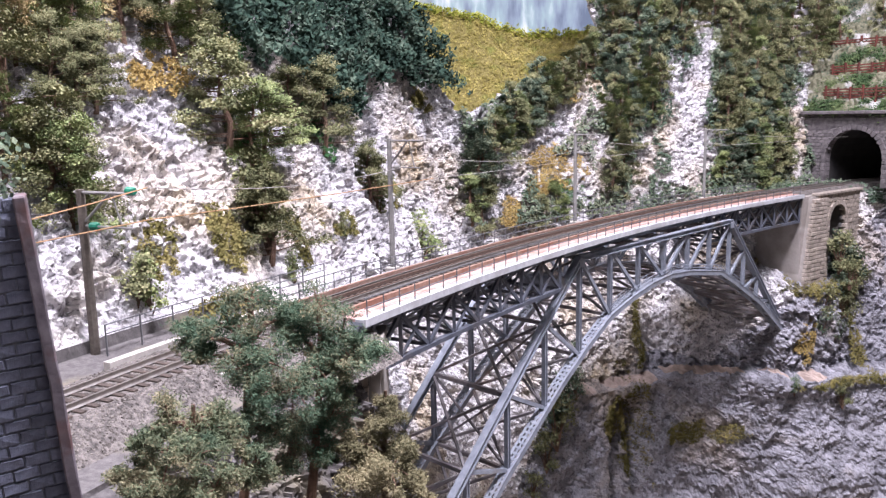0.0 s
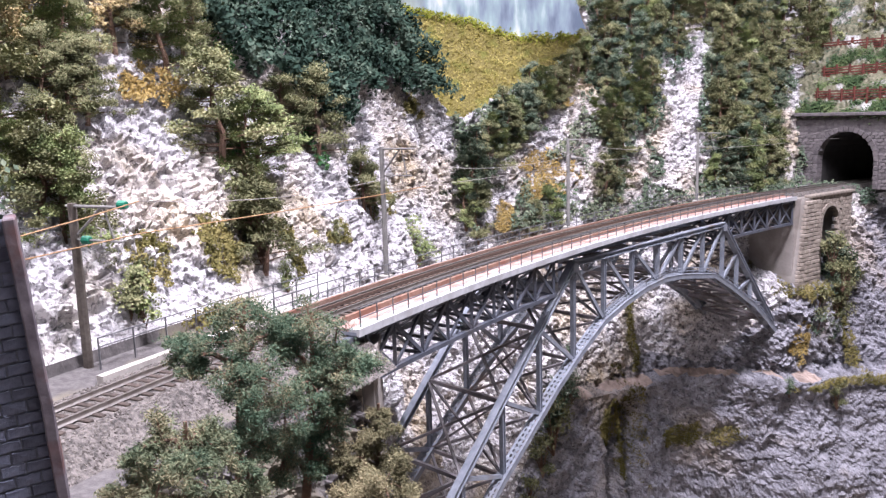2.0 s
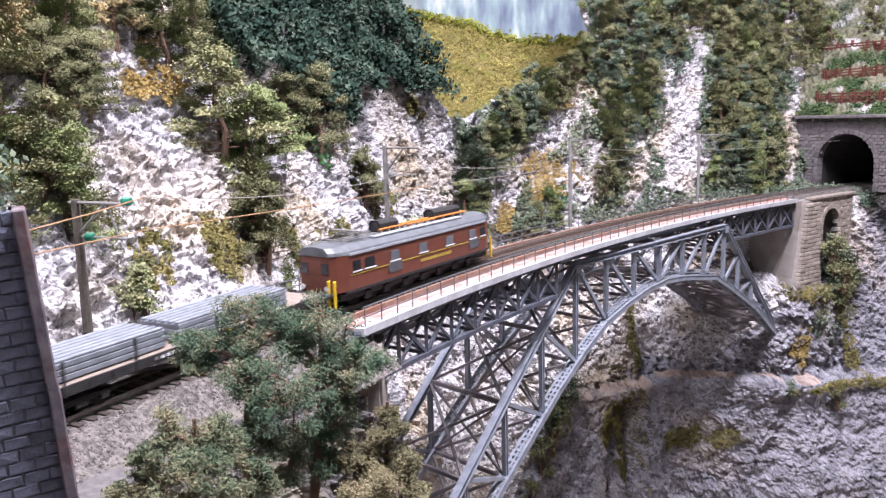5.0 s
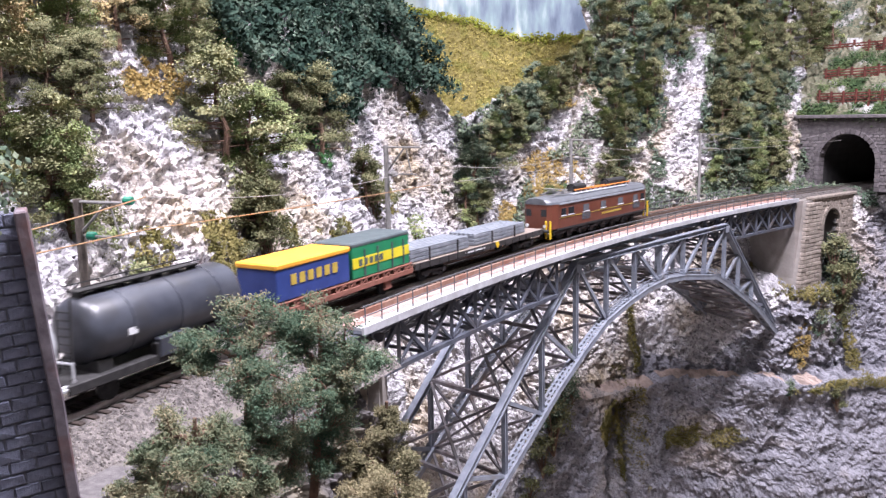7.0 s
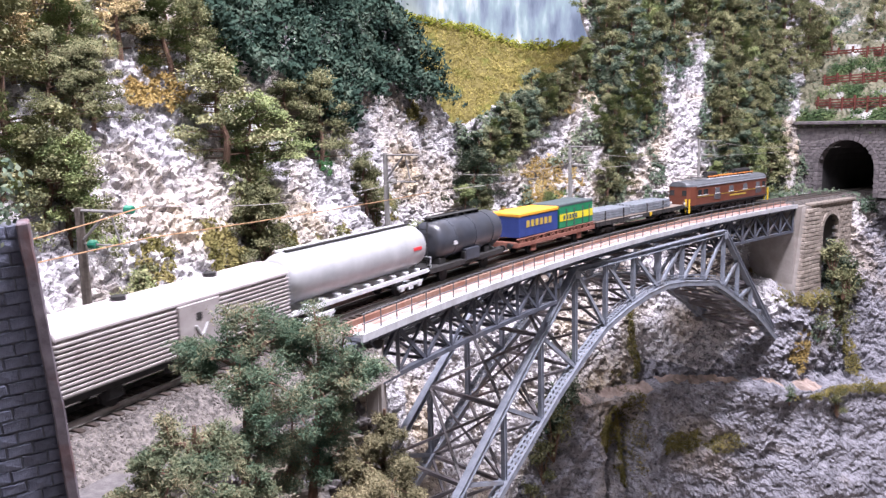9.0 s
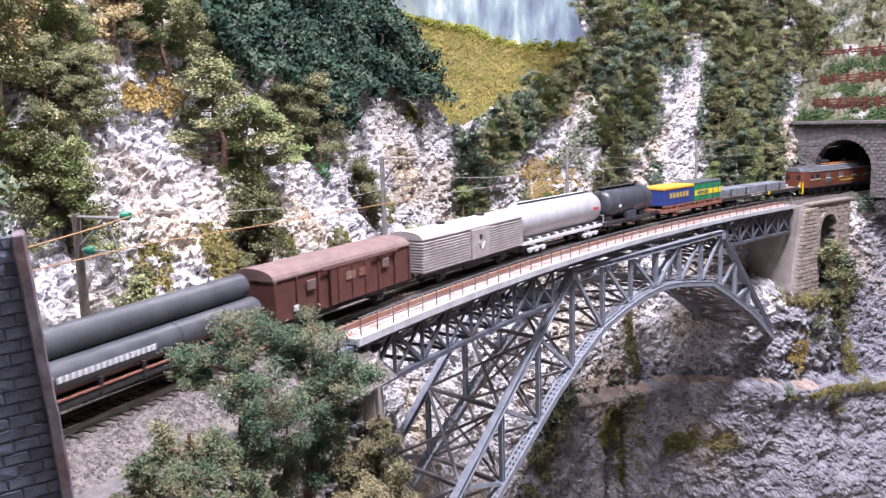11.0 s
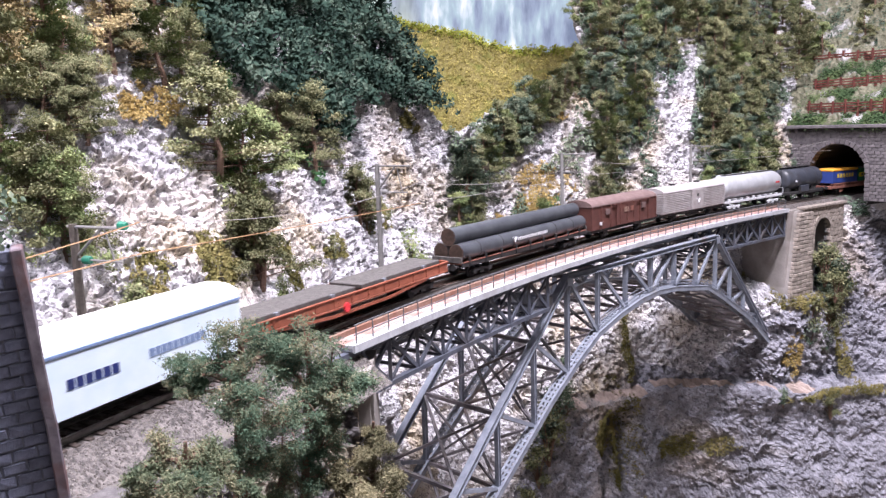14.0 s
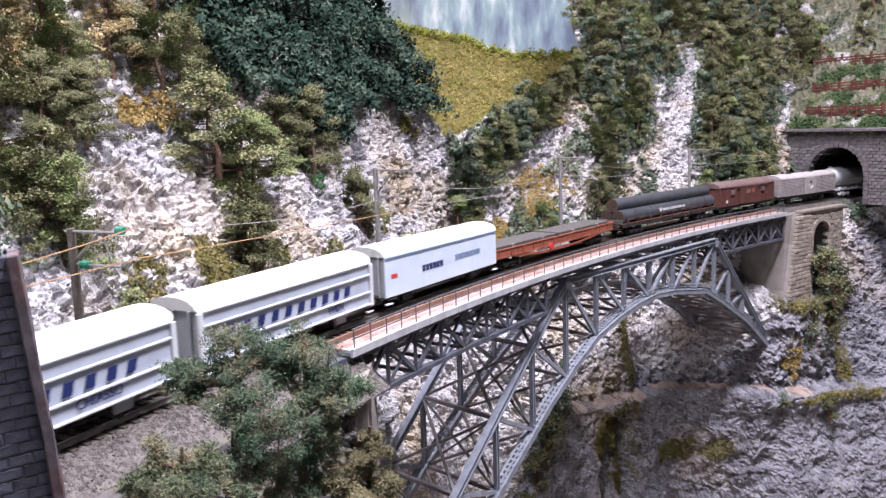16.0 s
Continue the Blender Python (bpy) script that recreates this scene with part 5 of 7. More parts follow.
def blob(sc, zc, rs, rz, f=18.0, seed=0.0):
    """A ragged patch round (sc, zc)."""
    return (sc - rs * 1.4, sc + rs * 1.4, zc - rz * 1.4, zc + rz * 1.4, lambda s, z: ((s - sc) / rs) ** 2 + ((z - zc) / rz) ** 2 < 1 + 1.5 * noise.fractal(Vector((s * f * 4, z * f * 4, seed)), 1.0, 2.0, 3))


def slope_growth(s, z):
    return z < np.interp(s, CREST_S, CREST_Z) + 0.004 and not on_streak(s, z) and noise.noise(Vector((s * 38, z * 38, 9))) > -0.30 and not (0.655 < s < 0.74 and -0.005 < z < 0.055)


cover("undergrowth", (0.575, 1.13, -0.03, 0.30, slope_growth), 6500, 0.0022, PINEBLUE, "dark green undergrowth between the conifers of the slope", "undergrowth", 61, 0.0062, 0.006, 8)
IVY_S = (0.20, 0.239, 0.283, 0.318, 0.345, 0.40, 0.47, 0.536, 0.57)
IVY_Z = (0.20, 0.150, 0.142, 0.116, 0.100, 0.142, 0.152, 0.130, 0.122)
cover("ivy", (0.20, 0.57, 0.09, 0.45, lambda s, z: z > np.interp(s, IVY_S, IVY_Z) + 0.02 * noise.noise(Vector((s * 40, z * 20, 4.0))) and z < np.interp(s, CREST_S, CREST_Z) + 0.01), 7000, 0.0027, IVY, "dense dark green ivy hanging over the cliff", "ivy", 5, 0.0085, 0.022, 9)
cover("ochre_grass", blob(0.138, 0.143, 0.03, 0.012, 18.0, 0.0), 568, 0.0011, OCHRE, "ochre dry grass growing on rock ledges", "grass", 40, 0.0024, 0.003, 6)
cover("ochre_grass", blob(0.694, 0.037, 0.034, 0.026, 18.0, 1.0), 1008, 0.0011, OCHRE, "ochre dry grass growing on rock ledges", "grass", 41, 0.0024, 0.003, 6)
cover("ochre_grass", blob(0.744, 0.135, 0.01, 0.012, 18.0, 2.0), 189, 0.0011, OCHRE, "ochre dry grass growing on rock ledges", "grass", 42, 0.0024, 0.003, 6)
cover("ochre_grass", blob(0.615, -0.018, 0.014, 0.02, 18.0, 3.0), 441, 0.0011, OCHRE, "ochre dry grass growing on rock ledges", "grass", 43, 0.0024, 0.003, 6)
cover("ochre_grass", blob(0.937, -0.205, 0.01, 0.035, 18.0, 4.0), 554, 0.0011, OCHRE, "ochre dry grass growing on rock ledges", "grass", 44, 0.0024, 0.003, 6)
cover("ochre_grass", blob(0.067, 0.166, 0.02, 0.03, 18.0, 5.0), 948, 0.0011, OCHRE, "ochre dry grass growing on rock ledges", "grass", 45, 0.0024, 0.003, 6)
cover("ochre_grass", blob(0.663, 0.014, 0.02, 0.012, 18.0, 6.0), 379, 0.0011, OCHRE, "ochre dry grass growing on rock ledges", "grass", 46, 0.0024, 0.003, 6)
cover("moss", blob(0.123, 0.033, 0.018, 0.02, 18.0, 0.0), 568, 0.0011, MOSS, "yellow-green moss on the rock", "moss", 40, 0.0024, 0.003, 6)
cover("moss", blob(0.059, 0.037, 0.018, 0.014, 18.0, 1.0), 398, 0.0011, MOSS, "yellow-green moss on the rock", "moss", 41, 0.0024, 0.003, 6)
cover("moss", blob(0.272, 0.02, 0.022, 0.012, 18.0, 2.0), 417, 0.0011, MOSS, "yellow-green moss on the rock", "moss", 42, 0.0024, 0.003, 6)
cover("moss", blob(0.925, 0.025, 0.014, 0.012, 18.0, 3.0), 264, 0.0011, MOSS, "yellow-green moss on the rock", "moss", 43, 0.0024, 0.003, 6)
cover("moss", blob(1.026, -0.221, 0.01, 0.04, 18.0, 4.0), 633, 0.0011, MOSS, "yellow-green moss on the rock", "moss", 44, 0.0024, 0.003, 6)
cover("moss", blob(0.833, -0.335, 0.04, 0.015, 18.0, 5.0), 948, 0.0011, MOSS, "yellow-green moss on the rock", "moss", 45, 0.0024, 0.003, 6)
cover("moss", blob(0.747, -0.33, 0.016, 0.09, 18.0, 6.0), 1008, 0.0011, MOSS, "yellow-green moss on the rock", "moss", 46, 0.0024, 0.003, 6)
cover("moss", blob(0.775, -0.191, 0.006, 0.05, 18.0, 7.0), 475, 0.0011, MOSS, "yellow-green moss on the rock", "moss", 47, 0.0024, 0.003, 6)
cover("moss", blob(0.72, -0.3, 0.018, 0.03, 18.0, 8.0), 852, 0.0011, MOSS, "yellow-green moss on the rock", "moss", 48, 0.0024, 0.003, 6)
cover("moss", blob(0.511, 0.126, 0.02, 0.012, 18.0, 9.0), 379, 0.0011, MOSS, "yellow-green moss on the rock", "moss", 49, 0.0024, 0.003, 6)
cover("moss", blob(0.09, 0.0, 0.03, 0.004, 18.0, 10.0), 189, 0.0011, MOSS, "yellow-green moss on the rock", "moss", 50, 0.0024, 0.003, 6)
cover("moss", blob(0.2, 0.03, 0.012, 0.03, 18.0, 11.0), 568, 0.0011, MOSS, "yellow-green moss on the rock", "moss", 51, 0.0024, 0.003, 6)
cover("moss", blob(0.4, 0.03, 0.014, 0.012, 18.0, 12.0), 264, 0.0011, MOSS, "yellow-green moss on the rock", "moss", 52, 0.0024, 0.003, 6)
cover("moss", blob(1.0, -0.262, 0.09, 0.006, 18.0, 13.0), 854, 0.0011, MOSS, "yellow-green moss on the rock", "moss", 53, 0.0024, 0.003, 6)
cover("moss", blob(0.945, -0.125, 0.045, 0.020, 18.0, 14.0), 900, 0.0012, MOSS, "olive grass on the slope round the pier foot", "grass", 54, 0.0030, 0.003, 7)
cover("green_flock", blob(0.196, 0.09, 0.01, 0.03, 18.0, 0.0), 197, 0.0011, GREENFLOCK, "fresh green ground cover on the rock", "ground cover", 40, 0.0024, 0.003, 6)
cover("green_flock", blob(0.242, 0.18, 0.012, 0.03, 18.0, 1.0), 237, 0.0011, GREENFLOCK, "fresh green ground cover on the rock", "ground cover", 41, 0.0024, 0.003, 6)
cover("green_flock", blob(0.99, -0.003, 0.09, 0.006, 18.0, 2.0), 356, 0.0011, GREENFLOCK, "fresh green ground cover on the rock", "ground cover", 42, 0.0024, 0.003, 6)
cover("green_flock", blob(0.3, 0.1, 0.01, 0.03, 18.0, 3.0), 197, 0.0011, GREENFLOCK, "fresh green ground cover on the rock", "ground cover", 43, 0.0024, 0.003, 6)
cover("green_flock", blob(0.7, 0.01, 0.02, 0.012, 18.0, 4.0), 158, 0.0011, GREENFLOCK, "fresh green ground cover on the rock", "ground cover", 44, 0.0024, 0.003, 6)


def hedge():
    rnd = random.Random(77)
    verts, faces = [], []
    for i in range(9000):
        u, v = rnd.random(), rnd.random()
        top = float(crest_z(-0.34 + 0.74 * u))
        flakes(verts, faces, (-0.34 + 0.74 * u, 1.256 + 0.30 * v + 0.05 * math.sin(u * 5), 0.024 + (top - 0.02) * v), 0.006, 5, 0.0020, rnd)
    tagged(new("meadow_grass", mesh_of("meadow_grass", verts, faces, MEADOWTUFT)), "yellow-green tufts of grass on the meadow", "grass", kind="stuff")
    verts, faces = [], []
    for i in range(520):
        mu_ = rnd.random()
        z = float(crest_z(-0.34 + 0.74 * mu_))
        flakes(verts, faces, (-0.34 + 0.74 * mu_, 1.555 + 0.05 * math.sin(mu_ * 5) + rnd.uniform(-0.01, 0.01), z + rnd.uniform(-0.008, 0.005)), 0.009, 14, 0.003, rnd)
    tagged(new("hedge", mesh_of("hedge", verts, faces, HEDGE)), "bright yellow-green hedge along the meadow crest", "hedge", kind="stuff")


hedge()


# ---- the train ----
LOCO = surface("loco_brown", (0.115, 0.036, 0.022), (0.155, 0.050, 0.030), 120, rough=0.45, bump=0.1, c3=(0.13, 0.045, 0.03), scale3=35, depth=0.0003)
LOCOROOF = surface("loco_roof_grey", (0.085, 0.09, 0.10), (0.13, 0.14, 0.155), 150, rough=0.45, bump=0.15, depth=0.0003)
SILVERLINE = surface("roof_line_silver", (0.26, 0.28, 0.31), (0.34, 0.36, 0.39), 200, rough=0.4, bump=0.0)
BLACK = surface("running_gear_black", (0.012, 0.012, 0.013), (0.035, 0.033, 0.033), 300, rough=0.7, bump=0.2)
DARKGLASS = surface("dark_window", (0.02, 0.022, 0.025), (0.03, 0.032, 0.035), 100, rough=0.12, bump=0.0)
PALEGLASS = surface("grey_window", (0.11, 0.115, 0.13), (0.16, 0.165, 0.18), 100, rough=0.25, bump=0.0)
ORANGEPIPE = surface("orange_roof_line", (0.55, 0.17, 0.03), (0.66, 0.23, 0.05), 200, rough=0.5, bump=0.0)
YELLOW = surface("yellow_paint", (0.62, 0.42, 0.02), (0.72, 0.50, 0.03), 200, rough=0.5, bump=0.0)
GOLD = surface("yellow_lettering", (0.42, 0.30, 0.05), (0.52, 0.38, 0.07), 200, rough=0.6, bump=0.0)
TARP = surface("orange_tarpaulin", (0.74, 0.34, 0.03), (0.82, 0.41, 0.05), 60, rough=0.6, bump=0.2)
BLUE = surface("blue_tarpaulin", (0.022, 0.045, 0.19), (0.032, 0.060, 0.24), 90, rough=0.5, bump=0.2)
GREEN = surface("green_container", (0.01, 0.17, 0.075), (0.018, 0.23, 0.10), 90, rough=0.45, bump=0.1)
CONTYEL = surface("yellow_band", (0.62, 0.55, 0.02), (0.72, 0.64, 0.04), 120, rough=0.5, bump=0.0)
CONTROOF = surface("slate_container_roof", (0.055, 0.075, 0.080), (0.085, 0.105, 0.11), 120, rough=0.6, bump=0.2)
WAGONRUST = surface("rust_brown_frame", (0.17, 0.065, 0.045), (0.26, 0.11, 0.08), 250, rough=0.8, bump=0.4)
TANKGREY = surface("dark_tank_grey", (0.038, 0.042, 0.055), (0.072, 0.078, 0.095), 40, rough=0.36, bump=0.1, c3=(0.045, 0.047, 0.055), scale3=55)
SILVER = surface("silver_tank", (0.40, 0.41, 0.43), (0.52, 0.53, 0.55), 60, rough=0.42, bump=0.05, metal=0.25)
SILVERTOP = surface("pale_frame", (0.50, 0.51, 0.53), (0.62, 0.63, 0.65), 200, rough=0.6, bump=0.2)
RIBBED = surface("silver_ribbed_wall", (0.30, 0.27, 0.265), (0.40, 0.37, 0.365), 160, rough=0.6, bump=0.2, c3=(0.30, 0.27, 0.26), scale3=50)
RIBROOF = surface("pale_dusty_roof", (0.36, 0.325, 0.33), (0.47, 0.43, 0.435), 70, rough=0.8, bump=0.2)
BOXBROWN = surface("brown_wagon", (0.075, 0.027, 0.022), (0.11, 0.040, 0.031), 180, rough=0.65, bump=0.2, c3=(0.11, 0.04, 0.03), scale3=60)
BOXROOF = surface("dusty_mauve_roof", (0.125, 0.080, 0.075), (0.18, 0.12, 0.112), 120, rough=0.75, bump=0.2)
PIPE = surface("black_pipe", (0.045, 0.047, 0.056), (0.075, 0.080, 0.09), 90, rough=0.3, bump=0.1)
WHITE = surface("white_wagon", (0.62, 0.66, 0.71), (0.70, 0.74, 0.78), 60, rough=0.5, bump=0.05, c3=(0.70, 0.72, 0.76), scale3=30)
PALEBLUE = surface("pale_blue_wall", (0.62, 0.74, 0.86), (0.70, 0.80, 0.90), 60, rough=0.5, bump=0.05)
WHITEROOF = surface("white_roof", (0.70, 0.70, 0.68), (0.78, 0.78, 0.76), 50, rough=0.6, bump=0.1)
PALEGREY = surface("light_grey_wall", (0.42, 0.47, 0.56), (0.50, 0.55, 0.64), 90, rough=0.5, bump=0.05)
ENDGREY = surface("grey_wagon_end", (0.34, 0.36, 0.38), (0.42, 0.44, 0.46), 90, rough=0.6, bump=0.1)
NAVY = surface("navy_lettering", (0.010, 0.020, 0.10), (0.015, 0.028, 0.14), 200, rough=0.6, bump=0.0)
MIDBLUE = surface("blue_lettering", (0.14, 0.20, 0.34), (0.18, 0.25, 0.40), 200, rough=0.6, bump=0.0)
REDSIGN = surface("red_sign", (0.60, 0.03, 0.04), (0.70, 0.04, 0.05), 200, rough=0.6, bump=0.0)
ORANGEWAGON = surface("orange_brown_wagon", (0.22, 0.062, 0.035), (0.31, 0.095, 0.052), 150, rough=0.65, bump=0.2, c3=(0.22, 0.06, 0.03), scale3=60)
LOAD = surface("dark_load_cover", (0.060, 0.055, 0.052), (0.11, 0.10, 0.095), 300, rough=0.85, bump=0.4)
PLATE = surface("stacked_slabs", (0.14, 0.155, 0.18), (0.22, 0.24, 0.27), 150, rough=0.6, bump=0.2)
FLOORWOOD = surface("wagon_floor_wood", (0.17, 0.135, 0.115), (0.26, 0.21, 0.18), 200, rough=0.8, bump=0.2)
PALEMARK = surface("pale_marking", (0.60, 0.61, 0.63), (0.70, 0.71, 0.73), 200, rough=0.6, bump=0.0)

SPEED = 0.1471  # metres a second along the track
TRAIN = []  # each wagon with its place on the track at nine seconds


def wagon(name, s9, label, category):
    w = empty(name)
    tagged(w, label, category, "goods train")
    TRAIN.append((w, s9))
    return w


def wheelset(parent, x, r=0.0054, mat=None):
    for y in (-0.0083, 0.0083):
        bm = bmesh.new()
        tube(bm, [(x, y - 0.0012, r), (x, y + 0.0012, r)], r, 16)
        tube(bm, [(x, y * 1.18, r), (x, y * 1.02, r)], r * 0.45, 10)
        part("wheel", bm, mat or BLACK, parent)
    part("axle", tube(bmesh.new(), [(x, -0.009, r), (x, 0.009, r)], 0.001, 6), BLACK, parent)


def bogie(parent, x, mat, wb=0.022):
    for dx in (-wb / 2, wb / 2):
        wheelset(parent, x + dx)
    bm = bmesh.new()
    for y in (-0.0118, 0.0118):
        box(bm, (x, y, 0.0062), (wb + 0.009, 0.0016, 0.0026), 0.0004)
        for dx in (-wb / 2, wb / 2):
            box(bm, (x + dx, y * 1.02, 0.0054), (0.0046, 0.0024, 0.0044), 0.0006)
        for k in range(5):
            tube(bm, [(x - 0.003, y, 0.0035 + k * 0.0009), (x + 0.003, y, 0.0035 + k * 0.0009)], 0.0009, 6)
    box(bm, (x, 0, 0.0070), (0.006, 0.022, 0.003))
    part("bogie_frame", bm, mat, parent)


def buffers(parent, half, z=0.0118, mat=None):
    for sx in (-1, 1):
        for y in (-0.0100, 0.0100):
            bm = bmesh.new()
            tube(bm, [(sx * (half - 0.0005), y, z), (sx * (half + 0.0055), y, z)], 0.0011, 8)
            tube(bm, [(sx * (half + 0.0052), y, z), (sx * (half + 0.0064), y, z)], 0.0026, 12)
            part("buffer", bm, mat or BLACK, parent)
        part("coupling", boxed((sx * (half + 0.006), 0, 0.0095), (0.014, 0.004, 0.003), 0.0005), BLACK, parent)


def arched(half, w, z0, z1, crown, bevel=0.0, n=9):
    """A wagon body with a curved roof line, as (y, z) pairs drawn from end to end."""
    prof = [(-w / 2, z0), (w / 2, z0), (w / 2, z1)]
    prof += [(w / 2 * math.cos(a), z1 + crown * math.sin(a)) for a in np.linspace(0.15, math.pi - 0.15, n)]
    prof += [(-w / 2, z1)]
    return extruded(prof, half)


def extruded(prof, half, round_end=0.0):
    bm = bmesh.new()
    xs = (-half, half) if not round_end else (-half, -half + round_end * 0.3, -half + round_end, half - round_end, half - round_end * 0.3, half)
    ks = (1, 1) if not round_end else (0.66, 0.86, 1, 1, 0.86, 0.66)
    rows = [[bm.verts.new((x, y * k, z)) for y, z in prof] for x, k in zip(xs, ks)]
    m = len(prof)
    for r0, r1 in zip(rows, rows[1:]):
        for j in range(m):
            bm.faces.new((r0[j], r1[j], r1[(j + 1) % m], r0[(j + 1) % m]))
    bm.faces.new(rows[0][::-1])
    bm.faces.new(rows[-1])
    bmesh.ops.recalc_face_normals(bm, faces=bm.faces)
    return bm


def letter_bars(parent, x0, y, z, n, w, h, gap, mat, name="lettering", slope=0.0):
    """A row of plain strokes the size of the lettering."""
    bm = bmesh.new()
    for i in range(n):
        lean = Matrix.Identity(4)
        lean[0][2] = slope
        box(bm, (0, 0, 0), (w * 0.86, 0.0003, h), 0.0, Matrix.Translation((x0 + i * (w + gap), y, z)) @ lean)
    return part(name, bm, mat, parent)


def words(parent, text, x, y, z, size, mat, facing=-1):
    cu = bpy.data.curves.new("lettering", "FONT")
    cu.body, cu.size, cu.align_x, cu.align_y, cu.extrude = text, size, "CENTER", "CENTER", 0.0001
    tmp = new("lettering_source", cu)
    me = bpy.data.meshes.new_from_object(tmp.evaluated_get(bpy.context.evaluated_depsgraph_get()))
    bpy.data.objects.remove(tmp)
    me.materials.append(mat)
    ob = new("lettering", me)
    ob.parent = parent
    ob.matrix_basis = pose(x, y, z, 90, 0, 0)
    return ob


def shorten(w, k):
    """Draws a wagon's long parts together along its length; short parts keep their shape and move with them."""
    for ob in w.children_recursive:
        xs = [v.co.x for v in ob.data.vertices]
        mid = (min(xs) + max(xs)) / 2
        for v in ob.data.vertices:
            v.co.x = v.co.x * k if max(xs) - min(xs) > 0.02 else v.co.x + (k - 1) * mid


def locomotive():
    w = wagon("locomotive", 0.7995, "chestnut-brown electric locomotive with grey roof and orange roof lines", "locomotive")
    H, L = 0.0330, 0.110
    wd = 0.0335
    part("body", extruded([(-wd / 2, 0.0120), (wd / 2, 0.0120), (wd / 2, H + 0.001), (-wd / 2, H + 0.001)], L, 0.012), LOCO, w)
    part("roof", extruded([(-wd / 2 - 0.0003, H + 0.0012), (wd / 2 + 0.0003, H + 0.0012), (wd / 2 - 0.0005, H + 0.0032), (wd / 2 - 0.005, H + 0.0060), (0, H + 0.0068), (-wd / 2 + 0.005, H + 0.0060), (-wd / 2 + 0.0005, H + 0.0032)], L + 0.0006, 0.014), LOCOROOF, w, "curved grey roof")
    for sy in (-1, 1):
        part("gutter", boxed((0, sy * (wd / 2 + 0.0004), H + 0.0012), (2 * L - 0.028, 0.0008, 0.0014)), SILVERLINE, w, "silver gutter line")
        part("roof_panel", boxed((0.004, sy * 0.0090, H + 0.0070), (0.125, 0.0050, 0.0012), 0.0003, None), SILVERLINE if sy < 0 else LOCOROOF, w)
        y = sy * (wd / 2 + 0.0002)
        for x, mat in ((-0.088, DARKGLASS), (-0.073, DARKGLASS), (-0.042, PALEGLASS), (-0.004, PALEGLASS), (0.036, PALEGLASS), (0.074, PALEGLASS), (0.092, DARKGLASS)):
            win = part("window", boxed((x, y, 0.0268), (0.0098 if abs(x) < 0.08 else 0.0075, 0.0005, 0.0062), 0.0001), mat, w)
            part("sill", boxed((x, y + sy * 0.0003, 0.0232), (0.0115 if abs(x) < 0.08 else 0.009, 0.0006, 0.0008)), PALEMARK, win, "pale window sill")
        for x in (-0.042, 0.076):
            grille = bmesh.new()
            for k in range(5):
                box(grille, (x, y, 0.0165 + k * 0.0013), (0.0150, 0.0006, 0.0008))
            part("grille", grille, PALEGLASS, w, "grey louvred grille")
        part("waist_line", boxed((0, y, 0.0215), (2 * L - 0.03, 0.0003, 0.0005)), GOLD, w)
        letter_bars(w, -0.006, y, 0.0180, 14, 0.0024, 0.0020, 0.0009, GOLD)
        part("side_sill", boxed((0, sy * (wd / 2 - 0.0006), 0.0116), (2 * L - 0.02, 0.0016, 0.0016)), BLACK, w)
    for sx in (-1, 1):
        for y in (-0.008, 0.008):
            part("front_window", boxed((sx * (L + 0.0002), y, 0.0268), (0.0005, 0.0055, 0.0062)), DARKGLASS, w)
        for y in (-0.0095, 0.0095):
            lamp = bmesh.new()
            tube(lamp, [(sx * L, y, 0.0150), (sx * (L + 0.0014), y, 0.0150)], 0.0016, 10)
            part("headlight", lamp, PALEMARK, w, "round pale headlight")
        for y in (-0.0150, -0.0105):
            part("handrail", boxed((sx * (L - 0.004 + 0.0045), y, 0.0118), (0.0017, 0.0017, 0.0165), 0.0004), YELLOW, w, "yellow handrail")
        part("end_platform", boxed((sx * (L + 0.002), 0, 0.0110), (0.006, 0.028, 0.0022), 0.0005), BLACK, w)
    for x in (-0.082, -0.062, -0.036, -0.012, 0.012, 0.036, 0.062, 0.082):
        wheelset(w, x, 0.0056 if abs(x) > 0.08 else 0.0072)
    frame_bm = bmesh.new()
    for y in (-0.0125, 0.0125):
        box(frame_bm, (0, y, 0.0082), (0.205, 0.002, 0.0046), 0.0005)
        for x in (-0.072, -0.049, -0.024, 0.0, 0.024, 0.049, 0.072):
            box(frame_bm, (x, y * 1.05, 0.0060), (0.0075, 0.0026, 0.0052), 0.0006)
    box(frame_bm, (0, 0, 0.0095), (0.20, 0.024, 0.004))
    part("running_gear", frame_bm, BLACK, w)
    # roof gear
    for x0, x1, y in ((0.040, 0.084, 0.0030), (-0.036, -0.010, 0.0030)):
        box_bm = bmesh.new()
        tube(box_bm, [(x0, y, H + 0.0098), (x0 + 0.002, y, H + 0.0098), (x1 - 0.002, y, H + 0.0098), (x1, y, H + 0.0098)], [0.0030, 0.0042, 0.0042, 0.0030], 10)
        housing = part("resistor_cover", box_bm, BLACK, w, "dark ribbed resistor cover")
        for k in range(int((x1 - x0) / 0.003)):
            part("rib", boxed((x0 + 0.002 + k * 0.003, y, H + 0.0098), (0.0007, 0.0092, 0.0092), 0.002), BLACK, housing)
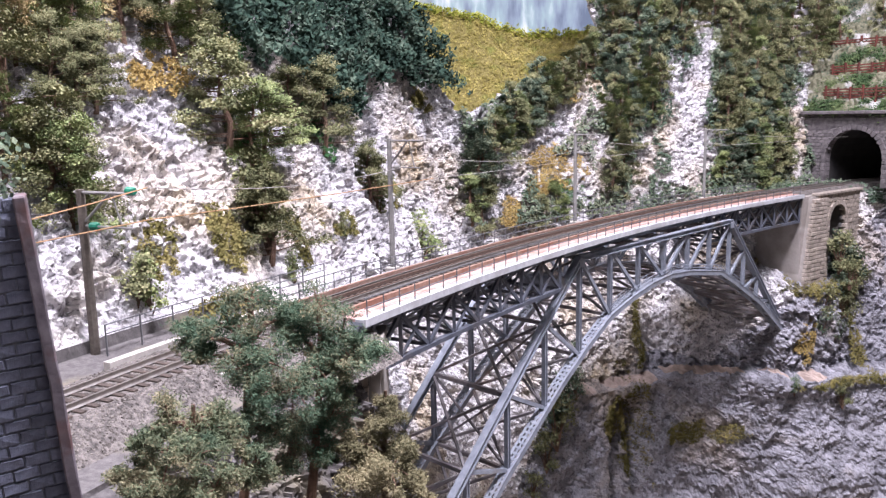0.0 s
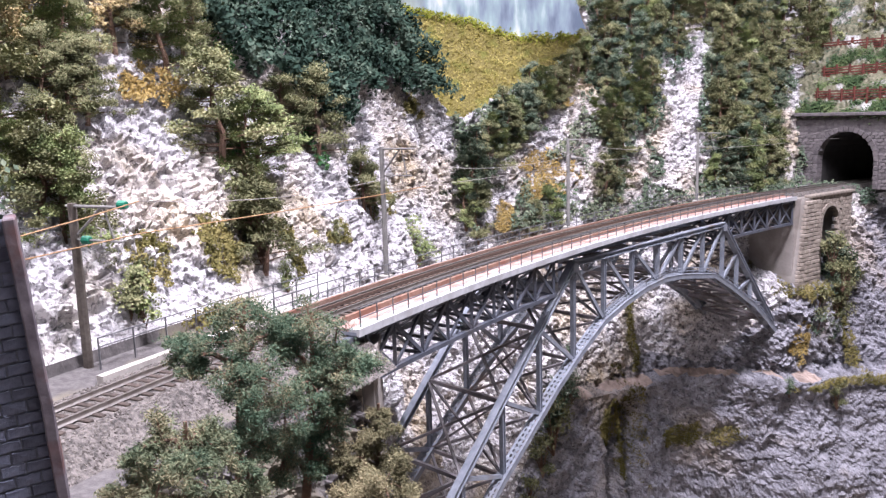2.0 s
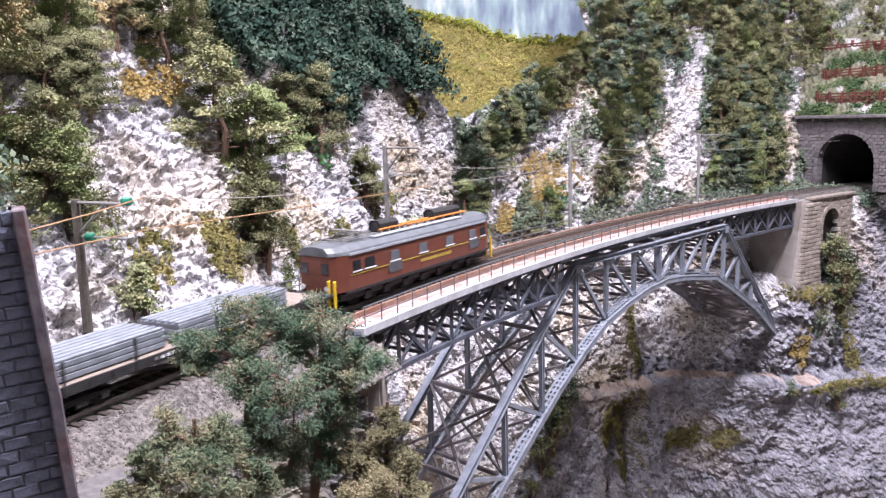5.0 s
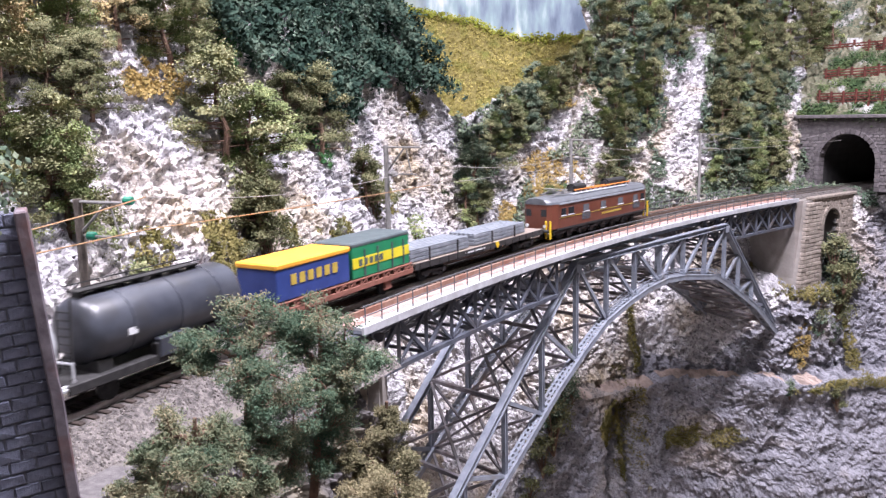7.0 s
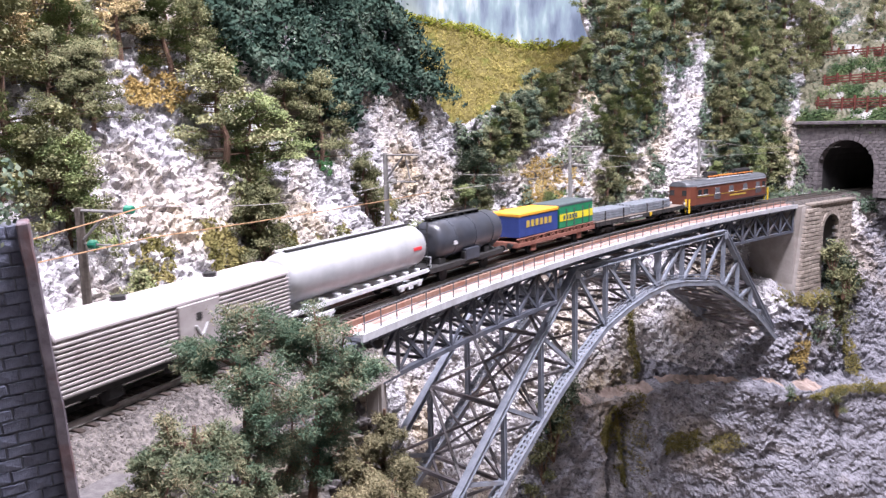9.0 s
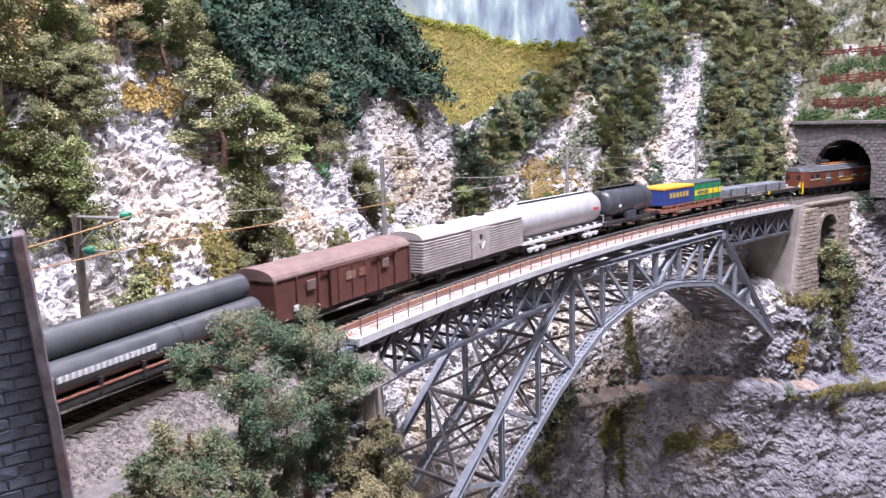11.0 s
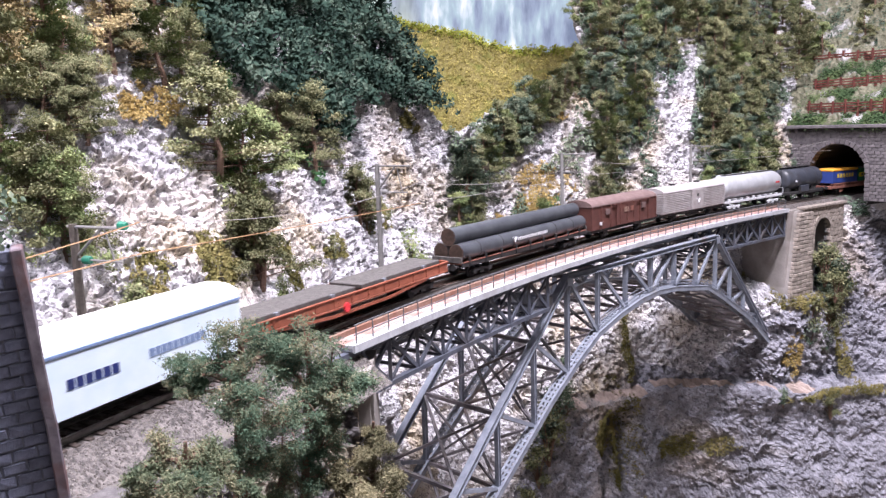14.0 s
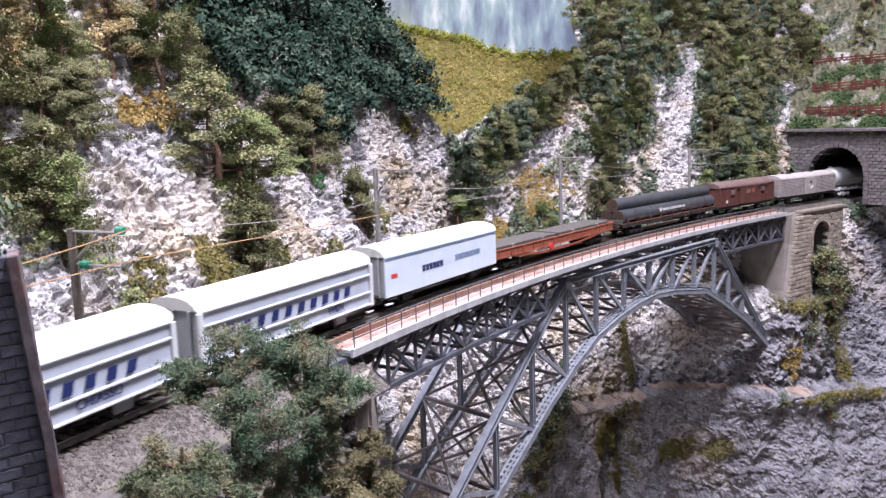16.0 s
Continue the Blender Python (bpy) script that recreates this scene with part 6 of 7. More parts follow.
    for y, x0, x1 in ((-0.0032, 0.030, 0.088), (-0.0032, -0.040, -0.006), (0.0005, -0.006, 0.034), (-0.0050, -0.006, 0.036)):
        part("roof_line", tube(bmesh.new(), [(x0, y, H + 0.0092), (x1, y, H + 0.0092)], 0.0007, 6), ORANGEPIPE, w, "orange high-voltage roof line")
        for x in np.linspace(x0 + 0.003, x1 - 0.003, 4):
            part("insulator", tube(bmesh.new(), [(x, y, H + 0.006), (x, y, H + 0.0092)], [0.0013, 0.0009], 8), KERB, w)
    base = bmesh.new()
    for y in (-0.007, 0.007):
        bar(base, (-0.090, y, H + 0.0085), (-0.052, y, H + 0.0085), 0.0009, 0.0009)
    for x in (-0.090, -0.052):
        bar(base, (x, -0.008, H + 0.0082), (x, 0.008, H + 0.0082), 0.001, 0.001)
    panto = part("pantograph", base, MASTGREY, w, "folded grey pantograph")
    for y in (-0.007, 0.007):
        part("arm", bar(bmesh.new(), (-0.088, y, H + 0.0085), (-0.064, y * 0.7, H + 0.0110), 0.0008, 0.0008), MASTGREY, panto)
        part("arm", bar(bmesh.new(), (-0.056, y, H + 0.0085), (-0.080, y * 0.7, H + 0.0112), 0.0008, 0.0008), MASTGREY, panto)
    part("contact_strip", bar(bmesh.new(), (-0.072, -0.012, H + 0.0122), (-0.072, 0.012, H + 0.0122), 0.0030, 0.0008), MASTGREY, panto)
    buffers(w, L + 0.002)
    shorten(w, 0.877)


def flat_wagon():
    w = wagon("flat_wagon", 0.5925, "dark flat wagon carrying two stacks of grey slabs", "goods wagon")
    h = 0.095
    part("deck", boxed((0, 0, 0.0142), (2 * h, 0.030, 0.0016)), FLOORWOOD, w, "bare wooden wagon floor")
    sole = bmesh.new()
    for y in (-0.0146, 0.0146):
        box(sole, (0, y, 0.0126), (2 * h, 0.0012, 0.0046), 0.0003)
        for k in range(16):
            box(sole, (-h + 0.006 + k * 0.0118, y * 1.04, 0.0126), (0.0012, 0.001, 0.0044))
        bar(sole, (-0.045, y * 0.85, 0.0100), (-0.015, y * 0.85, 0.0062), 0.001, 0.0014)
        bar(sole, (0.045, y * 0.85, 0.0100), (0.015, y * 0.85, 0.0062), 0.001, 0.0014)
        bar(sole, (-0.015, y * 0.85, 0.0062), (0.015, y * 0.85, 0.0062), 0.001, 0.0014)
    part("sole_bar", sole, BLACK, w)
    letter_bars(w, -0.030, -0.0154, 0.0128, 9, 0.0022, 0.0012, 0.0010, PALEMARK)
    sign = bmesh.new()
    tube(sign, [(0.016, -0.0152, 0.0126), (0.016, -0.0157, 0.0126)], 0.0024, 14)
    part("sign", sign, YELLOW, w, "round yellow sign")
    for x, span in ((-0.0590, 0.076), (0.0270, 0.082)):
        for k in range(3):
            part("slab", boxed((x, 0, 0.0168 + k * 0.0027), (span - 0.001 * k, 0.024, 0.0024), 0.0003), PLATE, w, "grey stacked slab")
        for y in np.linspace(-0.0105, 0.0105, 6):
            part("slab_ridge", boxed((x, float(y), 0.0240), (span - 0.002, 0.0026, 0.0012), 0.0003), PLATE, w)
        for dx in (-0.018, 0.018):
            for y in (-0.0148, 0.0148):
                part("stake", boxed((x + dx, y, 0.0195), (0.0010, 0.0010, 0.0100)), BLACK, w)
    for x in (-0.068, 0.068):
        bogie(w, x, BLACK)
    buffers(w, h)


def container_wagon():
    w = wagon("container_wagon", 0.4223, "rust-brown container wagon with a blue and a green container", "goods wagon")
    h = 0.070
    fr = bmesh.new()
    for y in (-0.0140, 0.0140):
        box(fr, (0, y, 0.0115), (2 * h, 0.0016, 0.0034), 0.0003)
        box(fr, (0, y, 0.0166), (2 * h, 0.0016, 0.0012), 0.0003)
        for k in range(22):
            box(fr, (-h + 0.004 + k * 0.0063, y, 0.0140), (0.0012, 0.0014, 0.0054))
        for k in range(11):
            bar(fr, (-h + 0.004 + k * 0.0126, y, 0.0120), (-h + 0.0100 + k * 0.0126, y, 0.0160), 0.0010, 0.0010)
    box(fr, (0, 0, 0.0120), (2 * h, 0.024, 0.0036))
    for sx in (-1, 1):
        box(fr, (sx * h, 0, 0.0118), (0.0020, 0.029, 0.0050), 0.0004)
    part("frame", fr, WAGONRUST, w)
    for x in (-0.036, 0.036):
        wheelset(w, x * 1.15)
        guard = bmesh.new()
        for y in (-0.0125, 0.0125):
            box(guard, (x * 1.15, y, 0.0070), (0.0085, 0.0016, 0.0068), 0.0008)
        part("axle_guard", guard, WAGONRUST, w)
    z0, zt = 0.0174, 0.0375
    c = (z0 + zt) / 2
    # blue tarpaulin container at the rear
    blue = part("blue_container", boxed((-0.0340, 0, c - 0.0008), (0.0655, 0.0285, zt - z0 - 0.002), 0.0005), BLUE, w, "blue container with an orange tarpaulin roof")
    tarp = bmesh.new()
    box(tarp, (-0.0340, 0, zt - 0.0006), (0.0668, 0.0298, 0.0034), 0.0008)
    for v in tarp.verts:
        if v.co.z < zt - 0.001:
            v.co.z += 0.0006 * noise.noise(Vector((v.co.x * 300, v.co.y * 200, 0)))
    part("tarpaulin", tarp, TARP, blue, "orange tarpaulin roof")
    letter_bars(blue, -0.053, -0.0145, c + 0.001, 6, 0.0056, 0.0058, 0.0018, GOLD)
    green = part("green_container", boxed((0.0340, 0, c), (0.0645, 0.0285, zt - z0), 0.0005), GREEN, w, "green container with a yellow band")
    part("roof", boxed((0.0340, 0, zt + 0.0006), (0.0655, 0.0290, 0.0030), 0.0008), CONTROOF, green, "slate-grey roof")
    for y in (-0.0144, 0.0144):
        part("band", boxed((0.0340, y, c - 0.0004), (0.0640, 0.0004, 0.0064)), CONTYEL, green, "yellow band")
        for x in (0.0145, 0.0290, 0.0455, 0.0590):
            part("rib", boxed((x, y * 1.01, c - 0.001), (0.0016, 0.0007, 0.0165), 0.0002), CONTROOF, green)
    letter_bars(green, 0.0100, -0.0147, c - 0.0004, 5, 0.0042, 0.0040, 0.0014, CONTROOF)
    buffers(w, h)


def tank(w, x0, x1, r, zc, mat, n=24, dome=0.006):
    bm = bmesh.new()
    tube(bm, [(x0, 0, zc), (x0 + dome * 0.15, 0, zc), (x0 + dome * 0.45, 0, zc), (x0 + dome, 0, zc), (x1 - dome, 0, zc), (x1 - dome * 0.45, 0, zc), (x1 - dome * 0.15, 0, zc), (x1, 0, zc)], [r * 0.45, r * 0.78, r * 0.93, r, r, r * 0.93, r * 0.78, r * 0.45], n)
    return smooth(part("tank", bm, mat, w))


def dark_tank():
    w = wagon("tank_wagon", 0.2755, "dark grey weathered tank wagon with a roof walkway", "tank wagon")
    h = 0.053
    r, zc = 0.0150, 0.0300
    t = tank(w, -h + 0.014, h + 0.001, r, zc, TANKGREY)
    for x in (-0.018, 0.010, 0.036):
        band = bmesh.new()
        tube(band, [(x - 0.0006, 0, zc), (x + 0.0006, 0, zc)], r + 0.0003, 24)
        part("band", band, TANKGREY, t)
    walk_bm = bmesh.new()
    box(walk_bm, (-0.001, 0, zc + r + 0.0018), (0.070, 0.0070, 0.0008))
    for k in range(7):
        box(walk_bm, (-0.034 + k * 0.011, 0, zc + r + 0.0006), (0.001, 0.006, 0.0026))
    for y in (-0.0045, 0.0045):
        bar(walk_bm, (-0.036, y, zc + r + 0.0040), (0.034, y, zc + r + 0.0040), 0.0005, 0.0005)
    part("roof_walkway", walk_bm, BLACK, w)
    cap = bmesh.new()
    tube(cap, [(0.0, 0, zc + r), (0.0, 0, zc + r + 0.0022)], 0.0042, 14)
    part("dome_lid", cap, BLACK, w)
    fr = bmesh.new()
    box(fr, (0, 0, 0.0120), (2 * h, 0.026, 0.0030), 0.0004)
    for y in (-0.0135, 0.0135):
        box(fr, (0, y, 0.0115), (2 * h, 0.0014, 0.0040), 0.0003)
    for sx in (-1, 1):
        box(fr, (sx * 0.032, 0, 0.0155), (0.008, 0.022, 0.0060), 0.0005)
    box(fr, (0.004, -0.0125, 0.0150), (0.022, 0.004, 0.0080), 0.0005)
    part("frame", fr, BLACK, w)
    part("cabinet", boxed((0.004, -0.0132, 0.0165), (0.020, 0.0042, 0.0090), 0.0006), TANKGREY, w)
    part("marking", boxed((-0.020, -r * 0.985, zc - 0.002), (0.0050, 0.0006, 0.0030)), PALEMARK, w, "small pale marking")
    ladder = bmesh.new()
    for y in (-0.004, 0.004):
        bar(ladder, (-h + 0.010, y, 0.012), (-h + 0.012, y, zc + r), 0.0007, 0.0007)
    for k in range(8):
        bar(ladder, (-h + 0.011, -0.004, 0.016 + k * 0.0034), (-h + 0.011, 0.004, 0.016 + k * 0.0034), 0.0006, 0.0006)
    part("ladder", ladder, BLACK, w)
    for x in (-0.030, 0.030):
        wheelset(w, x)
    buffers(w, h)


def silver_tank():
    w = wagon("tank_wagon", 0.1490, "long silver tank wagon with a dark roof stripe", "tank wagon")
    h = 0.0735
    r, zc = 0.0152, 0.0300
    t = tank(w, -h + 0.001, h - 0.001, r, zc, SILVER, 28, 0.008)
    part("roof_walkway", boxed((0.0, -0.0016, zc + r + 0.0008), (0.128, 0.0028, 0.0012), 0.0003), BLACK, w, "dark roof walkway")
    part("roof_walkway", boxed((0.0, 0.0040, zc + r + 0.0002), (0.128, 0.0040, 0.0012), 0.0003), SILVERTOP, w)
    part("sign", boxed((0.056, -r * 0.995, zc + 0.0005), (0.0100, 0.0006, 0.0022)), REDSIGN, w, "small red sign")
    fr = bmesh.new()
    for y in (-0.0125, 0.0125):
        box(fr, (0, y, 0.0122), (2 * h, 0.0014, 0.0030), 0.0003)
    for x in np.linspace(-0.06, 0.06, 9):
        box(fr, (float(x), 0, 0.0140), (0.004, 0.026, 0.0036), 0.0004)
    for sx in (-1, 1):
        box(fr, (sx * (h + 0.001), 0, 0.0120), (0.008, 0.028, 0.0012), 0.0002)
        for y in (-0.0125, 0.0125):
            bar(fr, (sx * (h + 0.0035), y, 0.012), (sx * (h + 0.0035), y, 0.0215), 0.0007, 0.0007)
        bar(fr, (sx * (h + 0.0035), -0.0125, 0.0212), (sx * (h + 0.0035), 0.0125, 0.0212), 0.0007, 0.0007)
    part("frame", fr, SILVERTOP, w, "pale grey frame with end railings")
    for x in (-0.050, 0.050):
        bogie(w, x, SILVERTOP)
    buffers(w, h, mat=BLACK)


def ribbed_wagon():
    w = wagon("box_wagon", -0.0037, "silver-grey ribbed box wagon with a sliding door", "goods wagon")
    h, wd, z0, z1 = 0.0735, 0.0310, 0.0125, 0.0365
    part("body", arched(h - 0.001, wd - 0.001, z0, z1, 0.0048), RIBBED, w)
    part("roof", extruded([(wd / 2 * 1.02, z1)] + [(wd / 2 * 1.02 * math.cos(a), z1 + 0.0004 + 0.0056 * math.sin(a)) for a in np.linspace(0.1, math.pi - 0.1, 11)] + [(-wd / 2 * 1.02, z1)], h), RIBROOF, w, "pale dusty curved roof")
    for k in range(11):
        z = z0 + 0.0014 + k * (z1 - z0 - 0.0016) / 11
        for y in (-wd / 2, wd / 2):
            for x0, x1 in ((-h, -0.010), (0.018, h)):
                part("rib", boxed(((x0 + x1) / 2, y, z), (x1 - x0, 0.0011, 0.0013), 0.0003), RIBBED, w)
        for sx in (-1, 1):
            part("end_rib", boxed((sx * h, 0, z), (0.0011, wd, 0.0013), 0.0003), RIBBED, w)
    for y in (-wd / 2 - 0.0006, wd / 2 + 0.0006):
        door = part("door", boxed((0.004, y, (z0 + z1) / 2), (0.0275, 0.0014, z1 - z0 - 0.001), 0.0003), RIBBED, w, "plain silver sliding door")
        part("plate", boxed((0.003, y * 1.05, z1 - 0.007), (0.0034, 0.0004, 0.0034)), BLACK, door, "small dark plate")
        chev = bmesh.new()
        bar(chev, (0.000, y * 1.05, z0 + 0.013), (0.004, y * 1.05, z0 + 0.007), 0.0004, 0.0016, (0, 1, 0))
        bar(chev, (0.008, y * 1.05, z0 + 0.013), (0.004, y * 1.05, z0 + 0.007), 0.0004, 0.0016, (0, 1, 0))
        part("emblem", chev, PALEMARK, door, "pale chevron emblem")
    for x in (-0.028, 0.030):
        vent = bmesh.new()
        tube(vent, [(x, 0, z1 + 0.005), (x, 0, z1 + 0.0078)], 0.0036, 12)
        part("roof_vent", vent, BLACK, w)
    part("underframe", boxed((0, 0, 0.0108), (2 * h, 0.027, 0.0030), 0.0004), BLACK, w)
    for x in (-0.044, 0.044):
        wheelset(w, x)
        part("axle_guard", boxed((x, -0.0118, 0.0072), (0.009, 0.0016, 0.0066), 0.0008), BLACK, w)
    part("brake_gear", boxed((0, -0.011, 0.0076), (0.030, 0.003, 0.0034), 0.0006), BLACK, w)
    buffers(w, h)


def brown_wagon():
    w = wagon("box_wagon", -0.1640, "reddish-brown covered goods wagon with an arched roof", "goods wagon")
    h, wd, z0, z1 = 0.0690, 0.0310, 0.0125, 0.0360
    part("body", arched(h - 0.001, wd - 0.001, z0, z1, 0.0052), BOXBROWN, w)
    part("roof", extruded([(wd / 2 * 1.02, z1)] + [(wd / 2 * 1.02 * math.cos(a), z1 + 0.0004 + 0.0062 * math.sin(a)) for a in np.linspace(0.1, math.pi - 0.1, 11)] + [(-wd / 2 * 1.02, z1)], h), BOXROOF, w, "dusty mauve-brown roof")
    for y in (-wd / 2, wd / 2):
        sy = 1 if y > 0 else -1
        for x in (-0.068, -0.050, -0.031, 0.031, 0.050, 0.068):
            part("post", boxed((x, y, (z0 + z1) / 2), (0.0016, 0.0012, z1 - z0), 0.0002), BOXBROWN, w)
        door = part("door", boxed((0.0, y + sy * 0.0008, (z0 + z1) / 2), (0.042, 0.0014, z1 - z0 - 0.0012), 0.0003), BOXBROWN, w, "brown sliding door")
        for x in (-0.014, 0.0, 0.014):
            part("door_rib", boxed((x, y + sy * 0.0018, (z0 + z1) / 2), (0.0012, 0.0008, z1 - z0 - 0.002)), BOXBROWN, door)
        part("placard", boxed((-0.002, y + sy * 0.0020, z1 - 0.0075), (0.0090, 0.0003, 0.0050)), KERB, door, "dull brownish-yellow placard")
        part("placard", boxed((0.010, y + sy * 0.0020, z1 - 0.0075), (0.0066, 0.0003, 0.0050)), WAGONRUST, door, "dull red placard")
        part("door_rail", boxed((0.012, y + sy * 0.0012, z1 - 0.0006), (0.080, 0.0010, 0.0010)), BOXBROWN, w)
        for x in (-0.038, 0.038):
            part("air_flap", boxed((x, y + sy * 0.0006, z1 - 0.0068), (0.0080, 0.0010, 0.0058), 0.0003), BOXROOF, w)
        part("marking", boxed((-0.052, y + sy * 0.0006, z0 + 0.006), (0.0040, 0.0003, 0.0034)), PALEMARK, w)
        part("step", boxed((0.0, y, 0.0095), (0.030, 0.0012, 0.0008)), RIBBED, w)
    part("underframe", boxed((0, 0, 0.0108), (2 * h, 0.027, 0.0030), 0.0004), BLACK, w)
    for x in (-0.036, 0.036):
        wheelset(w, x)
        part("axle_guard", boxed((x, -0.0118, 0.0072), (0.009, 0.0016, 0.0066), 0.0008), BLACK, w)
    buffers(w, h)


def pipe_wagon():
    w = wagon("pipe_wagon", -0.3472, "flat wagon loaded with three large black pipes", "goods wagon")
    h = 0.1070
    fr = bmesh.new()
    for y in (-0.0140, 0.0140):
        box(fr, (0, y, 0.0128), (2 * h, 0.0014, 0.0036), 0.0003)
        for k in range(9):
            box(fr, (-h + 0.010 + k * 0.0235, y * 1.05, 0.0150), (0.0016, 0.0016, 0.0080))
    for y in (-0.008, 0.008):
        bar(fr, (-0.055, y, 0.0105), (0.055, y, 0.0075), 0.0012, 0.002)
    part("frame", fr, BLACK, w)
    part("floor", boxed((0, 0, 0.0140), (2 * h, 0.027, 0.0014)), WAGONRUST, w)
    for sx in (-1, 1):
        part("end_board", boxed((sx * h, 0, 0.0168), (0.0014, 0.029, 0.0046), 0.0003), LOAD, w, "dark end board")
    for y in (-0.0146, 0.0146):
        part("red_line", boxed((0, y * 1.01, 0.0150), (2 * h - 0.004, 0.0008, 0.0007)), WAGONRUST, w)
    for y, z in ((-0.0074, 0.0222), (0.0074, 0.0222), (0.0, 0.0343)):
        bm = bmesh.new()
        tube(bm, [(-0.1050, y, z), (0.1060, y, z)], 0.0070, 36, cap=False)
        tube(bm, [(0.1060, y, z), (-0.1050, y, z)], 0.0060, 36, cap=False)
        bmesh.ops.bridge_loops(bm, edges=[e for e in bm.edges if e.is_boundary and e.verts[0].co.x > 0.1])
        bmesh.ops.bridge_loops(bm, edges=[e for e in bm.edges if e.is_boundary and e.verts[0].co.x < -0.098])
        pipe = part("pipe", bm, PIPE, w, "long black pipe")
        pipe.data.materials.append(RUST)
        for f in pipe.data.polygons:
            if math.hypot(f.center.y - y, f.center.z - z) < 0.0063:
                f.material_index = 1
        if y < -0.001:
            for x in (-0.080, -0.046, 0.046, 0.080):
                strap = bmesh.new()
                tube(strap, [(x - 0.0005, y, z), (x + 0.0005, y, z)], 0.0072, 24, cap=False)
                part("strap", strap, BLACK, pipe)
            letter_bars(pipe, -0.022, y - 0.0071, z + 0.0010, 17, 0.0023, 0.0026, 0.0008, PALEMARK)
            chev = bmesh.new()
            bar(chev, (-0.031, y - 0.0071, z + 0.0032), (-0.0285, y - 0.0071, z - 0.0012), 0.0004, 0.0016, (0, 1, 0))
            bar(chev, (-0.026, y - 0.0071, z + 0.0032), (-0.0285, y - 0.0071, z - 0.0012), 0.0004, 0.0016, (0, 1, 0))
            part("emblem", chev, PALEMARK, pipe, "pale chevron emblem")
    for x in (-0.076, 0.076):
        bogie(w, x, BLACK)
    buffers(w, h)


def orange_wagon():
    w = wagon("low_wagon", -0.5873, "orange-brown low-sided wagon with dark flat covers", "goods wagon")
    h = 0.1100
    side = bmesh.new()
    for y in (-0.0145, 0.0145):
        box(side, (0, y, 0.0165), (2 * h, 0.0012, 0.0062), 0.0003)
        box(side, (0, y * 1.04, 0.0196), (2 * h, 0.0014, 0.0012), 0.0003)
        box(side, (0, y * 1.02, 0.0128), (2 * h, 0.0014, 0.0014), 0.0003)
        for k in range(12):
            x = -h + 0.008 + k * 0.0181
            bar(side, (x, y * 1.04, 0.0128), (x, y * 1.04, 0.0192), 0.0011, 0.0011)
            bar(side, (x + 0.0010, y * 1.03, 0.0132), (x + 0.0060, y * 1.03, 0.0166), 0.0006, 0.0010)
        bar(side, (-0.080, y, 0.0122), (-0.030, y, 0.0085), 0.0012, 0.0020)
        bar(side, (0.080, y, 0.0122), (0.030, y, 0.0085), 0.0012, 0.0020)
        bar(side, (-0.030, y, 0.0085), (0.030, y, 0.0085), 0.0012, 0.0020)
    for sx in (-1, 1):
        box(side, (sx * h, 0, 0.0160), (0.0014, 0.029, 0.0090), 0.0003)
    part("side_frame", side, ORANGEWAGON, w)
    part("floor", boxed((0, 0, 0.0128), (2 * h, 0.028, 0.002)), WAGONRUST, w)
    for x in (-0.0545, 0.0520):
        part("cover", boxed((x, 0.0005, 0.0208), (0.100, 0.0265, 0.0030), 0.0004), LOAD, w, "dark sandy flat cover")
        for dx in (-0.025, 0.025):
            part("cleat", boxed((x + dx, -0.0135, 0.0212), (0.0030, 0.0020, 0.0018)), PLATE, w)
    disc = bmesh.new()
    tube(disc, [(-0.018, -0.0152, 0.0122), (-0.018, -0.0166, 0.0122)], 0.0030, 16)
    part("brake_wheel", disc, REDSIGN, w, "round red hand wheel")
    for x in (-0.078, 0.078):
        bogie(w, x, BLACK)
    buffers(w, h)


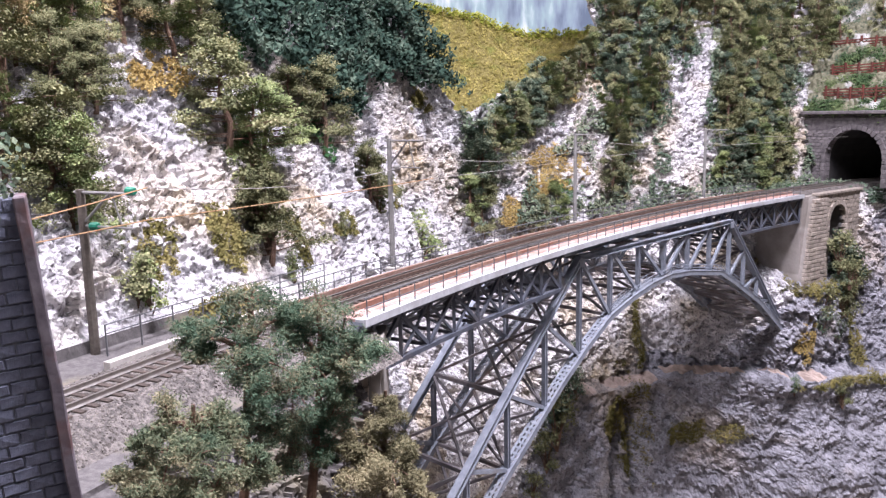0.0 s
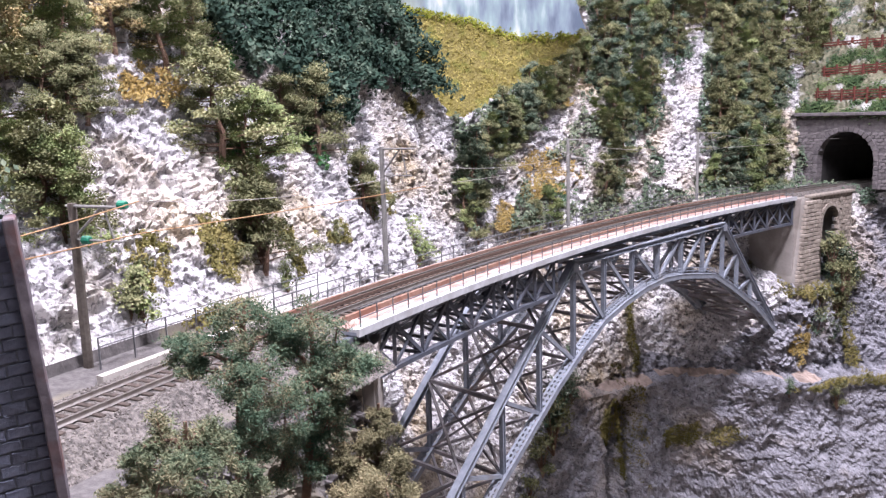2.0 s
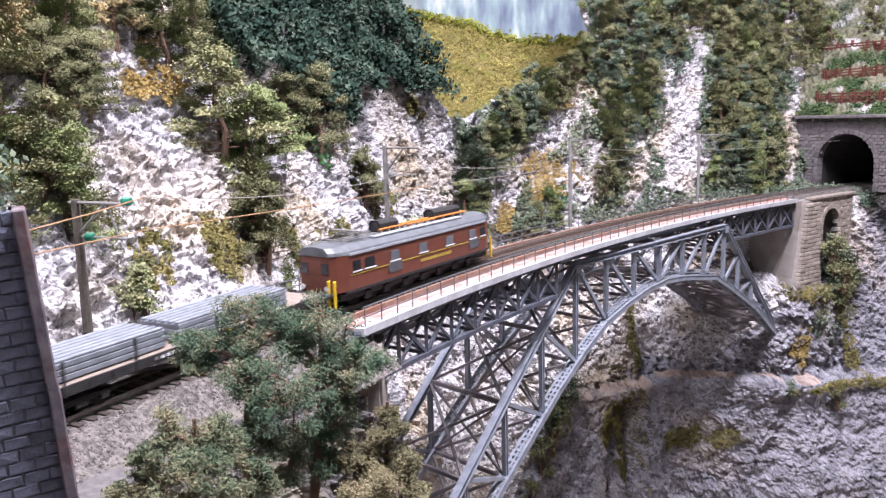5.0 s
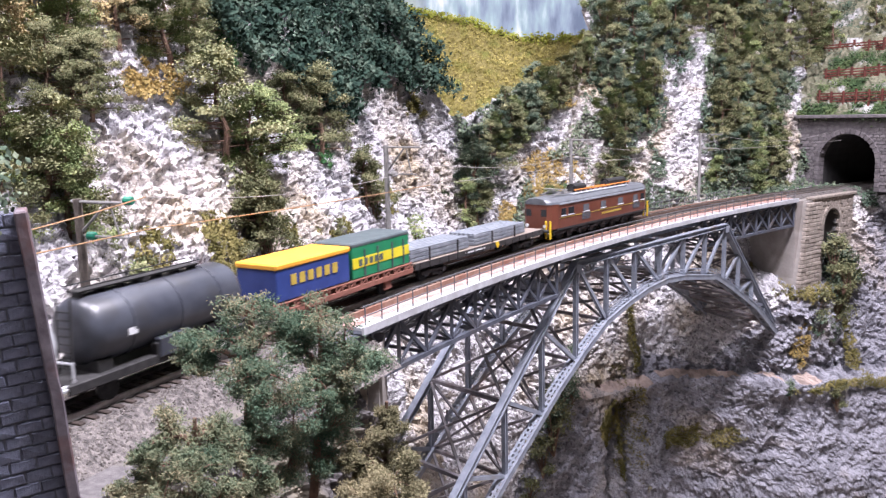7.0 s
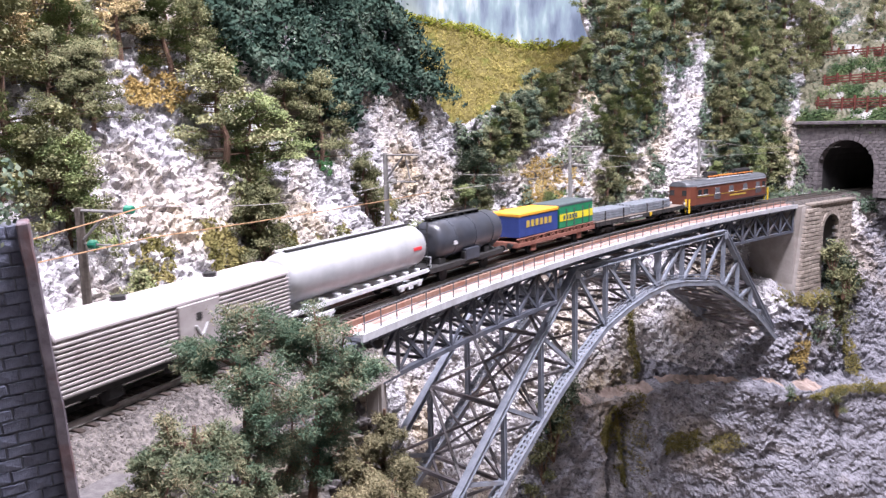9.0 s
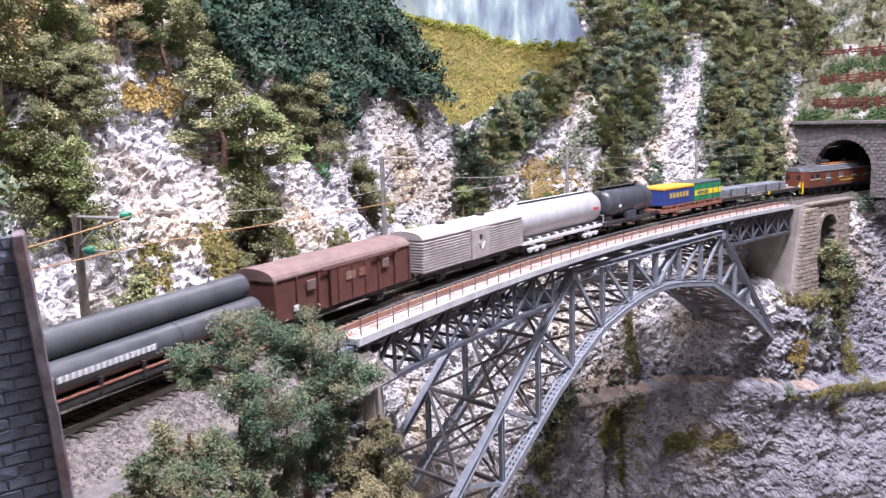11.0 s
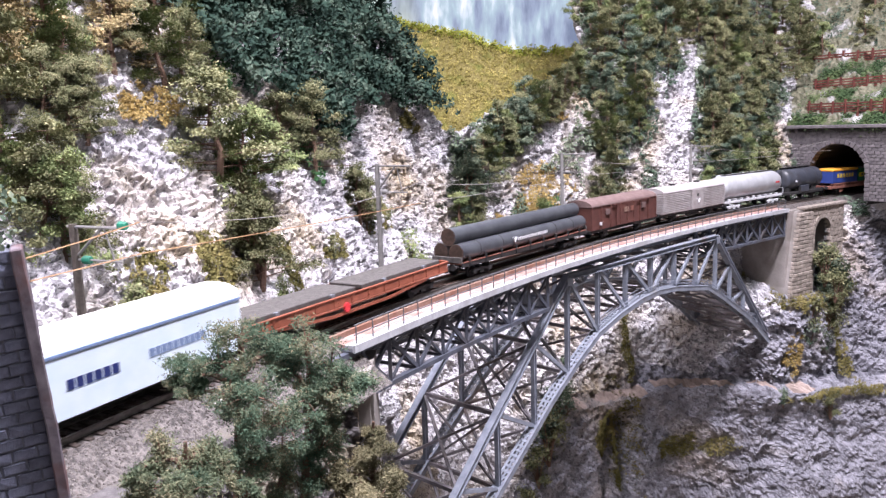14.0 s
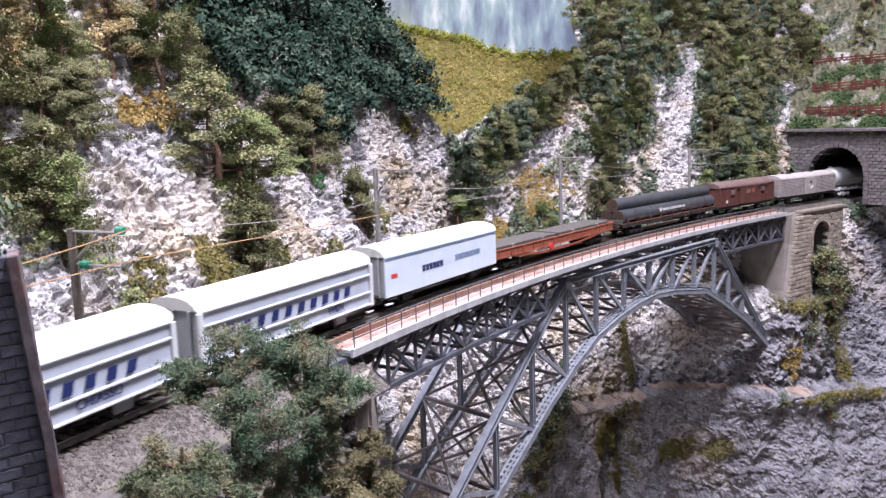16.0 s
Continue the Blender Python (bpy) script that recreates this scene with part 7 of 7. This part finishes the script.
def sliding_wagon(s9, kind):
    labels = {"blue": "white and pale-blue sliding-wall wagon with dark lettering", "first": "light grey sliding-wall wagon with navy lettering and white roof", "last": "light grey sliding-wall wagon with spaced navy lettering"}
    w = wagon("sliding_wall_wagon", s9, labels[kind], "goods wagon")
    h, wd, z0, z1 = 0.0770, 0.0310, 0.0105, 0.0385
    wall = PALEBLUE if kind == "blue" else PALEGREY
    part("body", arched(h - 0.0012, wd - 0.0012, z0, z1, 0.0050), ENDGREY, w, "grey wagon ends")
    part("roof", extruded([(wd / 2 * 1.02, z1)] + [(wd / 2 * 1.02 * math.cos(a), z1 + 0.0004 + 0.0060 * math.sin(a)) for a in np.linspace(0.12, math.pi - 0.12, 11)] + [(-wd / 2 * 1.02, z1)], h), WHITEROOF, w, "white curved roof")
    for y in (-wd / 2, wd / 2):
        sy = 1 if y > 0 else -1
        panel = part("side_wall", boxed((0, y, (z0 + z1) / 2), (2 * h - 0.002, 0.0012, z1 - z0), 0.0002), wall, w)
        if kind == "blue":
            part("stripe", boxed((0, y + sy * 0.0008, z1 - 0.0014), (2 * h - 0.003, 0.0006, 0.0012)), MIDBLUE, panel, "blue edge stripe")
            letter_bars(panel, -0.030, y + sy * 0.0007, 0.0240, 6, 0.0043, 0.0044, 0.0003, NAVY)
            letter_bars(panel, 0.014, y + sy * 0.0007, 0.0252, 10, 0.0034, 0.0040, 0.0003, MIDBLUE)
            part("sign", boxed((-0.066, y + sy * 0.0007, 0.0245), (0.0070, 0.0003, 0.0026)), REDSIGN, panel, "small red sign")
        else:
            part("upper_panel", boxed((0, y + sy * 0.0006, z1 - 0.0042), (2 * h - 0.010, 0.0004, 0.0062)), PALEGREY, panel, "grey upper panel")
            for z in (z0 + 0.0006, z0 + 0.0085, z1 - 0.0082, z1 - 0.0008):
                part("rail", boxed((0, y + sy * 0.0012, z), (2 * h - 0.004, 0.0014, 0.0014), 0.0004), WHITE, panel, "white wall rail")
            for x in (-h + 0.002, h - 0.002):
                part("corner_post", boxed((x, y + sy * 0.0010, (z0 + z1) / 2 - 0.001), (0.0038, 0.0020, z1 - z0), 0.0004), WHITE, panel, "pale corner post")
            n, x0, gap = 10, -0.054, 0.0054
            letter_bars(panel, x0, y + sy * 0.0012, 0.0242, n, 0.0060, 0.0056, gap, NAVY, slope=0.3)
            if sy < 0:
                words(panel, "WIEN" if kind == "first" else "CHIASSO", 0.036 if kind == "first" else 0.030, y - 0.0011, 0.0158, 0.0062, NAVY)
            part("shadow_panel", boxed((-0.045, y + sy * 0.0006, 0.0155), (0.022, 0.0003, 0.0052)), ENDGREY, panel)
    for sx in (-1, 1):
        for y in (-0.011, 0.0, 0.011):
            part("end_post", boxed((sx * h, y, (z0 + z1) / 2), (0.0012, 0.0016, z1 - z0), 0.0003), ENDGREY, w)
    part("underframe", boxed((0, 0, 0.0098), (2 * h, 0.026, 0.0026), 0.0004), BLACK if kind == "blue" else ENDGREY, w)
    for x in (-0.046, 0.046):
        wheelset(w, x)
        guard = bmesh.new()
        for y in (-0.0120, 0.0120):
            box(guard, (x, y, 0.0066), (0.012, 0.0016, 0.0062), 0.0010)
        part("axle_guard", guard, BLACK if kind == "blue" else ENDGREY, w)
    for sx in (-1, 1):
        part("step", boxed((sx * (h - 0.004), -0.0158, 0.0060), (0.0070, 0.0026, 0.0008)), WHITE, w)
    buffers(w, h)


locomotive()
flat_wagon()
container_wagon()
dark_tank()
silver_tank()
ribbed_wagon()
brown_wagon()
pipe_wagon()
orange_wagon()
sliding_wagon(-0.7755, "blue")
sliding_wagon(-0.9455, "first")
sliding_wagon(-1.1150, "last")
sleepers()


def motions():
    """The goods train runs along the arc at one even speed."""
    for w, s9 in TRAIN:
        rows = []
        for i in range(33):
            t = i * 0.5
            s = s9 + SPEED * (t - 9.0)
            p = along(s, -0.0008)
            rows.append((t, pose(p.x, p.y, 0.0, 0, 0, heading(s))))
        walk(w, rows)


motions()
